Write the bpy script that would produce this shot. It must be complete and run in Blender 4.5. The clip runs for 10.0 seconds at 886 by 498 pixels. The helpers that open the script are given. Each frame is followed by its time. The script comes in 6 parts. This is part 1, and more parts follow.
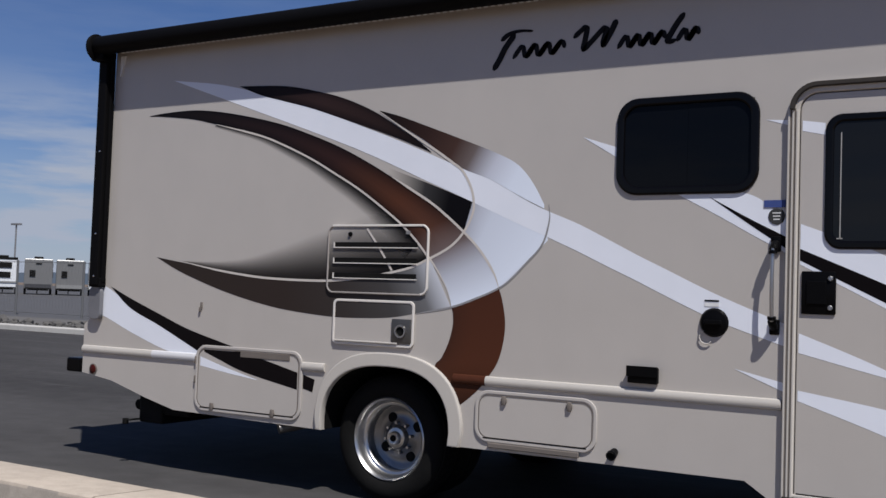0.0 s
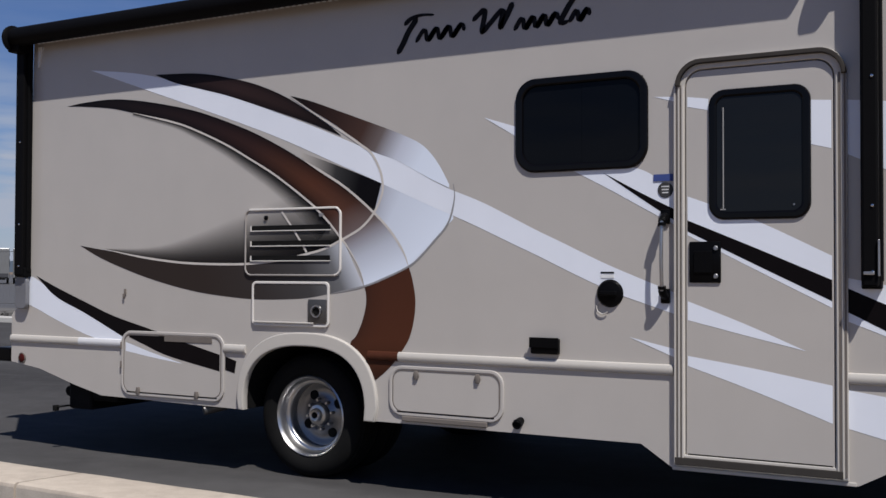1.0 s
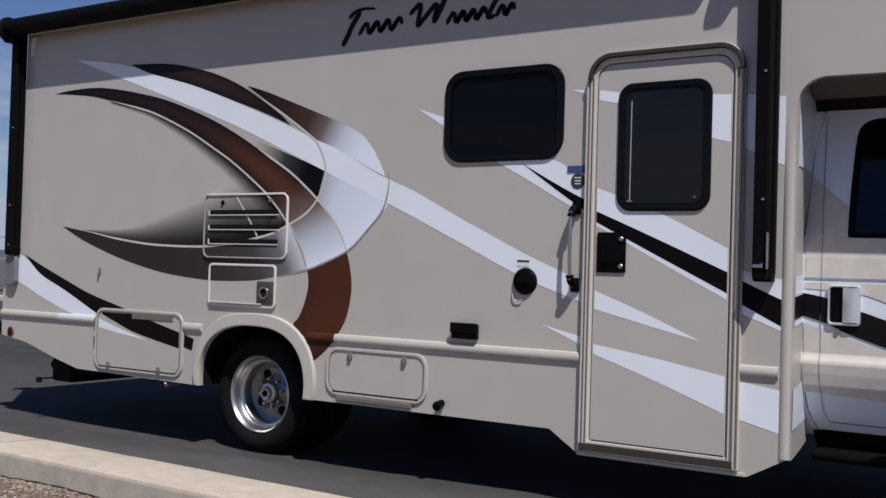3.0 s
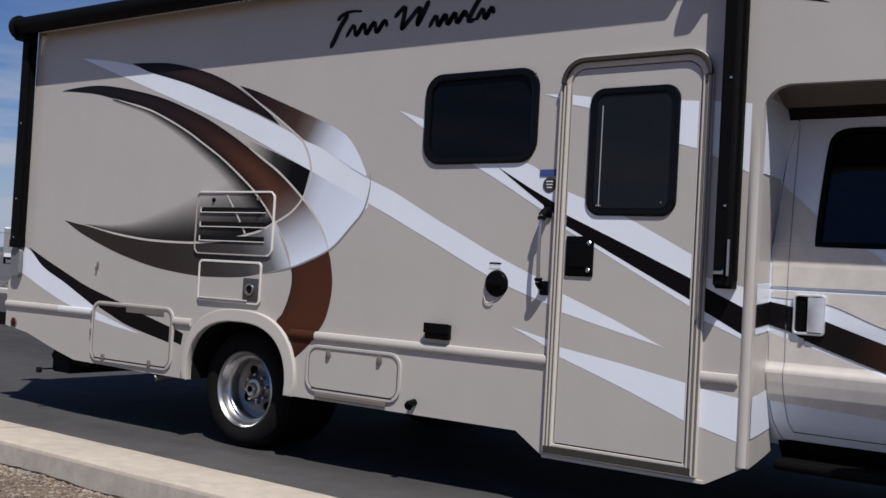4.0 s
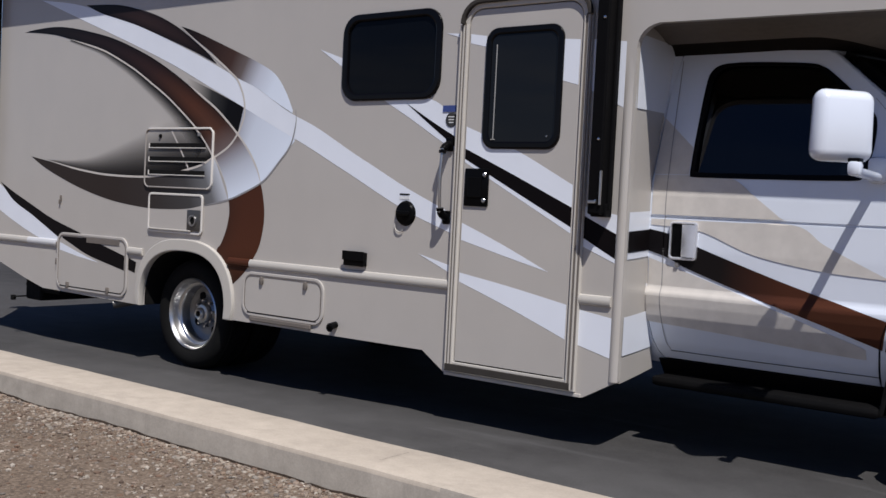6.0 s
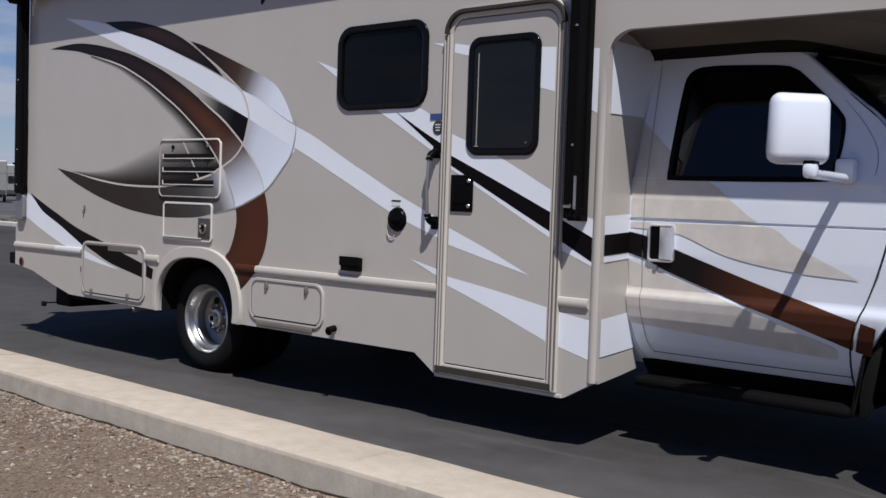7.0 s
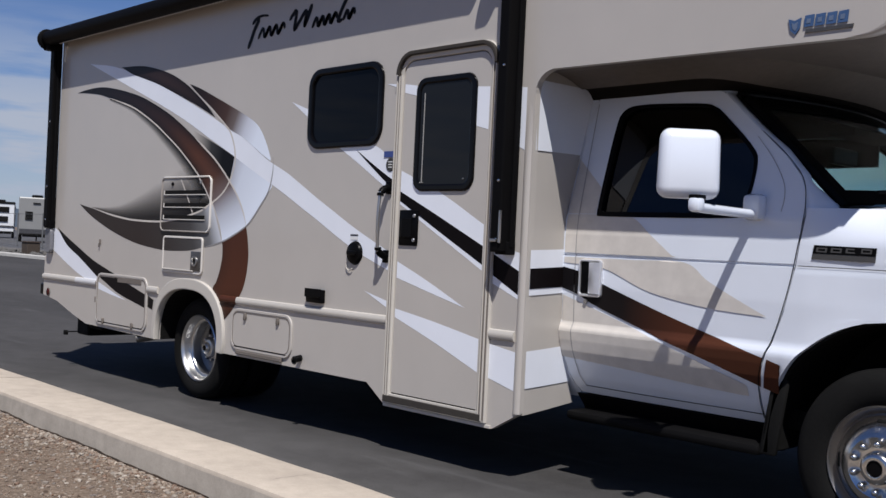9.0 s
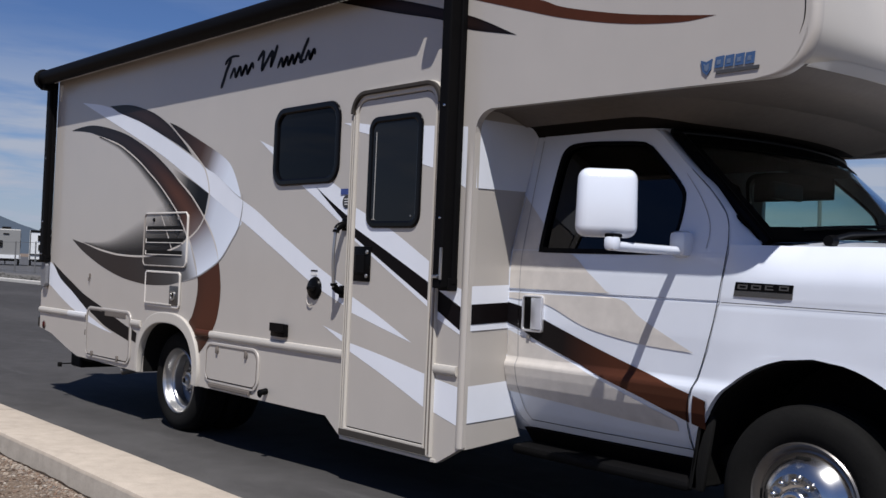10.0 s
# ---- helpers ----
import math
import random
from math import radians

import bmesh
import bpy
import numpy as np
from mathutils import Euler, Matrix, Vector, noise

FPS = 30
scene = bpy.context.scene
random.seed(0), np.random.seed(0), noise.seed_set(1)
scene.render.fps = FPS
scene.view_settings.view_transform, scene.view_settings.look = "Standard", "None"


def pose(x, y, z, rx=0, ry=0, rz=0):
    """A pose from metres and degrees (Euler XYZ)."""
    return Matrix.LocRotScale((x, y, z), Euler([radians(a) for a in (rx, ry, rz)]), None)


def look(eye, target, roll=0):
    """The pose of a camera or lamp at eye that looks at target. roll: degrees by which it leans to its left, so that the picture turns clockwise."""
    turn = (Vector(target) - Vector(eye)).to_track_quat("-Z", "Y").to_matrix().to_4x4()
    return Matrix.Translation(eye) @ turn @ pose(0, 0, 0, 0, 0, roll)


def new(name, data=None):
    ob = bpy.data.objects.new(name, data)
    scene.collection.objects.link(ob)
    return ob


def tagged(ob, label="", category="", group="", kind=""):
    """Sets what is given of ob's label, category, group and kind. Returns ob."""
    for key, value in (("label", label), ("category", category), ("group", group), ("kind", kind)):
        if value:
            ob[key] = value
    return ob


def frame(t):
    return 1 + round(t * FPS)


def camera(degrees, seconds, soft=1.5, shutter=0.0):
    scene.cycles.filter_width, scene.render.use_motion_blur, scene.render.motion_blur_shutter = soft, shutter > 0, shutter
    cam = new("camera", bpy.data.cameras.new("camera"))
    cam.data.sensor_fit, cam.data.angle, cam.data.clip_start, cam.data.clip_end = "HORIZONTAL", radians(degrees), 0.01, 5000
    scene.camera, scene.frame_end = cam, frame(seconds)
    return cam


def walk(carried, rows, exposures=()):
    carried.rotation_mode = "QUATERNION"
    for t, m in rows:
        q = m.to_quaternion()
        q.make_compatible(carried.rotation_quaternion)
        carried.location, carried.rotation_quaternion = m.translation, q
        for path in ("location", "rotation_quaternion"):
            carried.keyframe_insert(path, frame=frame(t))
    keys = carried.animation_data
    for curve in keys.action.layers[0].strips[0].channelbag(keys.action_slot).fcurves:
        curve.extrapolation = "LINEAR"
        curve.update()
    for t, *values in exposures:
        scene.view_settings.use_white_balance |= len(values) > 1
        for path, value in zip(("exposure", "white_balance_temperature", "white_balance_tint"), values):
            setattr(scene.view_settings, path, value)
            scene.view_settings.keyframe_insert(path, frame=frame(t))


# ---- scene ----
cam = camera(46.2, 10.0)
PATH = [
    (0, (3.1, -4.646, 1.13), (2.083, -2.926, 1.221), 2),
    (0.2, (3.179, -4.647, 1.09), (2.165, -2.925, 1.177), 2.67),
    (0.5, (3.25, -4.698, 1.041), (2.225, -2.983, 1.14), 4.1),
    (0.7, (3.343, -4.665, 1.058), (2.328, -2.944, 1.149), 2.7),
    (1, (3.418, -4.639, 1.148), (2.461, -2.883, 1.194), 0.2),
    (1.2, (3.524, -4.517, 1.131), (2.565, -2.764, 1.198), 0.73),
    (1.5, (3.647, -4.465, 1.087), (2.636, -2.742, 1.193), 2.2),
    (1.7, (3.74, -4.421, 1.088), (2.705, -2.712, 1.175), 2.64),
    (2, (3.839, -4.373, 1.093), (2.776, -2.682, 1.205), 2),
    (2.2, (3.9, -4.342, 1.11), (2.876, -2.628, 1.234), 1.88),
    (2.5, (3.979, -4.352, 1.144), (2.916, -2.659, 1.219), 0.6),
    (2.7, (4.04, -4.388, 1.147), (2.931, -2.725, 1.191), 0.76),
    (3, (4.163, -4.387, 1.101), (3.071, -2.711, 1.14), 1.7),
    (3.2, (4.22, -4.392, 1.088), (3.142, -2.708, 1.119), 1.7),
    (4.3, (4.563, -4.182, 1.076), (3.382, -2.57, 1.132), 3.5),
    (4.5, (4.612, -4.174, 1.088), (3.467, -2.534, 1.126), 2.9),
    (4.7, (4.66, -4.13, 1.114), (3.485, -2.512, 1.132), 1.21),
    (5, (4.778, -4.149, 1.131), (3.565, -2.559, 1.11), 1.3),
    (5.2, (4.865, -4.143, 1.114), (3.646, -2.558, 1.074), 2.32),
    (5.5, (4.986, -4.141, 1.066), (3.759, -2.565, 0.983), 2.9),
    (5.7, (5.056, -4.152, 1.077), (3.851, -2.558, 0.995), 2.7),
    (6.8, (5.47, -3.996, 1.154), (4.217, -2.44, 1.068), 2.8),
    (7, (5.536, -3.992, 1.153), (4.233, -2.477, 1.063), 1.9),
    (7.2, (5.613, -3.99, 1.137), (4.238, -2.545, 0.993), 2.23),
    (7.5, (5.714, -3.968, 1.115), (4.31, -2.552, 0.958), 2),
    (7.7, (5.775, -3.897, 1.144), (4.386, -2.467, 0.988), 0.88),
    (8, (5.871, -3.786, 1.143), (4.48, -2.353, 1.037), 1.1),
    (8.2, (5.935, -3.724, 1.159), (4.539, -2.294, 1.082), 1.95),
    (8.5, (6.033, -3.624, 1.118), (4.633, -2.198, 1.072), 3.8),
    (8.7, (6.087, -3.587, 1.166), (4.654, -2.192, 1.139), 2.75),
    (9, (6.221, -3.561, 1.113), (4.771, -2.183, 1.108), 2.7),
    (9.2, (6.307, -3.526, 1.14), (4.799, -2.213, 1.097), 3.56),
    (9.5, (6.43, -3.437, 1.117), (4.943, -2.1, 1.068), 3.5),
    (9.7, (6.498, -3.381, 1.22), (5.015, -2.04, 1.176), 1.22),
    (10, (6.594, -3.285, 1.184), (5.09, -1.967, 1.225), 2.4),
]
walk(cam, [(t, look(eye, target, roll)) for t, eye, target, roll in PATH], [(0, 0.03), (3, 0.04), (5.5, 0.04), (7, 0.06), (8, 0.21), (9, 0.15), (10, 0.1)])

# ------------------------------------------------------------------ light
SUN_A, SUN_B = 0.49, 0.42            # how far a shadow runs back and inwards per metre of height
sun_way = Vector((-SUN_A, SUN_B, -1)).normalized()
world = bpy.data.worlds.new("sky")
scene.world = world
world.use_nodes = True
wn, wl = world.node_tree.nodes, world.node_tree.links
wn.clear()
sky = wn.new("ShaderNodeTexSky")
sky.sky_type, sky.sun_disc = "NISHITA", False
sky.sun_elevation = math.asin(-sun_way.z)
sky.sun_rotation = math.atan2(-sun_way.x, -sun_way.y)
sky.air_density, sky.dust_density, sky.ozone_density = 1.0, 0.0, 3.0
w_coord = wn.new("ShaderNodeTexCoord")
w_map = wn.new("ShaderNodeMapping")
w_map.inputs["Scale"].default_value = (1.3, 1.3, 9.0)
w_noise = wn.new("ShaderNodeTexNoise")
w_noise.inputs["Scale"].default_value, w_noise.inputs["Detail"].default_value = 4.6, 7.0
w_noise.inputs["Roughness"].default_value = 0.55
w_ramp = wn.new("ShaderNodeValToRGB")
w_ramp.color_ramp.elements[0].position, w_ramp.color_ramp.elements[1].position = 0.38, 0.60
w_up = wn.new("ShaderNodeSeparateXYZ")
w_band = wn.new("ShaderNodeMapRange")
w_band.inputs[1].default_value, w_band.inputs[2].default_value = 0.20, 0.10
w_band.inputs[3].default_value, w_band.inputs[4].default_value = 0.08, 1.0
w_mul = wn.new("ShaderNodeMath")
w_mul.operation = "MULTIPLY"
w_mix = wn.new("ShaderNodeMixRGB")
w_mix.inputs[2].default_value = (7.3, 8.2, 10.2, 1)
w_bg = wn.new("ShaderNodeBackground")
w_bg.inputs["Strength"].default_value = 0.05
w_out = wn.new("ShaderNodeOutputWorld")
wl.new(w_coord.outputs["Generated"], w_map.inputs["Vector"])
wl.new(w_map.outputs["Vector"], w_noise.inputs["Vector"])
wl.new(w_noise.outputs["Fac"], w_ramp.inputs["Fac"])
wl.new(w_coord.outputs["Generated"], w_up.inputs[0])
wl.new(w_up.outputs["Z"], w_band.inputs[0])
wl.new(w_ramp.outputs["Color"], w_mul.inputs[0])
wl.new(w_band.outputs[0], w_mul.inputs[1])
w_low = wn.new("ShaderNodeMapRange")
w_low.inputs[1].default_value, w_low.inputs[2].default_value = 0.15, 0.0
w_low.inputs[3].default_value, w_low.inputs[4].default_value = 0.0, 0.75
w_max = wn.new("ShaderNodeMath")
w_max.operation = "MAXIMUM"
wl.new(w_up.outputs["Z"], w_low.inputs[0])
wl.new(w_mul.outputs[0], w_max.inputs[0])
wl.new(w_low.outputs[0], w_max.inputs[1])
wl.new(w_max.outputs[0], w_mix.inputs[0])
w_tint = wn.new("ShaderNodeMixRGB")
w_tint.blend_type, w_tint.inputs[0].default_value, w_tint.inputs[2].default_value = "MULTIPLY", 1.0, (0.71, 0.885, 1.30, 1)
wl.new(sky.outputs["Color"], w_tint.inputs[1])
wl.new(w_tint.outputs[0], w_mix.inputs[1])
wl.new(w_mix.outputs[0], w_bg.inputs["Color"])
wl.new(w_bg.outputs[0], w_out.inputs["Surface"])

sun_data = bpy.data.lights.new("sun", "SUN")
sun_data.energy, sun_data.angle, sun_data.color = 5.0, radians(0.53), (0.995, 0.973, 0.952)
sun = new("sun", sun_data)
sun.matrix_world = look((0, -20, 40), Vector((0, -20, 40)) + sun_way)

# ------------------------------------------------------------------ materials


def shader(name):
    m = bpy.data.materials.new(name)
    m.use_nodes = True
    n, l = m.node_tree.nodes, m.node_tree.links
    return m, n, l, n["Principled BSDF"]


def noise_node(n, l, scale, detail=4.0, rough=0.55, coord="Object", squeeze=None):
    c = n.new("ShaderNodeTexCoord")
    t = n.new("ShaderNodeTexNoise")
    t.inputs["Scale"].default_value, t.inputs["Detail"].default_value, t.inputs["Roughness"].default_value = scale, detail, rough
    if squeeze:
        k = n.new("ShaderNodeMapping")
        k.inputs["Scale"].default_value = squeeze
        l.new(c.outputs[coord], k.inputs["Vector"])
        l.new(k.outputs["Vector"], t.inputs["Vector"])
    else:
        l.new(c.outputs[coord], t.inputs["Vector"])
    return t


def varied(name, dark, light, rough, scale=3.0, fine=60.0, bump=0.0):
    """A surface whose colour drifts between two tones at a coarse and a fine scale."""
    m, n, l, p = shader(name)
    a, b = noise_node(n, l, scale, 5.0), noise_node(n, l, fine, 3.0)
    mix = n.new("ShaderNodeMixRGB")
    mix.inputs[0].default_value = 0.35
    l.new(a.outputs["Fac"], mix.inputs[1])
    l.new(b.outputs["Fac"], mix.inputs[2])
    r = n.new("ShaderNodeValToRGB")
    r.color_ramp.elements[0].position, r.color_ramp.elements[1].position = 0.32, 0.68
    r.color_ramp.elements[0].color, r.color_ramp.elements[1].color = (*dark, 1), (*light, 1)
    l.new(mix.outputs[0], r.inputs["Fac"])
    l.new(r.outputs["Color"], p.inputs["Base Color"])
    p.inputs["Roughness"].default_value, p.inputs["Specular IOR Level"].default_value = rough, 0.15
    if bump:
        q = n.new("ShaderNodeBump")
        q.inputs["Strength"].default_value, q.inputs["Distance"].default_value = bump, 0.01
        l.new(b.outputs["Fac"], q.inputs["Height"])
        l.new(q.outputs["Normal"], p.inputs["Normal"])
    return m


BEIGE = (0.416, 0.385, 0.353)
WHITE = (0.705, 0.728, 0.788)


def tone(c, k):
    return tuple(min(1.0, v * k) for v in c)


def panel_paint(name, colour, rough=0.32, coat=0.25):
    """Gel-coated panel: nearly even, with faint dusty blotches and a slight ripple in the gloss."""
    m, n, l, p = shader(name)
    a = noise_node(n, l, 1.3, 4.0, squeeze=(1, 1, 0.5))
    b = noise_node(n, l, 5.0, 5.0, squeeze=(1.0, 1.0, 0.8))
    mix = n.new("ShaderNodeMixRGB")
    mix.inputs[0].default_value = 0.4
    l.new(a.outputs["Fac"], mix.inputs[1])
    l.new(b.outputs["Fac"], mix.inputs[2])
    r = n.new("ShaderNodeValToRGB")
    r.color_ramp.elements[0].position, r.color_ramp.elements[1].position = 0.3, 0.7
    r.color_ramp.elements[0].color, r.color_ramp.elements[1].color = (*tone(colour, 0.95), 1), (*tone(colour, 1.04), 1)
    l.new(mix.outputs[0], r.inputs["Fac"])
    l.new(r.outputs["Color"], p.inputs["Base Color"])
    k = n.new("ShaderNodeMapRange")
    k.inputs[3].default_value, k.inputs[4].default_value = rough - 0.06, rough + 0.1
    l.new(b.outputs["Fac"], k.inputs[0])
    l.new(k.outputs[0], p.inputs["Roughness"])
    p.inputs["Coat Weight"].default_value, p.inputs["Coat Roughness"].default_value = coat, 0.08
    q = n.new("ShaderNodeBump")
    q.inputs["Strength"].default_value, q.inputs["Distance"].default_value = 0.05, 0.01
    l.new(a.outputs["Fac"], q.inputs["Height"])
    l.new(q.outputs["Normal"], p.inputs["Normal"])
    return m


def blend_vinyl(name, along, across=None, rough=0.3, into=BEIGE, keep=None):
    """Airbrushed vinyl: colours run along the strip (u) and may fade across it (v) to the panel's colour."""
    m, n, l, p = shader(name)
    c = n.new("ShaderNodeTexCoord")
    s = n.new("ShaderNodeSeparateXYZ")
    l.new(c.outputs["UV"], s.inputs[0])

    def ramp(stops, socket):
        r = n.new("ShaderNodeValToRGB")
        e = r.color_ramp.elements
        while len(e) < len(stops):
            e.new(0.5)
        for k, (pos, col) in enumerate(stops):
            e[k].position, e[k].color = pos, (*col, 1)
        l.new(socket, r.inputs["Fac"])
        return r

    out = ramp(along, s.outputs["X"]).outputs["Color"]
    if across:
        f = ramp([(pos, (v, v, v)) for pos, v in across], s.outputs["Y"])
        if into is BEIGE:
            g = n.new("ShaderNodeMath")
            g.operation, g.inputs[0].default_value = "SUBTRACT", 1.0
            l.new(f.outputs["Color"], g.inputs[1])
            l.new(g.outputs[0], p.inputs["Alpha"])
        else:
            g = n.new("ShaderNodeMixRGB")
            g.inputs[2].default_value = (*into, 1)
            amount = f.outputs["Color"]
            if keep:
                # the dark edges die out towards the strip's end
                last, both_of = n.new("ShaderNodeMapRange"), n.new("ShaderNodeMath")
                last.inputs[1].default_value, last.inputs[2].default_value = keep, keep + 0.1
                last.inputs[3].default_value, last.inputs[4].default_value = 1.0, 0.0
                l.new(s.outputs["X"], last.inputs[0])
                both_of.operation = "MULTIPLY"
                l.new(amount, both_of.inputs[0])
                l.new(last.outputs[0], both_of.inputs[1])
                amount = both_of.outputs[0]
            l.new(amount, g.inputs[0])
            l.new(out, g.inputs[1])
            out = g.outputs[0]
    l.new(out, p.inputs["Base Color"])
    p.inputs["Roughness"].default_value = rough
    p.inputs["Specular IOR Level"].default_value = 0.09
    return m


def plain(name, colour, rough, metal=0.0, coat=0.0):
    m, n, l, p = shader(name)
    t = noise_node(n, l, 14.0, 4.0)
    r = n.new("ShaderNodeValToRGB")
    r.color_ramp.elements[0].color, r.color_ramp.elements[1].color = (*tone(colour, 0.82), 1), (*tone(colour, 1.16), 1)
    l.new(t.outputs["Fac"], r.inputs["Fac"])
    l.new(r.outputs["Color"], p.inputs["Base Color"])
    p.inputs["Roughness"].default_value, p.inputs["Metallic"].default_value = rough, metal
    p.inputs["Specular IOR Level"].default_value = 0.5 if metal else 0.06
    if coat:
        p.inputs["Coat Weight"].default_value = 0.1 * coat
    return m


def glass_like(name, tint, rough=0.02, see=0.0, spec=0.12):
    """Tinted glazing: a dark mirror-like pane, partly clear where see is above nought."""
    m, n, l, p = shader(name)
    p.inputs["Base Color"].default_value = (*tint, 1)
    p.inputs["Roughness"].default_value = rough
    p.inputs["IOR"].default_value = 1.45
    p.inputs["Specular IOR Level"].default_value = spec
    p.inputs["Transmission Weight"].default_value = see
    return m


BLACK, DARK, BROWN = (0.004, 0.0034, 0.004), (0.028, 0.021, 0.018), (0.075, 0.026, 0.014)
MAT = {
    "beige": panel_paint("beige_gelcoat", BEIGE),
    "trim": panel_paint("beige_trim", (0.466, 0.434, 0.39), 0.38, 0.1),
    "cab": panel_paint("white_paint", (0.66, 0.695, 0.77), 0.22, 0.6),
    "white": panel_paint("white_vinyl", WHITE, 0.3, 0.3),
    "black_vinyl": plain("black_vinyl", (0.0055, 0.0042, 0.0046), 0.35),
    "tan_vinyl": plain("tan_vinyl", (0.545, 0.508, 0.470), 0.28, coat=0.3),
    "brown_vinyl": plain("brown_vinyl", (0.066, 0.023, 0.013), 0.28, coat=0.25),
    "line": plain("cream_pinstripe", (0.52, 0.48, 0.44), 0.35),
    "line_grey": plain("grey_pinstripe", (0.24, 0.235, 0.24), 0.35),
    "black_plastic": plain("black_plastic", (0.0034, 0.0033, 0.0036), 0.30),
    "awning_black": plain("black_awning_metal", (0.0035, 0.0033, 0.0036), 0.55),
    "rubber": varied("rubber", (0.0036, 0.0035, 0.0034), (0.0072, 0.0068, 0.0065), 0.85, 6, 90, 0.08),
    "under": varied("underbody", (0.003, 0.003, 0.003), (0.007, 0.0065, 0.006), 0.8, 3, 40, 0.3),
    "chrome": plain("polished_steel", (0.60, 0.595, 0.59), 0.19, 1.0),
    "wheel_chrome": plain("worn_wheel_chrome", (0.52, 0.51, 0.50), 0.20, 1.0),
    "wheel_lip": plain("weathered_rim_steel", (0.22, 0.205, 0.195), 0.34, 0.9),
    "chrome_dull": plain("dull_steel", (0.50, 0.49, 0.48), 0.3, 1.0),
    "disc_steel": plain("disc_steel", (0.20, 0.20, 0.205), 0.32, 0.9),
    "aluminium": plain("satin_aluminium", (0.42, 0.41, 0.40), 0.32, 0.9),
    "grey_metal": plain("galvanised_steel", (0.30, 0.29, 0.28), 0.45, 0.5),
    "tinted": glass_like("tinted_glass", (0.003, 0.0035, 0.005)),
    "cab_glass": glass_like("cab_glass", (0.60, 0.75, 0.71), 0.0, 1.0, 0.08),
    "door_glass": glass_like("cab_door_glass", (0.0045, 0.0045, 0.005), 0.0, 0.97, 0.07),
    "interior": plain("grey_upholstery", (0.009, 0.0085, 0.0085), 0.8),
    "red": plain("red_reflector", (0.05, 0.009, 0.008), 0.25),
    "paper": plain("white_label", (0.62, 0.62, 0.62), 0.5),
    "blue": plain("blue_label", (0.05, 0.075, 0.22), 0.5),
    "blue_badge": plain("blue_badge", (0.05, 0.095, 0.20), 0.3),
    "step_grey": plain("charcoal_step_and_shade", (0.0045, 0.0043, 0.0045), 0.6),
    "bright_metal": plain("brushed_chrome", (0.80, 0.80, 0.82), 0.42, 0.85),
    "catch_tan": plain("tan_plastic_and_shade", (0.15, 0.13, 0.115), 0.5),
    "drip": plain("darkened_trim", (0.045, 0.040, 0.036), 0.5),
    "bead": plain("glint_bead", (0.34, 0.33, 0.32), 0.4),
    "door_pane": glass_like("sky_grey_pane", (0.0085, 0.0095, 0.0115), 0.03, 0.0, 0.2),
    "frame_white": panel_paint("off_white_frame", (0.62, 0.585, 0.54), 0.35, 0.1),
    "shaded_frame": plain("shaded_frame", (0.30, 0.275, 0.255), 0.4),
    "arm_grey": plain("grey_arm_metal", (0.18, 0.18, 0.19), 0.45, 0.3),
    "rim_steel": plain("satin_rim_steel", (0.54, 0.53, 0.52), 0.33, 1.0),
    "pale_rail": panel_paint("pale_rail", (0.57, 0.565, 0.57), 0.38, 0.1),
    "label_grey": plain("grey_label", (0.045, 0.045, 0.047), 0.5),
    "name_vinyl": plain("charcoal_name_vinyl", (0.012, 0.0112, 0.0125), 0.4),
    "drum_white": plain("dusty_white_plastic", (0.40, 0.40, 0.39), 0.5),
    "fence_grey": plain("weathered_galvanised", (0.13, 0.13, 0.13), 0.6, 0.2),
    "burner": plain("sooted_steel", (0.10, 0.095, 0.09), 0.4, 0.6),
    "closure": plain("roof_gap_shade", (0.012, 0.010, 0.009), 0.9),
    "hill": plain("far_hill", (0.10, 0.13, 0.17), 1.0),
}


def gloss_black():
    m, n, l, p = shader("gloss_black_frame")
    t, r = noise_node(n, l, 9.0, 4.0), n.new("ShaderNodeMapRange")
    r.inputs[3].default_value, r.inputs[4].default_value = 0.10, 0.22
    l.new(t.outputs["Fac"], r.inputs[0])
    l.new(r.outputs[0], p.inputs["Roughness"])
    p.inputs["Base Color"].default_value = (0.003, 0.0028, 0.0034, 1)
    p.inputs["Specular IOR Level"].default_value = 0.16
    return m


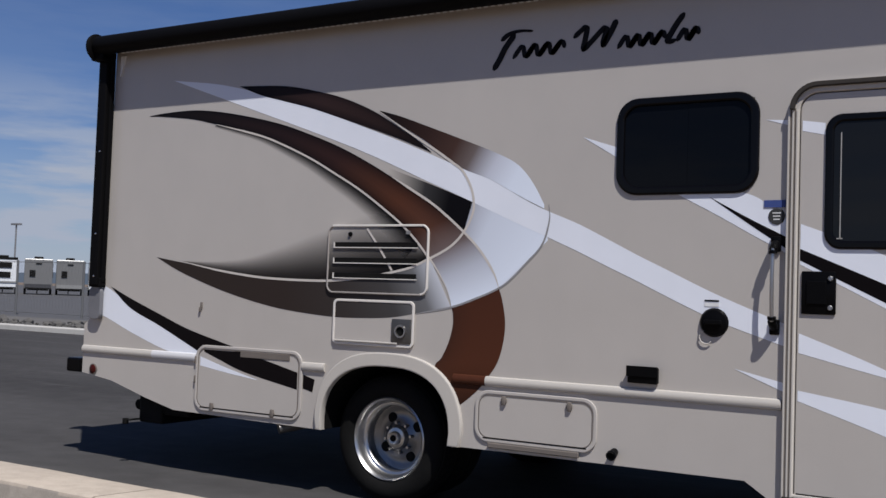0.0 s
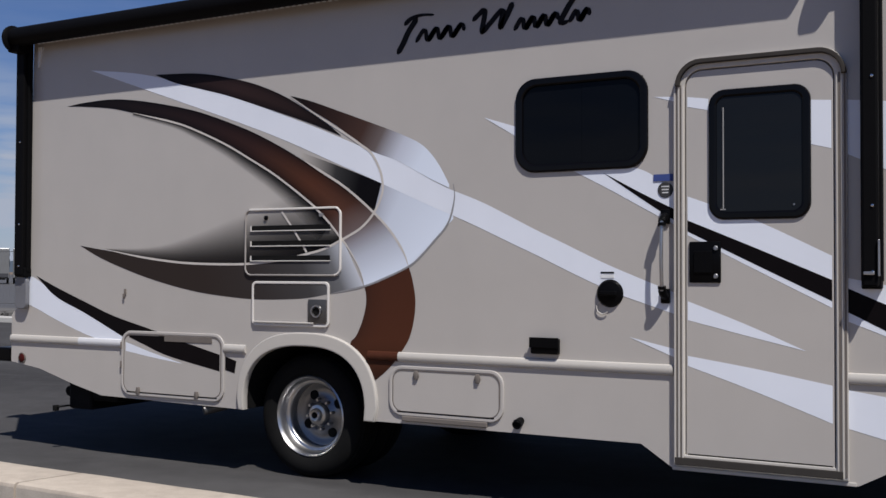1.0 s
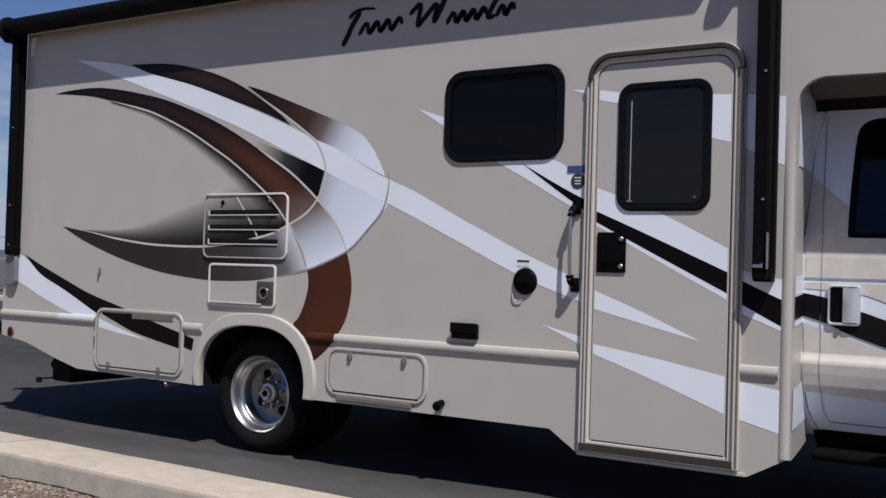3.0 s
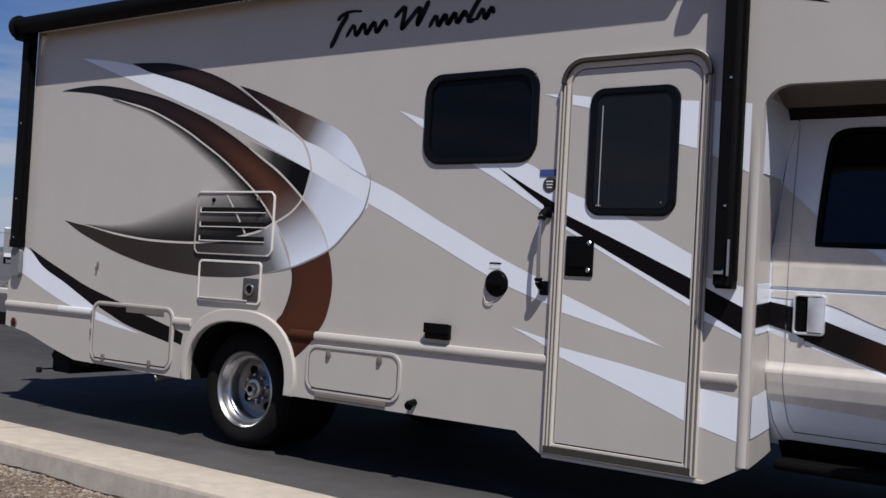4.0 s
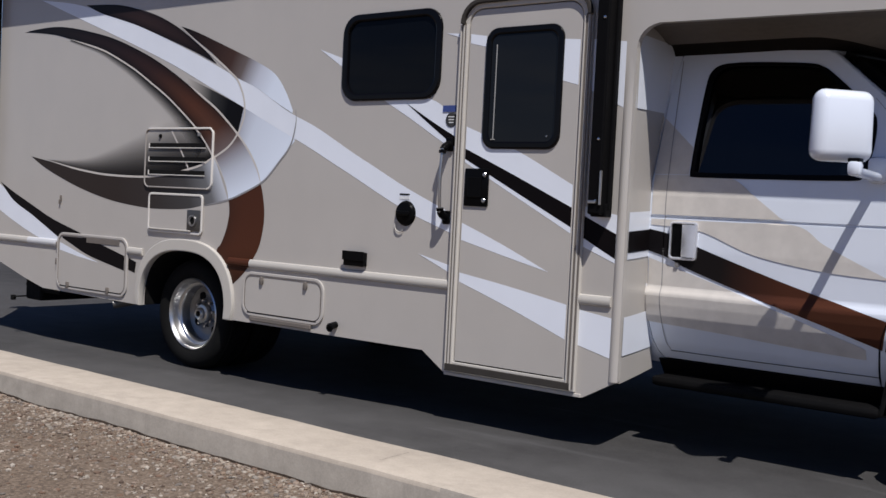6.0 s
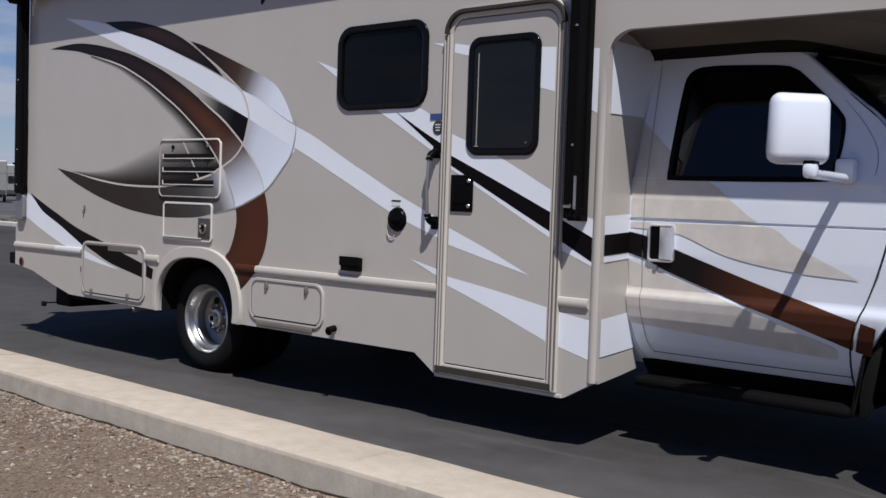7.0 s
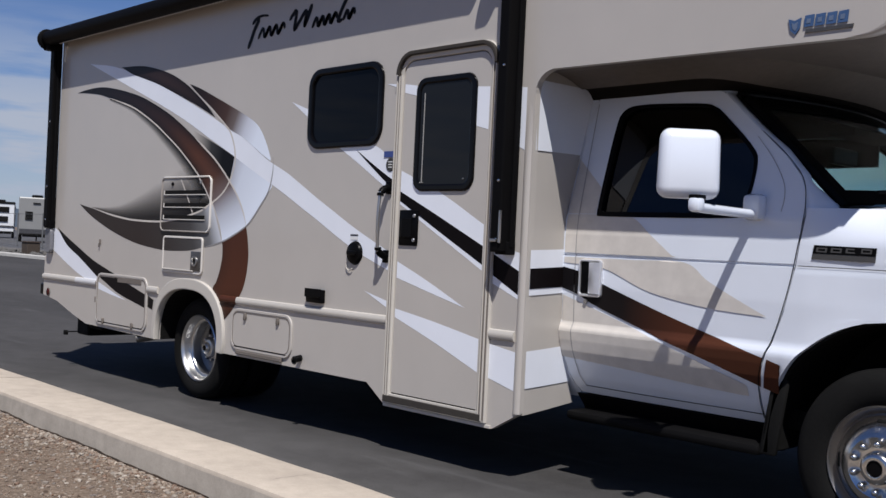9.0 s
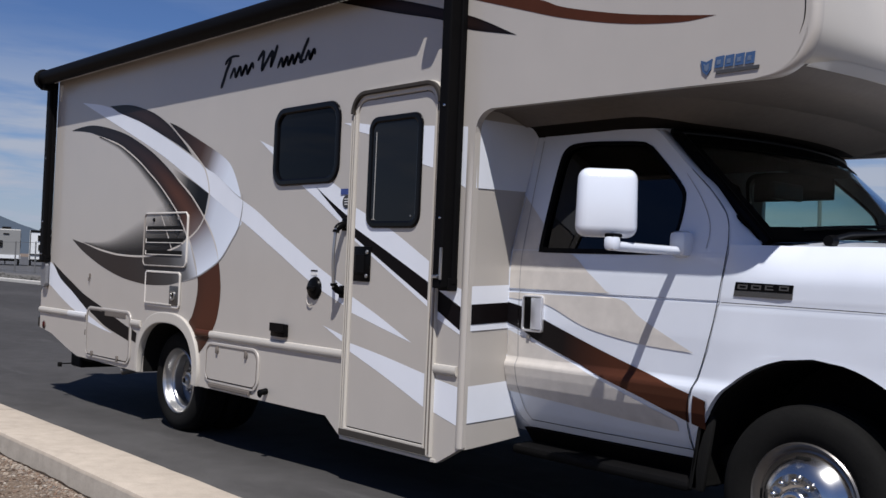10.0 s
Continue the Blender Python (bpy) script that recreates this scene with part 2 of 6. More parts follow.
def asphalt_material():
    m, n, l, p = shader("asphalt")
    a, b, c = noise_node(n, l, 0.35, 5.0, squeeze=(0.5, 1.3, 1)), noise_node(n, l, 160.0, 3.0), noise_node(n, l, 5.0, 6.0)
    x1, x2 = n.new("ShaderNodeMixRGB"), n.new("ShaderNodeMixRGB")
    x1.inputs[0].default_value, x2.inputs[0].default_value = 0.30, 0.28
    l.new(a.outputs["Fac"], x1.inputs[1])
    l.new(c.outputs["Fac"], x1.inputs[2])
    l.new(x1.outputs[0], x2.inputs[1])
    l.new(b.outputs["Fac"], x2.inputs[2])
    r = n.new("ShaderNodeValToRGB")
    r.color_ramp.elements[0].position, r.color_ramp.elements[1].position = 0.33, 0.68
    r.color_ramp.elements[0].color, r.color_ramp.elements[1].color = (0.028, 0.0266, 0.0262, 1), (0.080, 0.0765, 0.0760, 1)
    l.new(x2.outputs[0], r.inputs["Fac"])
    d = noise_node(n, l, 1.6, 6.0, 0.6, squeeze=(0.35, 2.6, 1))
    k = n.new("ShaderNodeMapRange")
    k.inputs[1].default_value, k.inputs[2].default_value, k.inputs[4].default_value = 0.60, 0.76, 0.5
    l.new(d.outputs["Fac"], k.inputs[0])
    scuff = n.new("ShaderNodeMixRGB")
    scuff.inputs[2].default_value = (0.115, 0.112, 0.112, 1)
    l.new(k.outputs[0], scuff.inputs[0])
    l.new(r.outputs["Color"], scuff.inputs[1])
    # pale dust washed along the kerb, in uneven patches
    tc, sp = n.new("ShaderNodeTexCoord"), n.new("ShaderNodeSeparateXYZ")
    l.new(tc.outputs["Object"], sp.inputs[0])
    near, e, dust = n.new("ShaderNodeMapRange"), noise_node(n, l, 1.1, 5.0, 0.6, squeeze=(0.8, 1.6, 1)), n.new("ShaderNodeMixRGB")
    near.inputs[1].default_value, near.inputs[2].default_value, near.inputs[4].default_value = 0.35, -0.6, 1.0
    l.new(sp.outputs["Y"], near.inputs[0])
    patchy, both_of = n.new("ShaderNodeMapRange"), n.new("ShaderNodeMath")
    patchy.inputs[1].default_value, patchy.inputs[2].default_value, patchy.inputs[4].default_value = 0.36, 0.62, 0.3
    l.new(e.outputs["Fac"], patchy.inputs[0])
    both_of.operation = "MULTIPLY"
    l.new(near.outputs[0], both_of.inputs[0])
    l.new(patchy.outputs[0], both_of.inputs[1])
    dust.inputs[2].default_value = (0.150, 0.145, 0.142, 1)
    l.new(both_of.outputs[0], dust.inputs[0])
    l.new(scuff.outputs[0], dust.inputs[1])
    l.new(dust.outputs[0], p.inputs["Base Color"])
    p.inputs["Roughness"].default_value, p.inputs["Specular IOR Level"].default_value = 0.88, 0.08
    q = n.new("ShaderNodeBump")
    q.inputs["Strength"].default_value, q.inputs["Distance"].default_value = 0.5, 0.006
    l.new(b.outputs["Fac"], q.inputs["Height"])
    l.new(q.outputs["Normal"], p.inputs["Normal"])
    return m


def concrete_material(name, dark, light, stains=0.55):
    m, n, l, p = shader(name)
    a, b, c = noise_node(n, l, 1.4, 6.0), noise_node(n, l, 120.0, 3.0), noise_node(n, l, 11.0, 7.0, 0.65)
    x1, x2 = n.new("ShaderNodeMixRGB"), n.new("ShaderNodeMixRGB")
    x1.inputs[0].default_value, x2.inputs[0].default_value = 0.5, 0.25
    l.new(a.outputs["Fac"], x1.inputs[1])
    l.new(c.outputs["Fac"], x1.inputs[2])
    l.new(x1.outputs[0], x2.inputs[1])
    l.new(b.outputs["Fac"], x2.inputs[2])
    r = n.new("ShaderNodeValToRGB")
    r.color_ramp.elements[0].position, r.color_ramp.elements[1].position = 0.3, 0.66
    r.color_ramp.elements[0].color, r.color_ramp.elements[1].color = (*dark, 1), (*light, 1)
    l.new(x2.outputs[0], r.inputs["Fac"])
    d = noise_node(n, l, 2.6, 8.0, 0.7, squeeze=(1, 1, 0.25))
    k = n.new("ShaderNodeMapRange")
    k.inputs[1].default_value, k.inputs[2].default_value, k.inputs[4].default_value = 0.56, 0.72, stains
    l.new(d.outputs["Fac"], k.inputs[0])
    stain = n.new("ShaderNodeMixRGB")
    stain.inputs[2].default_value = (*tone(dark, 0.62), 1)
    l.new(k.outputs[0], stain.inputs[0])
    l.new(r.outputs["Color"], stain.inputs[1])
    l.new(stain.outputs[0], p.inputs["Base Color"])
    p.inputs["Roughness"].default_value = 0.9
    q = n.new("ShaderNodeBump")
    q.inputs["Strength"].default_value, q.inputs["Distance"].default_value = 0.45, 0.006
    l.new(x2.outputs[0], q.inputs["Height"])
    l.new(q.outputs["Normal"], p.inputs["Normal"])
    return m


def gravel_material():
    m, n, l, p = shader("gravel_soil")
    a, b = noise_node(n, l, 1.1, 5.0), noise_node(n, l, 70.0, 6.0, 0.7)
    c = n.new("ShaderNodeTexVoronoi")
    c.inputs["Scale"].default_value = 85.0
    t = n.new("ShaderNodeTexCoord")
    l.new(t.outputs["Object"], c.inputs["Vector"])
    x1, x2 = n.new("ShaderNodeMixRGB"), n.new("ShaderNodeMixRGB")
    x1.inputs[0].default_value, x2.inputs[0].default_value = 0.45, 0.35
    l.new(a.outputs["Fac"], x1.inputs[1])
    l.new(b.outputs["Fac"], x1.inputs[2])
    l.new(x1.outputs[0], x2.inputs[1])
    l.new(c.outputs["Color"], x2.inputs[2])
    r = n.new("ShaderNodeValToRGB")
    e = r.color_ramp.elements
    e[0].position, e[0].color = 0.28, (0.062, 0.043, 0.0295, 1)
    e[1].position, e[1].color = 0.74, (0.258, 0.196, 0.145, 1)
    k = e.new(0.5)
    k.color = (0.142, 0.101, 0.070, 1)
    l.new(x2.outputs[0], r.inputs["Fac"])
    l.new(r.outputs["Color"], p.inputs["Base Color"])
    p.inputs["Roughness"].default_value = 0.95
    q = n.new("ShaderNodeBump")
    q.inputs["Strength"].default_value, q.inputs["Distance"].default_value = 0.9, 0.012
    l.new(x2.outputs[0], q.inputs["Height"])
    l.new(q.outputs["Normal"], p.inputs["Normal"])
    return m


def pebble_material(name="pebbles", pale=0.0):
    m, n, l, p = shader(name)
    g = n.new("ShaderNodeNewGeometry")
    r = n.new("ShaderNodeValToRGB")
    e = r.color_ramp.elements
    e[0].color, e[1].color = (0.085, 0.058, 0.043, 1), (0.42, 0.37, 0.32, 1)
    for pos, col in ((0.3, (0.17, 0.105, 0.072, 1)), (0.5, (0.14, 0.125, 0.115, 1)), (0.7, (0.23, 0.165, 0.12, 1)), (0.93, (0.26, 0.225, 0.19, 1))):
        k = e.new(pos)
        k.color = col
    for k in e:
        k.color = (*[(c + (t - c) * pale) * m_ for c, t, m_ in zip(k.color[:3], (0.46, 0.40, 0.34), (0.94, 0.93, 0.90))], 1)
    l.new(g.outputs["Random Per Island"], r.inputs["Fac"])
    l.new(r.outputs["Color"], p.inputs["Base Color"])
    p.inputs["Roughness"].default_value = 0.9
    return m


# Overhang's shade is put into this taupe, darker than the beige shell.
MAT["underside"] = varied("shaded_underside", (0.097, 0.083, 0.070), (0.140, 0.119, 0.102), 0.6, 2, 30)
MAT["asphalt"], MAT["gravel"], MAT["pebble"] = asphalt_material(), gravel_material(), pebble_material()
MAT["pale_pebble"] = pebble_material("pale_pebbles", 0.28)
MAT["frame_black"] = gloss_black()
MAT["kerb"] = concrete_material("kerb_concrete", (0.325, 0.274, 0.222), (0.505, 0.432, 0.352), 0.34)
# Darker copy of the kerb concrete: the face's shade is painted, with stains.
MAT["kerb_face"] = concrete_material("shaded_stained_kerb_face", (0.215, 0.190, 0.160), (0.390, 0.345, 0.292), 0.5)
MAT["rock"] = concrete_material("grey_rock", (0.055, 0.051, 0.047), (0.115, 0.108, 0.10))
MAT["far_gravel"] = concrete_material("grey_gravel", (0.070, 0.064, 0.058), (0.130, 0.120, 0.110))
MAT["lot"] = concrete_material("worn_lot_asphalt", (0.048, 0.047, 0.049), (0.085, 0.083, 0.085))
MAT["far_kerb"] = concrete_material("far_kerb_concrete", (0.38, 0.36, 0.33), (0.52, 0.50, 0.46))
FADE = tone(WHITE, 0.88)
MAT["crescent"] = blend_vinyl("crescent_vinyl", [(0.0, BLACK), (0.2, (0.012, 0.008, 0.008)), (0.42, (0.020, 0.011, 0.011)), (0.56, (0.032, 0.015, 0.013)), (0.67, (0.060, 0.024, 0.015)), (0.74, (0.082, 0.030, 0.017)), (0.83, (0.080, 0.034, 0.022)), (0.885, (0.14, 0.105, 0.10)), (0.94, (0.44, 0.46, 0.52)), (1.0, (0.65, 0.70, 0.79))], [(0.0, 0.9), (0.12, 0.55), (0.35, 0.16), (0.55, 0.04), (0.78, 0.34), (1.0, 0.88)], into=BLACK, keep=0.80)
MAT["upper_dark"] = blend_vinyl("dark_swoosh_vinyl", [(0.0, BLACK), (0.45, (0.030, 0.017, 0.016)), (0.75, (0.022, 0.013, 0.012)), (1.0, BLACK)], [(0.0, 0.7), (0.3, 0.1), (0.6, 0.0), (1.0, 0.7)], into=BLACK)
MAT["upper_fade"] = blend_vinyl("fading_swoosh_vinyl", [(0.0, BLACK), (0.30, (0.030, 0.016, 0.013)), (0.46, (0.055, 0.030, 0.024)), (0.56, (0.13, 0.105, 0.10)), (0.68, (0.49, 0.51, 0.58)), (0.80, (0.64, 0.69, 0.78)), (1.0, (0.68, 0.73, 0.82))])
MAT["tail"] = blend_vinyl("crescent_tail_vinyl", [(0.0, (0.060, 0.021, 0.012)), (0.55, (0.070, 0.024, 0.013)), (0.8, (0.050, 0.018, 0.010)), (1.0, (0.022, 0.010, 0.007))], [(0.0, 0.0), (0.6, 0.0), (0.86, 0.25), (1.0, 0.55)], into=(0.030, 0.015, 0.011))
MAT["pale_rim"] = blend_vinyl("pale_rim_vinyl", [(0.0, (0.60, 0.63, 0.71)), (1.0, (0.60, 0.63, 0.71))])
MAT["wedge"] = blend_vinyl("wedge_vinyl", [(0.0, BEIGE), (0.45, (0.035, 0.034, 0.034)), (0.75, BLACK), (1.0, BLACK)])
MAT["pale"] = blend_vinyl("pale_vinyl", [(0.0, (0.36, 0.37, 0.42)), (0.30, (0.56, 0.60, 0.68)), (1.0, (0.66, 0.71, 0.80))])
MAT["grey_brown"] = blend_vinyl("grey_brown_vinyl", [(0.0, DARK), (0.5, (0.030, 0.022, 0.019)), (0.70, (0.036, 0.030, 0.028)), (0.85, (0.052, 0.049, 0.049)), (0.94, (0.135, 0.135, 0.14)), (1.0, tone(FADE, 0.8))])
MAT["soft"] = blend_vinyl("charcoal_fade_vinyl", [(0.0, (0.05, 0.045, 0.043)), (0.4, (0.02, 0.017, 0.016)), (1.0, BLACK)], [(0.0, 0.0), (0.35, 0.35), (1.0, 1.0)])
MAT["soft_edge"] = blend_vinyl("soft_edge_vinyl", [(0.0, BLACK), (1.0, BLACK)], [(0.0, 0.0), (0.45, 0.5), (1.0, 1.0)])
MAT["cab_stripe"] = blend_vinyl("cab_stripe_vinyl", [(0.0, (0.008, 0.007, 0.008)), (0.34, (0.010, 0.008, 0.008)), (0.62, (0.062, 0.022, 0.013)), (1.0, (0.072, 0.026, 0.014))])

# ------------------------------------------------------------------ building helpers


def part(name, mesh, material, parent=None, label="", smooth=False):
    """Links a bmesh or a mesh as one object under its thing or part."""
    if isinstance(mesh, bmesh.types.BMesh):
        bm, mesh = mesh, bpy.data.meshes.new(name)
        bm.to_mesh(mesh)
        bm.free()
    if material and not mesh.materials:
        mesh.materials.append(MAT[material] if isinstance(material, str) else material)
    if not smooth:
        mesh.polygons.foreach_set("use_smooth", [False] * len(mesh.polygons))
    if smooth:
        mesh.polygons.foreach_set("use_smooth", [True] * len(mesh.polygons))
        mesh.set_sharp_from_angle(angle=radians(38))
    ob = new(name, mesh)
    if parent is not None:
        ob.parent = parent
    return tagged(ob, label)


def thing(name, label, category, group="", at=(0, 0, 0), turn=0.0):
    ob = new(name)
    ob.empty_display_size = 0.2
    ob.matrix_basis = pose(*at, 0, 0, turn)
    return tagged(ob, label, category, group)


def box(bm, x0, x1, y0, y1, z0, z1, bevel=0.0, seg=2):
    """Adds a box, its edges rounded where bevel is above nought."""
    geo = bmesh.ops.create_cube(bm, size=1, matrix=Matrix.Translation(((x0 + x1) / 2, (y0 + y1) / 2, (z0 + z1) / 2)) @ Matrix.Diagonal((x1 - x0, y1 - y0, z1 - z0, 1)))
    if bevel:
        edges = {e for v in geo["verts"] for e in v.link_edges}
        bmesh.ops.bevel(bm, geom=list(edges), offset=bevel, segments=seg, profile=0.5, affect="EDGES", clamp_overlap=True)
    return bm


def boxes(*rows, bevel=0.0):
    bm = bmesh.new()
    for r in rows:
        box(bm, *r, bevel=bevel)
    return bm


def tube(points, r, seg=10, closed=False):
    """A round bar along a line of points."""
    bm = bmesh.new()
    pts = [Vector(p) for p in points]
    rings = []
    for i, p in enumerate(pts):
        a = pts[i - 1] if (i or closed) else p
        b = pts[(i + 1) % len(pts)] if (i < len(pts) - 1 or closed) else p
        d = (b - a).normalized()
        s = d.cross(Vector((0, 0, 1)) if abs(d.z) < 0.9 else Vector((1, 0, 0))).normalized()
        t = d.cross(s)
        rings.append([bm.verts.new(p + r * (math.cos(k * math.tau / seg) * s + math.sin(k * math.tau / seg) * t)) for k in range(seg)])
    for i in range(len(rings) if closed else len(rings) - 1):
        for k in range(seg):
            bm.faces.new((rings[i][k], rings[i][(k + 1) % seg], rings[(i + 1) % len(rings)][(k + 1) % seg], rings[(i + 1) % len(rings)][k]))
    if not closed:
        bm.faces.new(rings[0])
        bm.faces.new(rings[-1][::-1])
    bmesh.ops.recalc_face_normals(bm, faces=bm.faces[:])
    return bm


def lathe(profile, seg=48, centre=(0, 0, 0)):
    """Turns a profile of (radius, depth) round an axis along y."""
    bm = bmesh.new()
    rings = []
    for r, d in profile:
        if r < 1e-5:
            rings.append([bm.verts.new((centre[0], centre[1] + d, centre[2]))])
        else:
            rings.append([bm.verts.new((centre[0] + r * math.cos(k * math.tau / seg), centre[1] + d, centre[2] + r * math.sin(k * math.tau / seg))) for k in range(seg)])
    for a, b in zip(rings, rings[1:]):
        for k in range(seg):
            q = [a[k % len(a)], a[(k + 1) % len(a)], b[(k + 1) % len(b)], b[k % len(b)]]
            q = list(dict.fromkeys(q))
            if len(q) > 2:
                bm.faces.new(q)
    bmesh.ops.recalc_face_normals(bm, faces=bm.faces[:])
    return bm


def rounded(x0, x1, z0, z1, r, seg=6):
    """The outline of a rectangle with round corners, anticlockwise."""
    pts = []
    for cx, cz, a in ((x1 - r, z0 + r, -90), (x1 - r, z1 - r, 0), (x0 + r, z1 - r, 90), (x0 + r, z0 + r, 180)):
        pts += [(cx + r * math.cos(radians(a + 90 * k / seg)), cz + r * math.sin(radians(a + 90 * k / seg))) for k in range(seg + 1)]
    return pts


def arched(x0, x1, z0, z1, r, seg=8):
    """A panel's outline with round upper corners and square lower ones."""
    return [(x0, z0), (x1, z0), *rounded(x0, x1, z0, z1, r, seg)[seg + 1 : 3 * seg + 3]]


def plate(outlines, y0, y1, bevel=0.0):
    """A flat panel with the given outlines (the first the rim, the rest holes) in x and z, from y0 (outer face) to y1."""
    c = bpy.data.curves.new("plate", "CURVE")
    c.dimensions, c.fill_mode = "2D", "BOTH"
    c.extrude, c.bevel_depth, c.bevel_resolution, c.offset = (y1 - y0) / 2 - bevel, bevel, 1, -bevel
    for pts in outlines:
        s = c.splines.new("POLY")
        s.points.add(len(pts) - 1)
        for q, (x, z) in zip(s.points, pts):
            q.co = (x, z, 0, 1)
        s.use_cyclic_u = True
    ob = bpy.data.objects.new("plate", c)
    mesh = bpy.data.meshes.new_from_object(ob)
    bpy.data.objects.remove(ob)
    bpy.data.curves.remove(c)
    mesh.materials.clear()
    mesh.transform(Matrix.Translation((0, (y0 + y1) / 2, 0)) @ Matrix.Rotation(math.pi / 2, 4, "X"))
    return mesh


def smooth_line(pts, n):
    """n points evenly along a smooth curve through the given ones."""
    p = np.array(pts, float)
    if len(p) == 2:
        return p[0] + (p[1] - p[0]) * np.linspace(0, 1, n)[:, None]
    q = np.vstack([2 * p[0] - p[1], p, 2 * p[-1] - p[-2]])
    out = []
    for i in range(len(p) - 1):
        a, b, c, d = q[i : i + 4]
        for t in np.linspace(0, 1, 16, endpoint=False):
            out.append(0.5 * (2 * b + (c - a) * t + (2 * a - 5 * b + 4 * c - d) * t * t + (3 * b - a - 3 * c + d) * t**3))
    out = np.array(out + [p[-1]])
    s = np.r_[0, np.cumsum(np.linalg.norm(np.diff(out, axis=0), axis=1))]
    w = np.linspace(0, s[-1], n)
    return np.stack([np.interp(w, s, out[:, k]) for k in range(out.shape[1])], 1)


def sheet(grid, uv=True):
    """A mesh from a grid of points [n][m][3], with u along n and v along m."""
    n, m = grid.shape[:2]
    mesh = bpy.data.meshes.new("sheet")
    faces = [(i * m + j, (i + 1) * m + j, (i + 1) * m + j + 1, i * m + j + 1) for i in range(n - 1) for j in range(m - 1)]
    mesh.from_pydata(grid.reshape(-1, 3).tolist(), [], faces)
    if uv:
        layer = mesh.uv_layers.new(name="UVMap")
        at = np.array([f for f in faces]).ravel()
        u, v = (at // m) / (n - 1), (at % m) / (m - 1)
        layer.data.foreach_set("uv", np.stack([u, v], 1).ravel())
    return mesh


def strip(name, a, b, material, parent, depth=-0.003, n=56, m=7, surface=None, label="", clip=None):
    """A vinyl graphic between two smooth edges given in x and z, lying on the panel behind it."""
    if surface is None and depth > -0.0075:
        depth *= 0.35
    ea, eb = smooth_line(a, n), smooth_line(b, n)
    t = np.linspace(0, 1, m)[None, :, None]
    xz = ea[:, None] * (1 - t) + eb[:, None] * t
    if surface:
        y = np.array([[surface(x, z) + depth for x, z in row] for row in xz])
    else:
        y = np.full(xz.shape[:2], depth)
    mesh = sheet(np.stack([xz[..., 0], y, xz[..., 1]], -1))
    if material in MAT:
        mesh.materials.append(MAT[material])
    ob = part(name, mesh, None, parent, label)
    bm = bmesh.new()
    bm.from_mesh(mesh)
    if clip:
        x0, x1, z0, z1 = clip
        gone = [f for f in bm.faces if not (x0 < f.calc_center_median().x < x1 and z0 < f.calc_center_median().z < z1)]
        bmesh.ops.delete(bm, geom=gone, context="FACES")
    bmesh.ops.recalc_face_normals(bm, faces=bm.faces[:])
    if bm.faces and sum(f.normal.y for f in bm.faces) > 0:
        bmesh.ops.reverse_faces(bm, faces=bm.faces[:])
    bm.to_mesh(mesh)
    bm.free()
    return ob


def pinstripe(name, pts, width, material, parent, depth=-0.005, n=80, taper=0.25, clip=None):
    c = smooth_line(pts, n)
    if clip:
        x0, x1, z0, z1 = clip
        c = np.array([q for q in smooth_line(pts, n * 5) if x0 < q[0] < x1 and z0 < q[1] < z1])
        n, taper = len(c), 1.0
    else:
        depth *= 0.35
    d = np.gradient(c, axis=0)
    d /= np.linalg.norm(d, axis=1)[:, None] + 1e-9
    nrm = np.stack([-d[:, 1], d[:, 0]], 1)
    w = width / 2 * np.minimum(1, taper + 6 * np.minimum(np.linspace(0, 1, n), np.linspace(1, 0, n)))[:, None]
    mesh = sheet(np.stack([np.stack([c[:, 0] + s * (nrm * w)[:, 0], np.full(n, depth), c[:, 1] + s * (nrm * w)[:, 1]], -1) for s in (-1, 1)], 1))
    bm = bmesh.new()
    bm.from_mesh(mesh)
    bmesh.ops.recalc_face_normals(bm, faces=bm.faces[:])
    if sum(f.normal.y for f in bm.faces) > 0:
        bmesh.ops.reverse_faces(bm, faces=bm.faces[:])
    bm.to_mesh(mesh)
    bm.free()
    return part(name, mesh, material, parent)


def sweep(line, y0, y1, thick, closed=False):
    """A bent panel: a line in x and z carried from y0 to y1, thickened to its left."""
    p = np.array(line, float)
    d = np.gradient(p, axis=0) if not closed else np.roll(p, -1, 0) - np.roll(p, 1, 0)
    d /= np.linalg.norm(d, axis=1)[:, None] + 1e-9
    q = p + thick * np.stack([-d[:, 1], d[:, 0]], 1)
    bm = bmesh.new()
    rows = [[bm.verts.new((x, y, z)) for x, z in c] for c, y in ((p, y0), (p, y1), (q, y1), (q, y0))]
    k = len(p)
    for i in range(k if closed else k - 1):
        j = (i + 1) % k
        for a, b in ((0, 1), (1, 2), (2, 3), (3, 0)):
            bm.faces.new((rows[a][i], rows[a][j], rows[b][j], rows[b][i]))
    if not closed:
        bm.faces.new([r[0] for r in rows])
        bm.faces.new([r[-1] for r in rows][::-1])
    bmesh.ops.recalc_face_normals(bm, faces=bm.faces[:])
    return bm


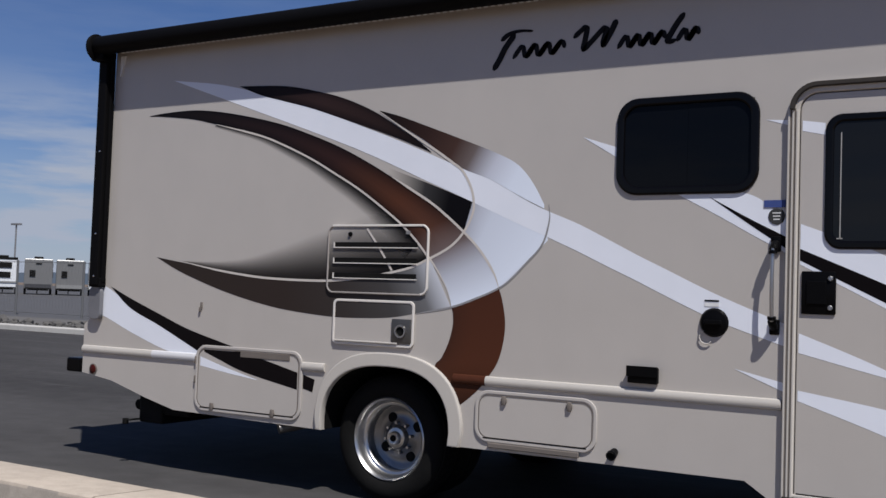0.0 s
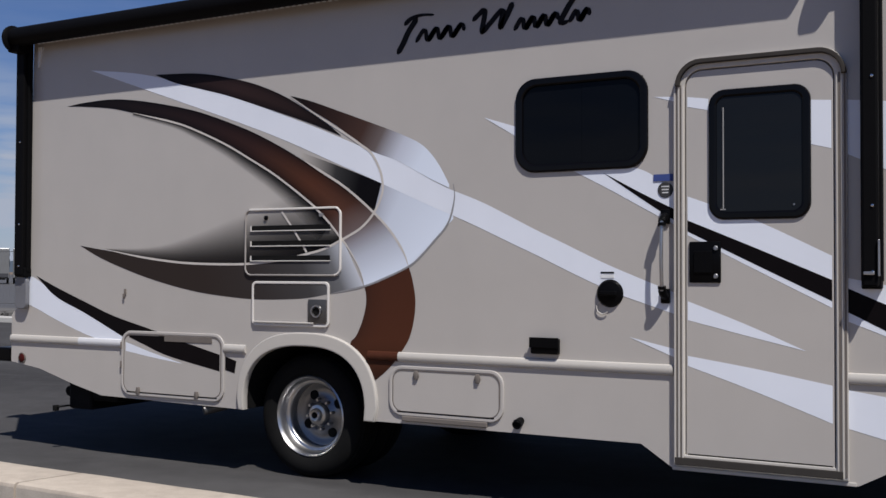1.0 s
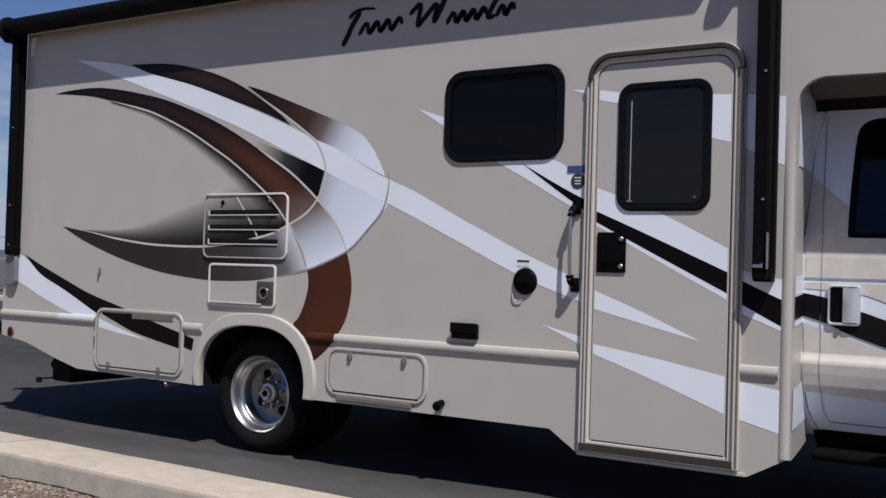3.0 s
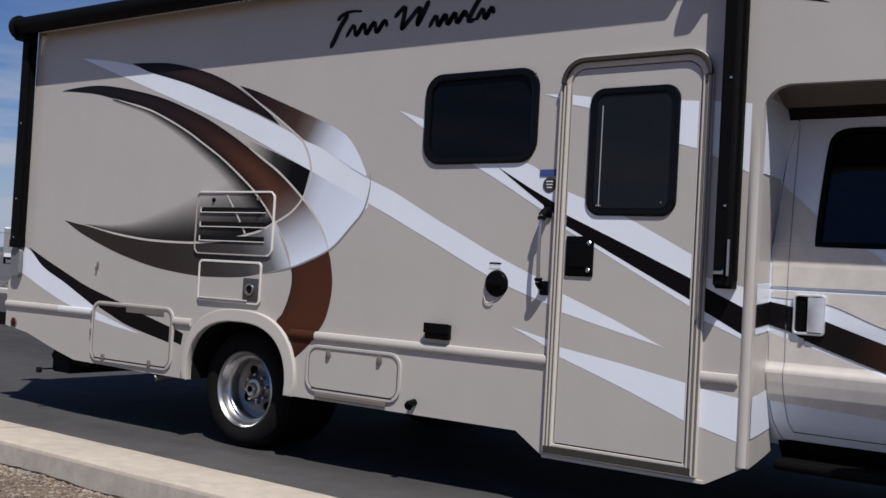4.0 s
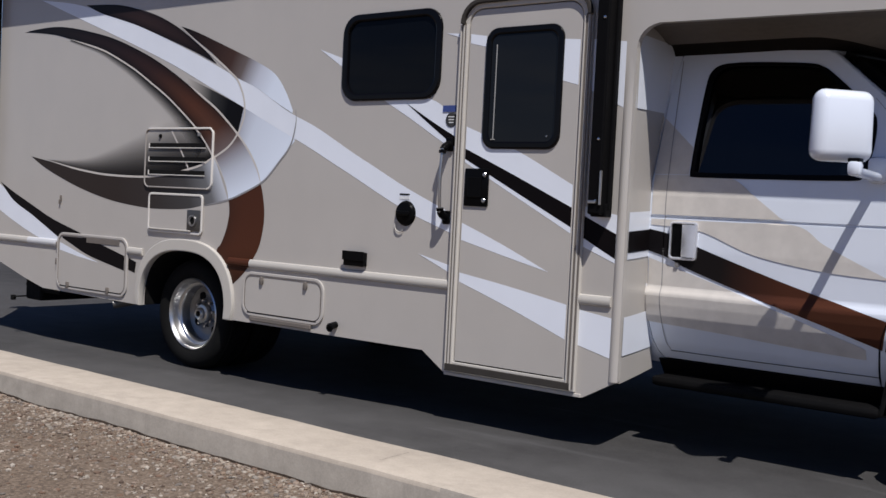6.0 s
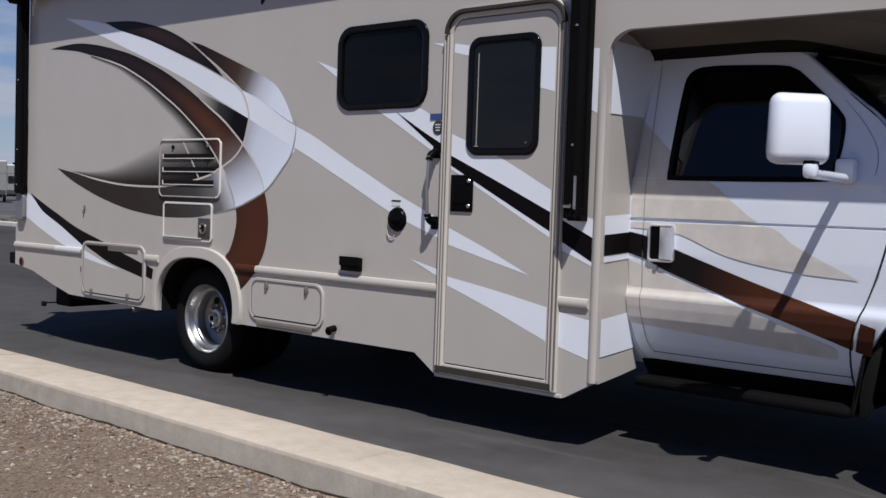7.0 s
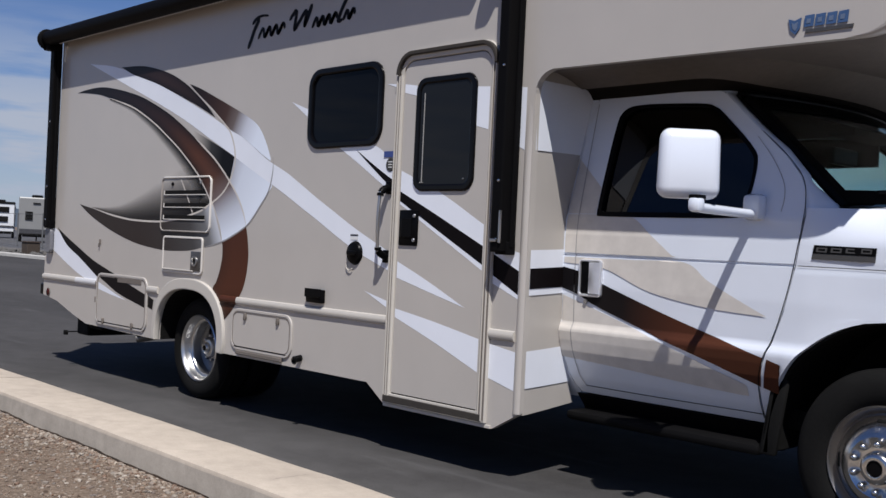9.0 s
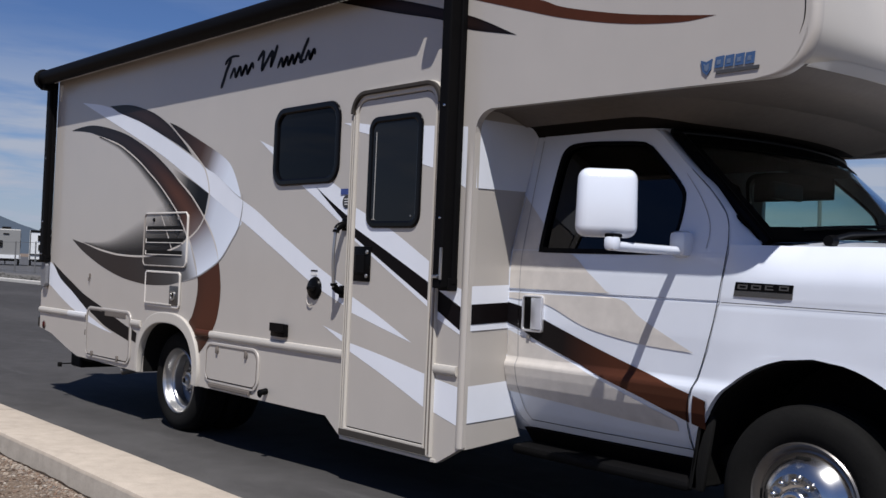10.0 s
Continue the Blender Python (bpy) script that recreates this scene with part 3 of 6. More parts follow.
def patch(f, nu, nv, thick=0.02, away=(0, 1, 0)):
    """A curved panel: f(u, v) gives its outer face, and away its inner side."""
    g = np.array([[f(u, v) for v in np.linspace(0, 1, nv)] for u in np.linspace(0, 1, nu)], float)
    off = g + thick * np.array(away, float)
    bm = bmesh.new()
    top = [[bm.verts.new(p) for p in row] for row in g]
    low = [[bm.verts.new(p) for p in row] for row in off]
    for i in range(nu - 1):
        for j in range(nv - 1):
            bm.faces.new((top[i][j], top[i + 1][j], top[i + 1][j + 1], top[i][j + 1]))
            bm.faces.new((low[i][j], low[i][j + 1], low[i + 1][j + 1], low[i + 1][j]))
    rim = [(i, 0) for i in range(nu)] + [(nu - 1, j) for j in range(1, nv)] + [(i, nv - 1) for i in range(nu - 2, -1, -1)] + [(0, j) for j in range(nv - 2, 0, -1)]
    for (a, b), (c, d) in zip(rim, rim[1:] + rim[:1]):
        bm.faces.new((top[a][b], low[a][b], low[c][d], top[c][d]))
    bmesh.ops.remove_doubles(bm, verts=bm.verts[:], dist=1e-5)
    bmesh.ops.recalc_face_normals(bm, faces=bm.faces[:])
    return bm

# ------------------------------------------------------------------ ground
GRAVEL = -0.045
ground = part("ground", boxes((-2500, 2500, -2500, 2500, -0.6, -0.25)), "gravel")
tagged(ground, "dry brown earth reaching to the horizon", "ground", kind="structure")
SKEW = Matrix.Rotation(math.atan(-0.018), 4, "Z")     # the kerb runs slightly askew to the parked vehicle


def ease(t):
    t = max(0.0, min(1.0, t))
    return t * t * (3 - 2 * t)


def lane_height(x, y):
    """A raised patch in the lane, shaped so the shadow's edge fits the camera's view."""
    return 0.028 * ease((x - 0.4) / 2.0) * ease((4.4 - x) / 0.5) * ease((y + 0.6) / 0.7) * ease((2.6 - y) / 1.0)


lane_x = [-140, -60, -25, -10, *np.linspace(-4, 7, 67).tolist(), 14, 30, 60]
lane_v = [0.0, *np.linspace(0.004, 0.32, 26).tolist(), 0.5, 0.75, 1.0]
road_bm = sheet(np.array([[(x, (-0.85 - 0.018 * x) * (1 - v) + 11.2 * v, lane_height(x, (-0.85 - 0.018 * x) * (1 - v) + 11.2 * v)) for v in lane_v] for x in lane_x]), uv=False)
road = part("road", road_bm, "asphalt")
tagged(road, "dark grey asphalt lane with faint pale marks", "road", kind="structure")


def gravel_bed(name, x0, x1, y0, y1, step, top, label):
    nx, ny = int((x1 - x0) / step) + 1, int((y1 - y0) / step) + 1
    xs, ys = np.linspace(x0, x1, nx), np.linspace(y0, y1, ny)
    g = np.array([[(x, y, top + 0.012 * noise.noise((x * 2.1, y * 2.1, 0)) + 0.006 * noise.noise((x * 9, y * 9, 3))) for y in ys] for x in xs])
    mesh = sheet(g, uv=False)
    ob = part(name, mesh, "gravel", smooth=True)
    ob.matrix_basis = SKEW
    return tagged(ob, label, "gravel", kind="structure")


gravel_bed("gravel_bed", -6, 9, -6.5, -1.06, 0.07, GRAVEL, "brown decomposed granite strip with loose pebbles beside the kerb")
part("gravel_verge", boxes((-140, 60, -60, -1.06, -0.24, GRAVEL - 0.03)), "gravel")
bpy.data.objects["gravel_verge"].matrix_basis = SKEW
tagged(bpy.data.objects["gravel_verge"], "brown gravel verge running along the lane", "gravel", kind="structure")


def stones(name, count, area, size, top, seed, label, low=0, material="pebble"):
    """Many loose stones, each a squashed, uneven lump."""
    rng = random.Random(seed)
    base = bmesh.new()
    bmesh.ops.create_icosphere(base, subdivisions=1, radius=1)
    bv = np.array([v.co for v in base.verts])
    bf = np.array([[v.index for v in f.verts] for f in base.faces])
    base.free()
    verts, faces = [], []
    for k in range(count):
        x0, x1, y0, y1 = area
        # the stones gather against the kerb
        t = rng.random() ** (2.2 if low == 0 else 1.0)
        x, y = rng.uniform(x0, x1), y1 - t * (y1 - y0)
        s = size[0] + (size[1] - size[0]) * rng.random() ** 3
        sc = np.array([s * rng.uniform(0.7, 1.4), s * rng.uniform(0.6, 1.1), s * rng.uniform(0.35, 0.75)])
        jig = 1 + 0.22 * np.array([[rng.uniform(-1, 1)] for _ in range(len(bv))])
        a = rng.uniform(0, math.tau)
        p = bv * jig * sc
        p = np.stack([p[:, 0] * math.cos(a) - p[:, 1] * math.sin(a), p[:, 0] * math.sin(a) + p[:, 1] * math.cos(a), p[:, 2]], 1)
        z = top + 0.012 * noise.noise((x * 2.1, y * 2.1, 0)) + sc[2] * 0.3
        verts.append(p + (x, y, z))
        faces.append(bf + k * len(bv))
    mesh = bpy.data.meshes.new(name)
    mesh.from_pydata(np.concatenate(verts).tolist(), [], np.concatenate(faces).tolist())
    ob = part(name, mesh, material)
    ob.matrix_basis = SKEW if low < 2 else Matrix.Identity(4)
    return tagged(ob, label, "gravel", kind="stuff")


stones("pebbles", 12000, (-3.2, 6.0, -2.9, -1.098), (0.003, 0.016), GRAVEL, 3, "loose grey and tan pebbles scattered on the earth")
stones("grit", 16000, (-3.0, 4.5, -3.2, -1.098), (0.0025, 0.006), GRAVEL, 8, "fine grit scattered on the earth", low=1)

stones("pale_pebbles", 9000, (-3.2, 6.0, -1.80, -1.098), (0.003, 0.015), GRAVEL, 21, "pale tan and grey pebbles gathered along the kerb", material="pale_pebble")

# uneven dark strip against the kerb: its contact shadow put into colour
bm = bmesh.new()
rows = []
for k in range(320):
    x = -2.6 + 0.027 * k
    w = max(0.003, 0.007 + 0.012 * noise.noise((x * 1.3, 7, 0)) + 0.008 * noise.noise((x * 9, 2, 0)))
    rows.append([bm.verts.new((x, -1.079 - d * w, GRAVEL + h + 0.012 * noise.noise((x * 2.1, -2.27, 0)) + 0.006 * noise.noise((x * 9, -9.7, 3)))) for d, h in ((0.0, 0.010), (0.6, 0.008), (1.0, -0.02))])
for a, b in zip(rows, rows[1:]):
    for j in range(2):
        bm.faces.new((a[j], b[j], b[j + 1], a[j + 1]))
bmesh.ops.recalc_face_normals(bm, faces=bm.faces[:])
tagged(part("soil_line", bm, varied("kerb_foot_shade", (0.018, 0.013, 0.010), (0.075, 0.055, 0.042), 0.9, 8, 60, 0.3)), "dark strip painted for the shadow at the kerb foot", "soil", kind="stuff").matrix_basis = SKEW

# the kerb: cast lengths with open joints
kerb = thing("kerb", "pale weathered concrete kerb along the gravel strip", "kerb")
tagged(kerb, kind="structure")
kerb.matrix_basis = SKEW
KERB_TOP = 0.085
joints = [-40, -19.2, -13.1, -7.0, -0.955, 5.15, 11.2, 17.3, 40]
for k, (a, b) in enumerate(zip(joints, joints[1:])):
    bm = bmesh.new()
    long = b - a - 0.018
    cuts = max(2, int(long / 0.12)) if -8 < a < 6 else 2
    prof = [(-1.082, -0.30), (-1.080, KERB_TOP - 0.022), (-1.074, KERB_TOP - 0.006), (-1.060, KERB_TOP), (-0.668, KERB_TOP - 0.016), (-0.648, KERB_TOP - 0.024), (-0.638, KERB_TOP - 0.042), (-0.620, -0.30)]
    rows = []
    for i in range(cuts + 1):
        x = a + 0.009 + long * i / cuts
        wob = 0.0035 * noise.noise((x * 1.7, 0.3, k))
        rows.append([bm.verts.new((x, y + wob + 0.002 * noise.noise((x * 7, y * 9, 5)), z + 0.6 * wob + 0.002 * noise.noise((x * 5, y * 5, z * 9)))) for y, z in prof])
    for r, s in zip(rows, rows[1:]):
        for j in range(len(prof) - 1):
            bm.faces.new((r[j], s[j], s[j + 1], r[j + 1]))
    bm.faces.new(rows[0])
    bm.faces.new(rows[-1][::-1])
    bmesh.ops.recalc_face_normals(bm, faces=bm.faces[:])
    stone = part("kerb_stone", bm, "kerb", kerb, smooth=True)
    # Side face takes the copy with painted shade.
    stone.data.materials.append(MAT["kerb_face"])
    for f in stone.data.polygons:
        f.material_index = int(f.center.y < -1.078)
crack = bmesh.new()
rows = [[crack.verts.new((2.545 - 0.125 * (y + 0.95) + 0.008 * noise.noise((y * 25, 3, 1)) + w, y, 0.089 - (y + 1.06) * 0.041)) for w in (-0.0010, 0.0010)] for y in np.linspace(-0.96, -0.74, 18)]
for a, b in zip(rows, rows[1:]):
    crack.faces.new((a[0], a[1], b[1], b[0]))
part("crack", crack, "catch_tan", kerb, "hairline crack across the kerb")
part("joint_filler", boxes((-40, 40, -1.06, -0.66, -0.3, KERB_TOP - 0.045)), "under", kerb, "dark joint filler")

# ------------------------------------------------------------------ motorhome: coach body
rv = thing("motorhome", "beige motorhome with brown, white and black swoosh graphics on asphalt", "motorhome")

ARCH = [(0.445, 0.36), *[(0.04 + (0.405 if math.cos(a) > 0 else 0.436) * math.copysign(abs(math.cos(a)) ** 0.8, math.cos(a)), 0.40 + 0.355 * math.sin(a) ** 0.8) for a in np.linspace(0.06, math.pi - 0.06, 25)], (-0.394, 0.37)]
nose = [(3.14, 1.938), (4.50, 1.921), (4.61, 1.924), (4.69, 1.962), (4.735, 2.03), (4.752, 2.11), (4.745, 2.26), (4.705, 2.45), (4.62, 2.62), (4.48, 2.74), (4.30, 2.79)]
corner = [(3.14 - 0.10 * math.sin(radians(a)), 1.835 + 0.10 * math.cos(radians(a))) for a in range(90, -1, -15)]
nose_line = smooth_line(nose[1:], 40)
nose_dir = np.gradient(nose_line, axis=0)
nose_out = np.stack([nose_dir[:, 1], -nose_dir[:, 0]], 1) / np.linalg.norm(nose_dir, axis=1)[:, None]
nose_cut = np.array([0.030 * min(1.0, k / 7, (39 - k) / 6) for k in range(40)])[:, None]
nose_face = nose_line - nose_out * nose_cut
rim = [(-2.33, 0.56), (-2.06, 0.525), (-1.75, 0.44), (-1.51, 0.385), (-0.385, 0.372), *ARCH[::-1], (0.47, 0.368), (1.928, 0.368), (2.068, 0.276), (2.862, 0.266), (3.035, 0.362), *corner[:-1], nose[0], *[tuple(q) for q in nose_face], (3.05, 2.79), (2.99, 2.725), (-2.15, 2.725), (-2.165, 1.13), (-2.235, 0.955), (-2.33, 0.865)]
window_hole = rounded(1.33, 1.93, 1.67, 2.06, 0.07)
door_hole = rounded(2.13, 2.785, 0.325, 2.075, 0.08)
wall = part("side_wall", plate([rim, window_hole, door_hole], 0.0, 0.035), "beige", rv, "beige gel-coated side wall with vinyl graphics")
part("wall_edge", patch(lambda u, v: (lambda k, a: (nose_face[k][0] + nose_out[k][0] * nose_cut[k][0] * math.sin(a), 0.035 * (1 - math.cos(a)), nose_face[k][1] + nose_out[k][1] * nose_cut[k][0] * math.sin(a)))(round(u * 39), 0.5 * math.pi * v), 40, 8, 0.01, (-1, 0, 0)), "beige", rv, "rounded edge of the side wall", smooth=True)
part("far_side_wall", plate([rim], 2.465, 2.50), "beige", rv)

part("roof", sweep([(4.30, 2.755), (3.25, 2.72), (3.0, 2.69), (0.0, 2.695), (-2.14, 2.69)], 0.036, 2.464, 0.03), "cab", rv, "white roof membrane")
cap_line = smooth_line(nose[3:], 30)
lip_line = smooth_line(nose[1:4], 12)
part("front_cap", patch(lambda u, v: (lambda p: (p[0] - 0.004 + 0.04 * math.sin(math.pi * v) ** 0.7 - 0.3 * max(0.0, p[1] - 2.05) * min(1.0, v * 5), 0.036 + 2.428 * v, p[1] - 0.001))(cap_line[round(u * 29)]), 30, 22, 0.03, (-1, 0, 0)), "trim", rv, "beige moulded cap over the cab", smooth=True)
part("overhang_lip", patch(lambda u, v: (lambda p: (p[0] - 0.004 + 0.04 * math.sin(math.pi * v) ** 0.7 * u, 0.036 + 2.428 * v, p[1] - 0.001))(lip_line[round(u * 11)]), 12, 22, 0.03, (0, 0, 1)), "underside", rv, "lip under the cap, shade painted in taupe", smooth=True)
part("cap_band", patch(lambda u, v: (4.692 + 0.020 * u + 0.045 * math.sin(math.pi * min(1.0, 0.004 + v)) ** 0.7, 0.034 + 2.43 * v, 1.951 + (0.008 + 0.032 * min(1.0, v * 14)) * u + 0.018 * math.sin(math.pi * v)), 3, 40, 0.004, (-1, 0, 0)), "trim", rv, "pale band along the foot of the cap", smooth=True)
part("overhang_floor", patch(lambda u, v: (2.97 + 1.56 * u, 0.036 + 2.428 * v, 1.95), 6, 14, 0.03, (0, 0, 1)), "underside", rv, "underside over the cab, shade painted in taupe", smooth=True)
part("rear_wall", sweep([(-2.148, 2.72), (-2.163, 1.13), (-2.232, 0.955), (-2.328, 0.865), (-2.328, 0.56)], 0.036, 2.464, 0.03), "beige", rv)
part("floor_pan", boxes((-1.5, -0.42, 0.06, 2.44, 0.46, 0.52), (-0.42, 0.5, 0.86, 1.64, 0.46, 0.52), (0.5, 2.9, 0.06, 2.44, 0.46, 0.52), (-2.3, -1.5, 0.06, 2.44, 0.58, 0.64), (3.0, 5.2, 0.5, 2.0, 0.42, 0.5)), "under", rv)
part("chassis_rail", boxes((-2.2, 5.2, 0.78, 0.86, 0.38, 0.46)), "under", rv)
part("chassis_rail", boxes((-2.2, 5.2, 1.64, 1.72, 0.38, 0.46)), "under", rv)
part("wheel_well", sweep([(x, z) for x, z in ARCH], 0.036, 0.80, -0.02), "under", rv, "black wheel well")
part("wheel_well", sweep([(x, z) for x, z in ARCH], 1.70, 2.464, -0.02), "under", rv)

# arch moulding
ring_out = [(0.490, 0.366), *[(0.04 + 0.468 * math.copysign(abs(math.cos(a)) ** 0.8, math.cos(a)), 0.40 + 0.420 * math.sin(a) ** 0.8) for a in np.linspace(0.05, math.pi - 0.05, 31)], (-0.415, 0.372)]
ring_in = [(0.425, 0.366), *[(0.04 + (0.392 if math.cos(a) > 0 else 0.424) * math.copysign(abs(math.cos(a)) ** 0.8, math.cos(a)), 0.40 + 0.345 * math.sin(a) ** 0.8) for a in np.linspace(0.06, math.pi - 0.06, 31)], (-0.384, 0.372)]
part("wheel_arch", plate([ring_out + ring_in[::-1]], -0.022, 0.02, 0.007), "trim", rv, "beige moulded wheel arch trim", smooth=True)


def rub_rail(x0, x1, material="trim"):
    pr = [(-0.001, 0.051), (-0.012, 0.047), (-0.018, 0.034), (-0.018, 0.018), (-0.012, 0.006), (-0.001, 0.001)]
    bm = bmesh.new()
    rows = [[bm.verts.new((x, y, 0.686 + h)) for y, h in pr] for x in np.linspace(x0, x1, 9)]
    for a, b in zip(rows, rows[1:]):
        for j in range(len(pr) - 1):
            bm.faces.new((a[j], b[j], b[j + 1], a[j + 1]))
    bm.faces.new(rows[0])
    bm.faces.new(rows[-1][::-1])
    bmesh.ops.recalc_face_normals(bm, faces=bm.faces[:])
    return part("rub_rail", bm, material, rv, {"trim": "beige rub rail", "pale_rail": "white length of rub rail"}.get(material, "brown length of rub rail"), smooth=True)


for a, b in ((-2.325, -1.70), (-0.53, -0.375), (0.632, 2.082), (2.825, 2.985)):
    rub_rail(a, b)
rub_rail(0.445, 0.632, "brown_vinyl")
rub_rail(-1.70, -1.335, "pale_rail")
part("corner_trim", patch(lambda u, v: (2.988 + 0.046 * u, 0.001 - 0.010 * math.sin(math.pi * u) ** 0.8 * min(1.0, (1 - v) * 3.5), 0.357 + 1.478 * v), 10, 16, 0.012), "beige", rv, "beige rounded corner moulding", smooth=True)
part("skirt_trim", boxes((2.075, 2.855, -0.006, 0.02, 0.264, 0.280), bevel=0.002), "trim", rv)

# panel that turns in from the coach to the cab
PX = (3.036, 2.998)


def turn_depth(z):
    return 0.29 + max(0.0, z - 1.28) * 0.27 + max(0.0, 0.70 - z) * 0.36


def turn_in(u, v):
    z = 0.352 + 0.03 * u + v * (1.952 - 0.352 - 0.03 * u)
    return (PX[0] + (PX[1] - PX[0]) * u ** 1.2, 0.02 + turn_depth(z) * u, z)


part("turn_in_panel", patch(turn_in, 8, 30, 0.02, (-1, 0, 0)), "beige", rv, "beige panel turning in to the cab", smooth=True)


def turn_band(z0, z1, material):
    g = np.array([[(lambda z: (PX[0] + (PX[1] - PX[0]) * u ** 1.2 + 0.0035, 0.02 + turn_depth(z) * u, z))(z0 + (z1 - z0) * v + 0.012 * u) for v in np.linspace(0, 1, 7)] for u in np.linspace(0.0, 1.0, 8)])
    part("graphic", sheet(g), material, rv)


turn_band(0.475, 0.648, "white")
turn_band(0.905, 1.115, "white")
turn_band(1.575, 1.90, "white")
g = np.array([[(PX[0] + (PX[1] - PX[0]) * u ** 1.2 + 0.0055, 0.02 + 0.29 * u, 0.935 + (1.03 - 0.935) * v + 0.012 * u) for v in (0, 0.5, 1)] for u in np.linspace(0.0, 0.98, 8)])
part("graphic", sheet(g), "black_vinyl", rv)

# ------------------------------------------------------------------ vinyl graphics on the coach wall
strip("graphic", [(-1.63, 2.41), (-1.20, 2.348), (-0.75, 2.231), (-0.36, 2.108), (0.06, 1.955), (0.40, 1.817), (0.605, 1.738), (0.875, 1.597), (1.101, 1.506), (1.257, 1.431), (1.408, 1.356), (1.556, 1.288), (1.70, 1.220), (1.839, 1.160), (2.088, 1.062)],
      [(-1.63, 2.41), (-1.31, 2.30), (-0.93, 2.171), (-0.495, 2.022), (-0.131, 1.889), (0.25, 1.73), (0.44, 1.652), (0.756, 1.517), (0.948, 1.438), (1.101, 1.373), (1.257, 1.302), (1.408, 1.235), (1.555, 1.166), (1.70, 1.101), (1.838, 1.046), (2.088, 0.965)], "white", wall, label="white sweeping stripe", n=80)
strip("graphic", [(-1.09, 2.335), (-0.75, 2.312), (-0.498, 2.262), (-0.30, 2.205), (-0.106, 2.122), (0.061, 2.025), (0.174, 1.954), (0.262, 1.887)],
      [(-1.09, 2.335), (-0.928, 2.272), (-0.752, 2.225), (-0.539, 2.168), (-0.36, 2.11), (-0.132, 2.033), (0.061, 1.965), (0.262, 1.885)], "upper_dark", wall, -0.005, label="dark maroon swoosh")
strip("graphic", [(-0.075, 2.127), (0.06, 2.088), (0.247, 2.02), (0.429, 1.952), (0.604, 1.885), (0.741, 1.823), (0.812, 1.767), (0.872, 1.69), (0.925, 1.598)],
      [(-0.075, 2.122), (0.022, 2.062), (0.211, 1.955), (0.30, 1.895), (0.44, 1.800), (0.605, 1.738), (0.742, 1.668), (0.832, 1.622), (0.925, 1.58)], "upper_fade", wall, -0.004, label="brown swoosh fading to white")
up = [(-1.835, 2.198), (-1.68, 2.21), (-1.45, 2.213), (-1.233, 2.19), (-0.971, 2.141), (-0.751, 2.088), (-0.537, 2.017), (-0.33, 1.937), (-0.131, 1.842), (0.025, 1.757), (0.15, 1.687), (0.301, 1.597), (0.474, 1.464), (0.58, 1.361), (0.655, 1.257), (0.688, 1.18)]
lo = [(-1.835, 2.198), (-1.68, 2.185), (-1.45, 2.157), (-1.269, 2.118), (-0.925, 2.036), (-0.749, 1.973), (-0.536, 1.882), (-0.357, 1.789), (-0.168, 1.685), (0.061, 1.53), (0.18, 1.43), (0.278, 1.322), (0.336, 1.247), (0.383, 1.172), (0.408, 1.11), (0.416, 1.076)]
strip("graphic", up, lo, "crescent", wall, -0.004, n=90, label="brown crescent fading to white")
strip("graphic", [(0.688, 1.18), (0.710, 1.116), (0.729, 1.014), (0.723, 0.915), (0.695, 0.813), (0.645, 0.735), (0.597, 0.674), (0.539, 0.621), (0.475, 0.572)],
      [(0.416, 1.076), (0.426, 1.04), (0.428, 0.985), (0.414, 0.92), (0.394, 0.865), (0.365, 0.81), (0.33, 0.762), (0.40, 0.66), (0.465, 0.575)], "tail", wall, -0.0035, n=70, m=12, label="solid brown crescent tail")
low_line = [(-1.26, 2.116), (-0.925, 2.034), (-0.749, 1.973), (-0.536, 1.882), (-0.357, 1.789), (-0.168, 1.683), (0.061, 1.528), (0.20, 1.405)]
strip("graphic", low_line, [(x - 0.016 - 0.062 * k / 7, z - 0.018 - 0.070 * k / 7) for k, (x, z) in enumerate(low_line)], "soft_edge", wall, -0.002, label="airbrushed dark edge")
strip("graphic", [(0.0, 1.81), (0.25, 1.722), (0.44, 1.650), (0.52, 1.620)], [(0.0, 1.775), (0.15, 1.687), (0.30, 1.598), (0.474, 1.464)], "wedge", wall, -0.0025, label="black airbrushed wedge")
strip("graphic", [(0.515, 1.632), (0.756, 1.522), (0.932, 1.445), (0.948, 1.42)], [(0.474, 1.462), (0.58, 1.36), (0.655, 1.255), (0.685, 1.182)], "pale", wall, -0.0025, m=9, label="pale airbrushed fan")
strip("graphic", [(0.932, 1.445), (0.946, 1.435), (0.902, 1.372), (0.844, 1.312), (0.757, 1.228), (0.685, 1.18)], [(0.932, 1.445), (0.88, 1.43), (0.82, 1.37), (0.77, 1.31), (0.72, 1.24), (0.685, 1.182)], "pale_rim", wall, -0.0022, label="pale airbrushed fan")
loop_low = [(-1.505, 1.289), (-1.19, 1.238), (-0.915, 1.207), (-0.74, 1.197), (-0.528, 1.193), (-0.352, 1.196), (-0.137, 1.216), (0.063, 1.252), (0.175, 1.280), (0.278, 1.325)]
taupe_top, taupe_low = [(-1.705, 1.311), *loop_low[1:]], [(-1.705, 1.311), (-1.568, 1.25), (-1.422, 1.197), (-1.185, 1.126), (-0.958, 1.072), (-0.738, 1.032), (-0.526, 1.009), (-0.32, 0.996), (-0.12, 0.998), (0.05, 1.008), (0.203, 1.034), (0.412, 1.076)]
strip("graphic", taupe_top, taupe_low, "grey_brown", wall, -0.003, n=80, m=10, label="dark taupe swoosh fading to white")
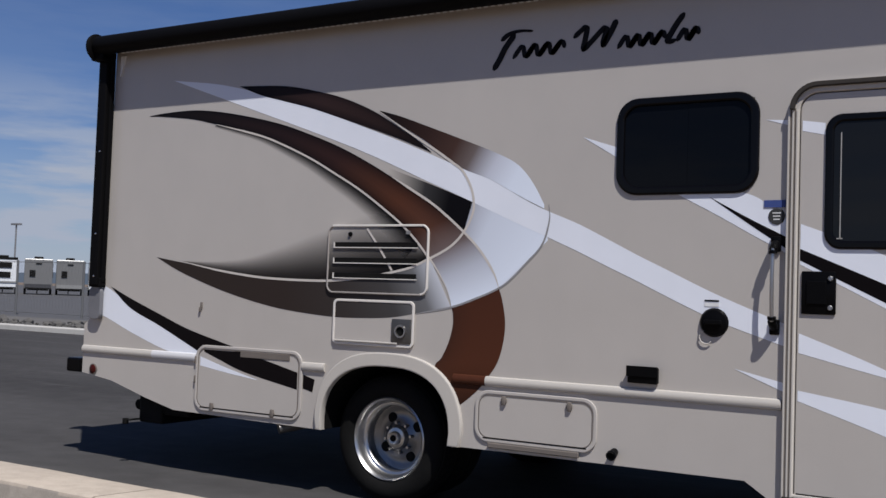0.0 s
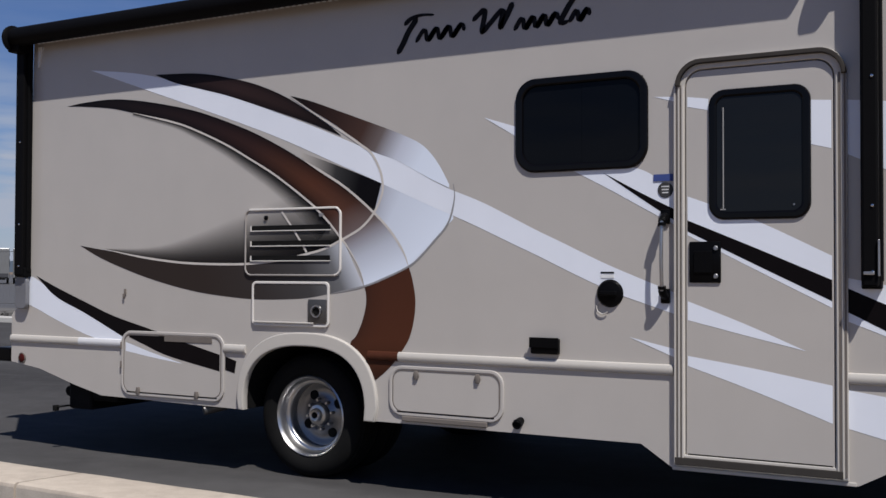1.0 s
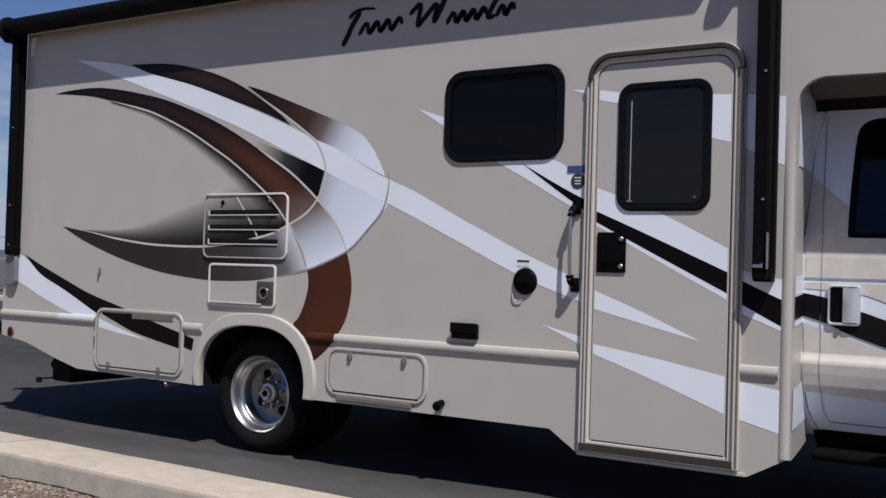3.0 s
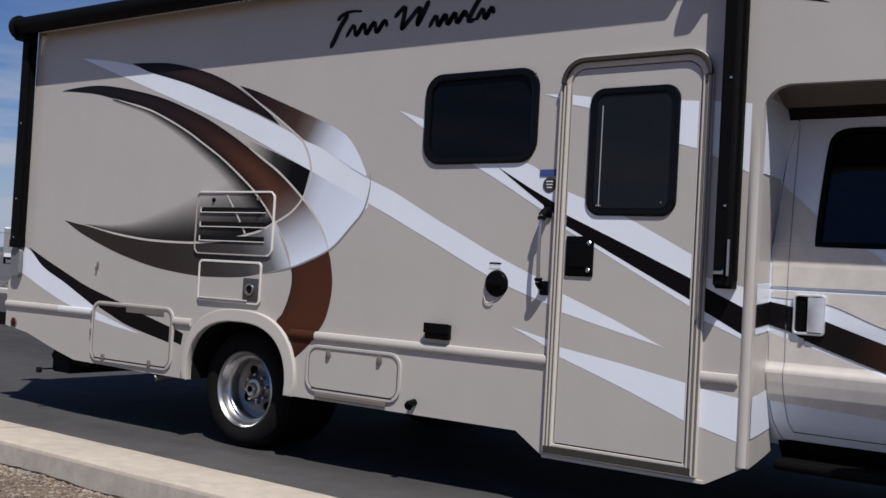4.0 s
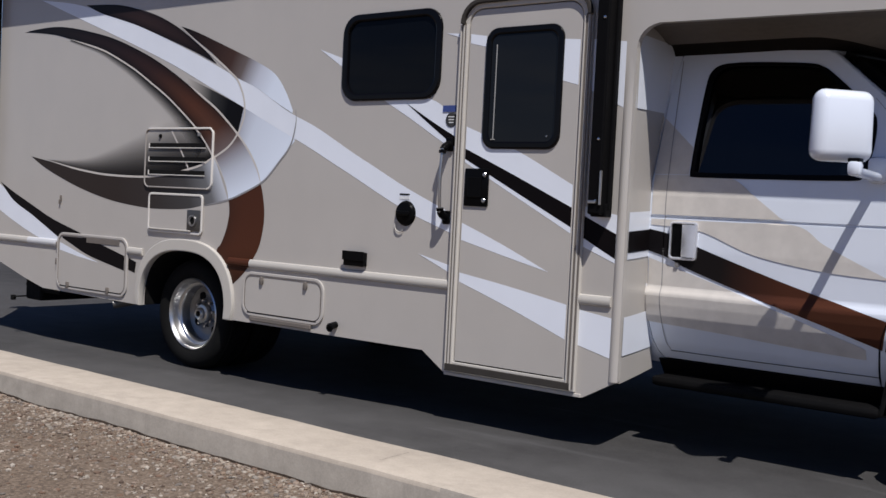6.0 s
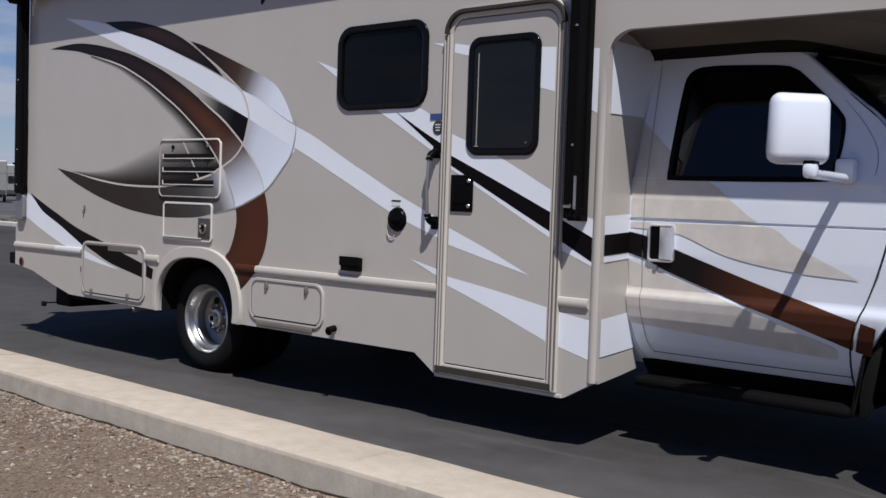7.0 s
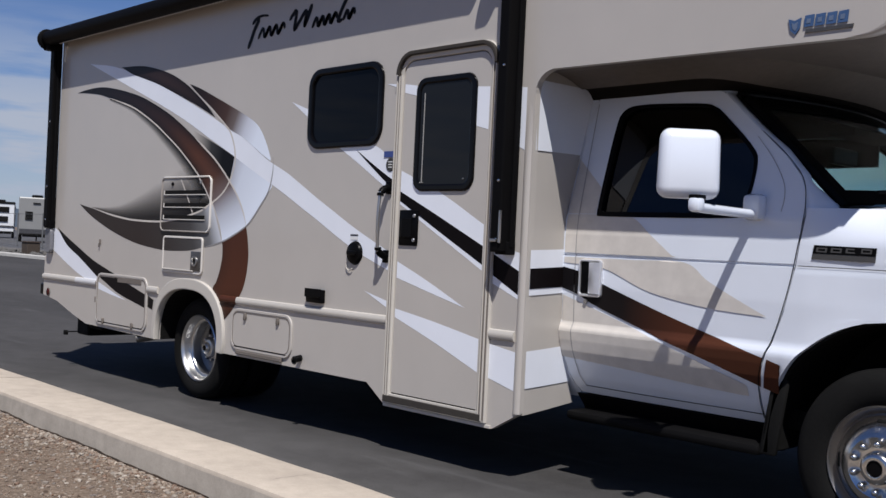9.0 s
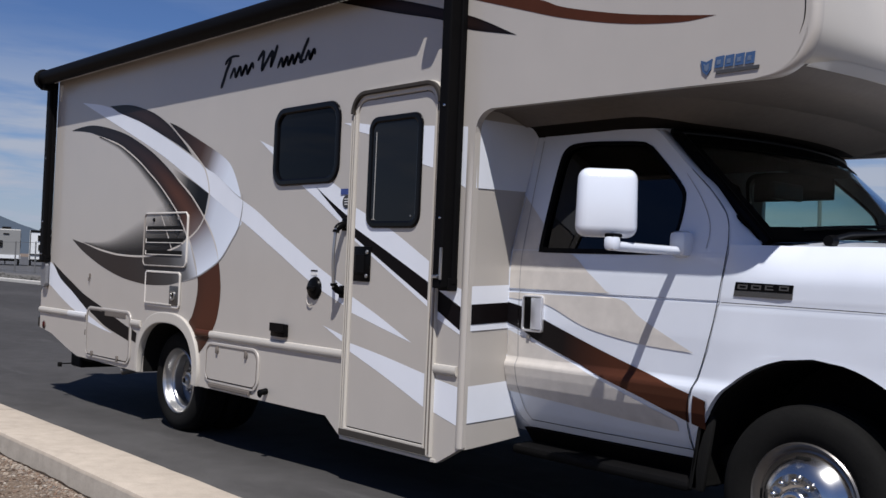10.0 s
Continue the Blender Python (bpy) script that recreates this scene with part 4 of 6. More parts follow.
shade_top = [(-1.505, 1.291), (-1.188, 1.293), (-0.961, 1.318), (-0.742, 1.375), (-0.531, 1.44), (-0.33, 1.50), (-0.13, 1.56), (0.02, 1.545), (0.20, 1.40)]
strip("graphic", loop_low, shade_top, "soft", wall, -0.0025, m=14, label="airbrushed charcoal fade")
loop_line = [(-0.075, 2.122), (0.061, 2.034), (0.180, 1.961), (0.30, 1.888), (0.40, 1.822), (0.455, 1.782), (0.505, 1.702), (0.526, 1.632), (0.524, 1.56), (0.474, 1.464), (0.397, 1.388), (0.278, 1.326), (0.175, 1.280), (0.063, 1.252), (-0.137, 1.216), (-0.352, 1.196), (-0.528, 1.193), (-0.74, 1.197), (-0.915, 1.207), (-1.19, 1.238), (-1.505, 1.289)]
pinstripe("pinstripe", loop_line, 0.013, "line", wall, -0.0062, 140)
pinstripe("pinstripe", [(0.925, 1.60), (0.950, 1.60), (0.956, 1.53), (0.935, 1.435), (0.902, 1.376), (0.844, 1.316), (0.757, 1.23), (0.687, 1.18), (0.55, 1.121), (0.413, 1.075), (0.203, 1.034)][1:], 0.010, "line_grey", wall, -0.0058)
edge_line = [(-1.26, 2.116), (-0.925, 2.034), (-0.749, 1.973), (-0.536, 1.882), (-0.357, 1.789), (-0.168, 1.684), (0.061, 1.529), (0.18, 1.43), (0.278, 1.322), (0.336, 1.247), (0.383, 1.172), (0.408, 1.11)]
pinstripe("pinstripe", edge_line, 0.0115, "line", wall, -0.0058, 110)
pinstripe("pinstripe", [(0.02, 1.762), (0.15, 1.689), (0.301, 1.599), (0.474, 1.465), (0.58, 1.362), (0.655, 1.258), (0.688, 1.182)], 0.013, "line", wall, -0.0058)
# stripes at the rear corner
strip("graphic", [(-2.175, 1.125), (-2.10, 1.10), (-1.92, 1.01), (-1.66, 0.895), (-1.42, 0.79), (-1.335, 0.752)], [(-2.24, 0.95), (-2.12, 0.918), (-1.91, 0.84), (-1.66, 0.76), (-1.50, 0.725), (-1.335, 0.70)], "white", wall, -0.0025, label="white stripe")
strip("graphic", [(-2.10, 1.12), (-1.92, 1.05), (-1.66, 0.96), (-1.42, 0.88), (-1.13, 0.81), (-1.05, 0.792)], [(-2.10, 1.12), (-1.92, 0.99), (-1.66, 0.89), (-1.42, 0.79), (-1.335, 0.755), (-1.30, 0.74)], "black_vinyl", wall, -0.004, label="black stripe")
strip("graphic", [(-0.527, 0.665), (-0.445, 0.642)], [(-0.527, 0.588), (-0.458, 0.572)], "black_vinyl", wall, -0.004)
# stripes round the window and door
strip("graphic", [(1.12, 1.925), (1.32, 1.86)], [(1.12, 1.925), (1.32, 1.805)], "white", wall, -0.003)
strip("graphic", [(1.99, 1.96), (2.09, 1.953)], [(1.99, 1.96), (2.09, 1.93)], "white", wall, -0.003)
strip("graphic", [(1.60, 1.655), (1.91, 1.635), (2.088, 1.52)], [(1.60, 1.635), (1.78, 1.54), (1.94, 1.45), (2.088, 1.37)], "white", wall, -0.003)
strip("graphic", [(1.745, 1.622), (1.94, 1.515), (2.088, 1.440)], [(1.745, 1.622), (1.94, 1.487), (2.088, 1.389)], "black_vinyl", wall, -0.005)
strip("graphic", [(1.872, 0.855), (2.088, 0.807)], [(1.872, 0.855), (2.088, 0.768)], "white", wall, -0.003)
strip("graphic", [(2.812, 1.135), (2.99, 1.10)], [(2.812, 0.955), (2.99, 0.885)], "white", wall, -0.003)
strip("graphic", [(2.812, 1.095), (2.99, 1.015)], [(2.812, 0.995), (2.99, 0.905)], "black_vinyl", wall, -0.005)
strip("graphic", [(2.812, 1.885), (2.99, 1.865)], [(2.812, 1.66), (2.99, 1.575)], "white", wall, -0.003)
strip("graphic", [(2.812, 0.665), (2.99, 0.64)], [(2.812, 0.505), (2.99, 0.46)], "white", wall, -0.003)
# brow graphics high on the wall
strip("graphic", [(2.98, 2.52), (3.40, 2.40), (3.57, 2.335), (3.88, 2.258), (4.16, 2.208), (4.34, 2.18)], [(2.98, 2.47), (3.33, 2.36), (3.58, 2.285), (3.89, 2.215), (4.17, 2.178), (4.34, 2.18)], "brown_vinyl", wall, -0.003, label="brown brow stripe")
strip("graphic", [(1.66, 2.74), (2.39, 2.57), (2.95, 2.40), (3.29, 2.255)], [(1.66, 2.70), (2.35, 2.51), (2.76, 2.405), (2.96, 2.33), (3.29, 2.255)], "upper_dark", wall, -0.003, label="charcoal brow stripe")

# model name: unlettered brush strokes of the same size and slant
def brush(pts, width):
    """A stroke that swells and thins like a flat pen."""
    c = smooth_line(pts, 40)
    d = np.gradient(c, axis=0)
    d /= np.linalg.norm(d, axis=1)[:, None] + 1e-9
    w = width * (0.30 + 0.70 * np.abs(d @ np.array([0.35, 0.94])))[:, None] / 2
    ends = np.minimum(1, 0.35 + 8 * np.minimum(np.linspace(0, 1, 40), np.linspace(1, 0, 40)))[:, None]
    nrm = np.stack([-d[:, 1], d[:, 0]], 1) * w * ends
    mesh = sheet(np.stack([np.stack([c[:, 0] + k * nrm[:, 0], np.full(40, -0.0016), c[:, 1] + k * nrm[:, 1]], -1) for k in (1, -1)], 1))
    part("name_stroke", mesh, "name_vinyl", wall, "black brush stroke")


def waves(x0, x1, base, high, count, width):
    """A run of slanted rises and falls along a line that climbs slightly."""
    pts = []
    for k in range(count):
        x = x0 + (x1 - x0) * k / count
        step, z = (x1 - x0) / count, base + 0.03 * (x - 0.6)
        pts += [(x, z), (x + step * 0.75, z + high)]
    pts.append((x1, base + 0.03 * (x1 - 0.6) + high * 0.35))
    for a in range(0, len(pts) - 2, 2):
        brush(pts[a : a + 4], width)


brush([(0.655, 2.440), (0.70, 2.470), (0.76, 2.481), (0.835, 2.474)], 0.030)
brush([(0.735, 2.470), (0.68, 2.40), (0.65, 2.345), (0.615, 2.292)], 0.034)
waves(0.725, 1.01, 2.338, 0.062, 4, 0.026)
brush([(1.055, 2.416), (1.09, 2.445), (1.125, 2.462), (1.105, 2.345)], 0.030)
brush([(1.105, 2.345), (1.16, 2.40), (1.225, 2.455), (1.205, 2.357)], 0.030)
brush([(1.205, 2.357), (1.245, 2.42), (1.278, 2.485)], 0.032)
waves(1.285, 1.52, 2.322, 0.058, 4, 0.026)
brush([(1.61, 2.482), (1.565, 2.42), (1.53, 2.352), (1.575, 2.36)], 0.030)
waves(1.575, 1.68, 2.322, 0.055, 2, 0.026)
# maker's badge on the overhang: plain blue shapes
part("badge_shield", plate([[(4.281, 2.015), (4.289, 1.972), (4.309, 1.955), (4.326, 1.975), (4.331, 2.015), (4.306, 2.006)]], -0.006, -0.001), "blue_badge", wall, "blue shield badge")
part("badge_inset", plate([[(4.294, 2.000), (4.300, 1.976), (4.309, 1.968), (4.317, 1.978), (4.319, 2.000), (4.306, 1.994)]], -0.0075, -0.005), "chrome_dull", wall, "silver badge inset")
for k in range(4):
    x = 4.342 + 0.043 * k
    part("badge_bar", plate([[(x, 1.978), (x + 0.036, 1.979), (x + 0.040, 2.022), (x + 0.004, 2.020)]], -0.006, -0.001), "blue_badge", wall, "blue badge bar")
    part("badge_glint", plate([[(x + 0.010, 1.990), (x + 0.026, 1.991), (x + 0.028, 2.008), (x + 0.012, 2.007)]], -0.0072, -0.005), "chrome_dull", wall, "silver badge glint")
part("badge_bar", plate([[(4.348, 1.956), (4.528, 1.957), (4.530, 1.970), (4.350, 1.969)]], -0.006, -0.001), "burner", wall, "dull silver badge underline")
# fine groove where the side panel meets the moulded cap
pinstripe("panel_groove", [(4.682, 2.06), (4.700, 2.12), (4.697, 2.22), (4.668, 2.40), (4.60, 2.57)], 0.005, "under", wall, -0.003, 40)

# ------------------------------------------------------------------ coach window
win = part("coach_window", plate([rounded(1.295, 1.965, 1.635, 2.095, 0.105, 8), rounded(1.335, 1.925, 1.675, 2.055, 0.075, 8)], -0.014, 0.02, 0.010), "frame_black", rv, "black-framed tinted window", smooth=True)
part("pane", boxes((1.325, 1.6385, 0.001, 0.007, 1.665, 2.065)), "tinted", win)
part("pane", boxes((1.6395, 1.94, 0.000, 0.006, 1.665, 2.065)), "tinted", win)
part("mullion", boxes((1.634, 1.644, 0.0065, 0.016, 1.67, 2.06)), "tinted", win)
part("window_well", boxes((1.30, 1.97, 0.04, 0.06, 1.62, 2.10)), "under", win)

# ------------------------------------------------------------------ entry door
door = part("entry_door", plate([arched(2.142, 2.772, 0.335, 2.060, 0.075), rounded(2.255, 2.66, 1.405, 1.945, 0.05, 6)], -0.014, 0.012, 0.004), "beige", rv, "beige entry door with stripe graphics")
out = arched(2.092, 2.826, 0.288, 2.114, 0.115)
inn = arched(2.138, 2.776, 0.338, 2.064, 0.078)
part("door_frame", plate([out, inn], -0.020, 0.02, 0.005), "trim", door, "beige aluminium door frame", smooth=True)
for x in (2.094, 2.112, 2.129):
    part("frame_rib", boxes((x - 0.004, x + 0.004, -0.026, -0.018, 0.295, 1.99), bevel=0.0015), "trim", door, "beige metal rib")
for x in (2.786, 2.806):
    part("frame_rib", boxes((x - 0.003, x + 0.003, -0.025, -0.018, 0.295, 1.99), bevel=0.001), "trim", door)
for x, w in ((2.103, 0.0028), (2.1205, 0.0028), (2.796, 0.004), (2.818, 0.004)):
    part("gasket", boxes((x - w, x + w, -0.0225, -0.016, 0.30, 2.0)), "catch_tan", door, "dark gasket line")
part("sill", boxes((2.092, 2.806, -0.027, -0.012, 0.292, 0.326), bevel=0.003), "drip", door, "dark door sill")
part("door_gap", boxes((2.150, 2.764, -0.0155, -0.010, 0.338, 0.344)), "under", door, "dark gap under the door")
# Drip cap's shade is put into its dark colour.
part("drip_cap", plate([[*rounded(2.098, 2.826, 1.5, 2.110, 0.115, 8)[9:27], *rounded(2.118, 2.806, 1.5, 2.088, 0.095, 8)[9:27][::-1]]], -0.040, -0.015, 0.004), "drip", door, "drip cap over the door, shade painted in taupe", smooth=True)
dw = part("door_window", plate([rounded(2.246, 2.682, 1.386, 1.966, 0.07, 8), rounded(2.284, 2.644, 1.424, 1.930, 0.04, 6)], -0.026, 0.0, 0.010), "frame_black", door, "black-framed tinted door window", smooth=True)
# The sky's reflection is put into this pane's grey base colour.
part("pane", boxes((2.272, 2.652, -0.019, -0.0155, 1.405, 1.938)), "door_pane", dw, "door pane, sky reflection painted as grey")
# Inner bead carries a painted glint in its pale colour.
part("bead", boxes((2.3095, 2.3135, -0.0215, -0.0185, 1.432, 1.885), (2.298, 2.322, -0.0215, -0.0185, 1.4305, 1.4345)), "bead", dw, "inner bead, its glint painted pale")
part("screw", lathe([(0, -0.0225), (0.004, -0.022), (0.005, -0.0185)], 10, (2.612, 0, 1.447)), "aluminium", dw)
latch = part("door_latch", boxes((2.158, 2.300, -0.024, -0.012, 1.108, 1.292), bevel=0.006), "black_plastic", door, "black door latch plate", smooth=True)
part("paddle", boxes((2.18, 2.262, -0.030, -0.020, 1.15, 1.25), bevel=0.004), "black_plastic", latch)
for z in (1.262, 1.138):
    part("lock_cylinder", lathe([(0, -0.031), (0.008, -0.031), (0.011, -0.028), (0.011, -0.02)], 14, (2.278, 0, z)), "chrome_dull", latch)
D = -0.0148
strip("graphic", [(2.15, 1.945), (2.245, 1.93)], [(2.15, 1.90), (2.245, 1.878)], "white", door, D)
strip("graphic", [(2.67, 1.893), (2.764, 1.885)], [(2.67, 1.705), (2.764, 1.68)], "white", door, D)
strip("graphic", [(2.15, 1.496), (2.45, 1.381), (2.764, 1.226)], [(2.15, 1.321), (2.45, 1.166), (2.764, 1.006)], "white", door, D)
strip("graphic", [(2.15, 1.388), (2.45, 1.261), (2.764, 1.124)], [(2.15, 1.338), (2.45, 1.188), (2.764, 1.034)], "black_vinyl", door, D - 0.0006)
strip("graphic", [(2.15, 1.025), (2.40, 0.93), (2.66, 0.82)], [(2.15, 0.94), (2.40, 0.88), (2.66, 0.82)], "white", door, D)
strip("graphic", [(2.15, 0.78), (2.45, 0.735), (2.764, 0.68)], [(2.15, 0.735), (2.45, 0.635), (2.764, 0.52)], "white", door, D)
GX, GY = 2.046, -0.064
grab = part("grab_handle", tube([(GX, GY - 0.010 * math.sin(math.pi * t), 1.385 - 0.315 * t) for t in np.linspace(0, 1, 14)], 0.0085, 10), "aluminium", rv, "slim grab handle", smooth=True)
for z, s in ((1.408, -1), (1.046, 1)):
    mount = part("handle_mount", tube([(GX, GY * math.sin(a), z + s * 0.046 * (1 - math.cos(a))) for a in np.linspace(0.0, 0.5 * math.pi, 8)], 0.019, 12), "black_plastic", grab, "black plastic mount", smooth=True)
    part("mount_base", boxes((GX - 0.022, GX + 0.022, -0.016, 0.0, z - 0.034, z + 0.034), bevel=0.007), "black_plastic", mount, smooth=True)
part("label_sticker", boxes((1.990, 2.082, -0.0045, -0.0006, 1.570, 1.602)), "blue", wall, "blue label")
part("label_sticker", lathe([(0, -0.0045), (0.034, -0.0045), (0.036, -0.003), (0.036, -0.0006)], 24, (2.045, 0, 1.53)), "label_grey", wall, "round dark label")
for k in range(3):
    part("label_bar", boxes((2.027 + 0.002 * k, 2.063 - 0.002 * k, -0.0055, -0.0046, 1.543 - 0.014 * k, 1.548 - 0.014 * k)), "paper", wall)

# ------------------------------------------------------------------ fittings on the coach wall
fuel = part("fuel_filler", lathe([(0.0, -0.024), (0.028, -0.024), (0.034, -0.022), (0.056, -0.017), (0.060, -0.012), (0.064, -0.004), (0.066, 0.0)], 32, (1.780, 0, 1.055)), "black_plastic", rv, "black fuel filler cap", smooth=True)
part("grip", boxes((1.740, 1.820, -0.034, -0.018, 1.043, 1.067), bevel=0.006), "black_plastic", fuel)
part("tether", tube([(1.747 + 0.03 * math.cos(a), -0.01, 0.988 + 0.03 * math.sin(a)) for a in np.linspace(0.5, 5.6, 14)], 0.003, 6), "trim", fuel)
part("label_sticker", boxes((1.735, 1.80, -0.003, -0.0006, 1.148, 1.156)), "black_plastic", wall)
part("label_sticker", boxes((1.735, 1.80, -0.003, -0.0006, 1.126, 1.144)), "paper", wall, "white caution label")
outlet = part("outlet_cover", boxes((1.388, 1.532, -0.034, 0.0, 0.760, 0.836), bevel=0.007), "black_plastic", rv, "black hinged outlet cover", smooth=True)
part("lid", boxes((1.384, 1.536, -0.040, -0.032, 0.790, 0.840), bevel=0.003), "black_plastic", outlet)
drain = part("drain_pipe", tube([(1.325, 0.0, 0.430), (1.325, -0.035, 0.425), (1.325, -0.05, 0.417)], 0.019, 12), "black_plastic", rv, "black drain pipe stub", smooth=True)
part("ring", tube([(1.325 + 0.021 * math.cos(a), -0.046, 0.418 + 0.020 * math.sin(a)) for a in np.linspace(0, math.tau, 16, endpoint=False)], 0.005, 6, True), "black_plastic", drain)
catch = part("wall_catch", boxes((-1.318, -1.306, -0.012, 0, 1.005, 1.045), (-1.325, -1.311, -0.015, -0.008, 0.985, 1.015), bevel=0.003), "catch_tan", rv, "beige wall catch", smooth=True)
marker = part("marker_lamp", lathe([(0, -0.014), (0.020, -0.012), (0.028, -0.007), (0.031, 0.0)], 20, (-2.225, 0, 0.586)), "red", rv, "red side reflector", smooth=True)
part("bezel", tube([(-2.225 + 0.031 * math.cos(a), -0.003, 0.586 + 0.031 * math.sin(a)) for a in np.linspace(0, math.tau, 20, endpoint=False)], 0.005, 6, True), "catch_tan", marker)

# refrigerator vent: a flat cover with three long slots
def vent_length(outline):
    return plate([outline], -0.014, 0.0, 0.004)


VX0, VX1, VZ0, VZ1, VW = -0.385, 0.272, 1.128, 1.505, 0.012
right_turn = [(VX1 - 0.045 + (0.045 - k) * math.cos(a), z + s * (0.045 - k) * math.sin(a)) for k, way in ((0.0, 1), (VW, -1)) for z, s, sweep_ in (((VZ0 + 0.045, -1, (1.57, 0.0)), (VZ1 - 0.045, 1, (0.0, 1.57))))[::way] for a in np.linspace(*sweep_, 7)[::way]]
vent = part("refrigerator_vent", vent_length(right_turn), "frame_white", rv, "off-white vent frame", smooth=True)
part("frame_length", vent_length([(VX0 + 0.03, VZ1 - VW), (VX1 - 0.046, VZ1 - VW), (VX1 - 0.046, VZ1), (VX0 + 0.03, VZ1)]), "frame_white", vent, smooth=True)
left_turn = [(VX0 + 0.045 - (0.045 - k) * math.sin(a), z + s * (0.045 - k) * math.cos(a)) for k, way in ((0.0, 1), (VW * 0.8, -1)) for z, s, sweep_ in (((VZ0 + 0.045, -1, (0.0, 1.57)), (VZ1 - 0.045, 1, (1.57, 0.35))))[::way] for a in np.linspace(*sweep_, 7)[::way]]
# Left and foot take a darker copy: unlit tone painted in, with swoosh colour.
part("frame_length", vent_length(left_turn), "shaded_frame", vent, "vent frame length toned down for shade and swoosh", smooth=True)
part("frame_length", vent_length([(VX0 + 0.046, VZ0), (VX1 - 0.046, VZ0), (VX1 - 0.046, VZ0 + VW * 0.8), (VX0 + 0.046, VZ0 + VW * 0.8)]), "shaded_frame", vent, "vent frame length toned down for shade and swoosh", smooth=True)
part("vent_panel", plate([rounded(-0.378, 0.265, 1.135, 1.498, 0.035)], -0.006, 0.0), "beige", vent, "painted vent panel")
FACE = (-0.3765, 0.2635, 1.1345, 1.4985)
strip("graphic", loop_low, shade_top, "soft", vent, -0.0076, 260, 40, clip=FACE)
strip("graphic", low_line, [(x - 0.016 - 0.062 * k / 7, z - 0.018 - 0.070 * k / 7) for k, (x, z) in enumerate(low_line)], "soft_edge", vent, -0.0080, 200, 20, clip=FACE)
strip("graphic", taupe_top, taupe_low, "grey_brown", vent, -0.0084, 260, 30, clip=FACE)
strip("graphic", up, lo, "crescent", vent, -0.0088, 260, 24, clip=FACE)
pinstripe("pinstripe", loop_line, 0.013, "line", vent, -0.0094, 140, clip=FACE)
pinstripe("pinstripe", edge_line, 0.0115, "line", vent, -0.0094, 110, clip=FACE)
pinstripe("pinstripe", [(-0.125, 1.484), (-0.065, 1.41), (-0.005, 1.33), (0.045, 1.258)], 0.012, "line", vent, -0.0092, 40, clip=FACE)
for z in (1.396, 1.311, 1.228):
    slot = part("slot", boxes((-0.336, 0.200, -0.0110, -0.004, z - 0.014, z + 0.013), bevel=0.0015), "under", vent, "dark louvre slot")
    part("slot_lip", boxes((-0.334, 0.202, -0.0150, -0.008, z - 0.019, z - 0.014), (-0.342, -0.335, -0.0150, -0.008, z - 0.019, z + 0.012)), "frame_white", slot, "pale slot lip")
part("latch", lathe([(0, -0.012), (0.011, -0.011), (0.013, -0.006), (0.013, 0)], 14, (-0.235, -0.004, 1.453)), "black_plastic", vent)
part("latch", boxes((0.13, 0.155, -0.015, -0.004, 1.452, 1.47)), "grey_metal", vent)
heater = part("heater_door", plate([rounded(-0.330, 0.198, 0.850, 1.098, 0.03)], -0.010, 0.0, 0.004), "beige", rv, "beige water heater door")
part("heater_frame", plate([rounded(-0.330, 0.198, 0.850, 1.098, 0.03), rounded(-0.316, 0.184, 0.864, 1.084, 0.02)], -0.014, -0.008, 0.003), "frame_white", heater, smooth=True)
part("lip", boxes((-0.31, 0.10, -0.022, -0.012, 0.866, 0.876), bevel=0.003), "trim", heater)
lock = part("burner_vent", boxes((0.062, 0.184, -0.020, -0.008, 0.872, 1.002), bevel=0.005), "burner", heater, "grey metal burner vent", smooth=True)
part("flue", lathe([(0.022, -0.014), (0.026, -0.030), (0.034, -0.030), (0.036, -0.018)], 20, (0.122, 0, 0.937)), "chrome_dull", lock, smooth=True)
part("flue_mouth", lathe([(0, -0.021), (0.024, -0.021)], 18, (0.122, 0, 0.937)), "under", lock, "dark flue mouth")
# the taupe swoosh carried across the heater door
strip("graphic", taupe_top, taupe_low, "grey_brown", heater, -0.0107, 260, 40, clip=(-0.317, 0.185, 0.863, 1.085))


def storage_hatch(x0, x1, z0, z1, r, catches, label):
    h = part("storage_hatch", plate([rounded(x0, x1, z0, z1, r)], -0.008, 0.0, 0.003), "beige", rv, label)
    part("hatch_frame", plate([rounded(x0, x1, z0, z1, r), rounded(x0 + 0.019, x1 - 0.019, z0 + 0.019, z1 - 0.019, r * 0.75)], -0.0105, -0.004, 0.004), "beige", h, smooth=True)
    part("gasket", plate([rounded(x0 + 0.021, x1 - 0.021, z0 + 0.021, z1 - 0.021, r * 0.75), rounded(x0 + 0.025, x1 - 0.025, z0 + 0.025, z1 - 0.025, r * 0.7)], -0.0105, -0.006), "catch_tan", h, "dull gasket")
    part("foot_seal", boxes((x0 + 0.05, x1 - 0.05, -0.0122, -0.006, z0 + 0.018, z0 + 0.024)), "black_plastic", h, "dark line painted for the door gap along the hatch foot")
    for x, z in catches:
        # Catch colour is darkened to paint the shadow on it.
        part("catch", boxes((x - 0.011, x + 0.011, -0.022, -0.006, z - 0.022, z + 0.022), (x - 0.017, x + 0.017, -0.018, -0.010, z - 0.010, z + 0.010), bevel=0.004), "catch_tan", h, "plastic catch", smooth=True)
    return h


h1 = storage_hatch(-1.335, -0.530, 0.402, 0.792, 0.075, ((-1.19, 0.432), (-0.73, 0.432)), "beige storage hatch crossed by a black stripe")
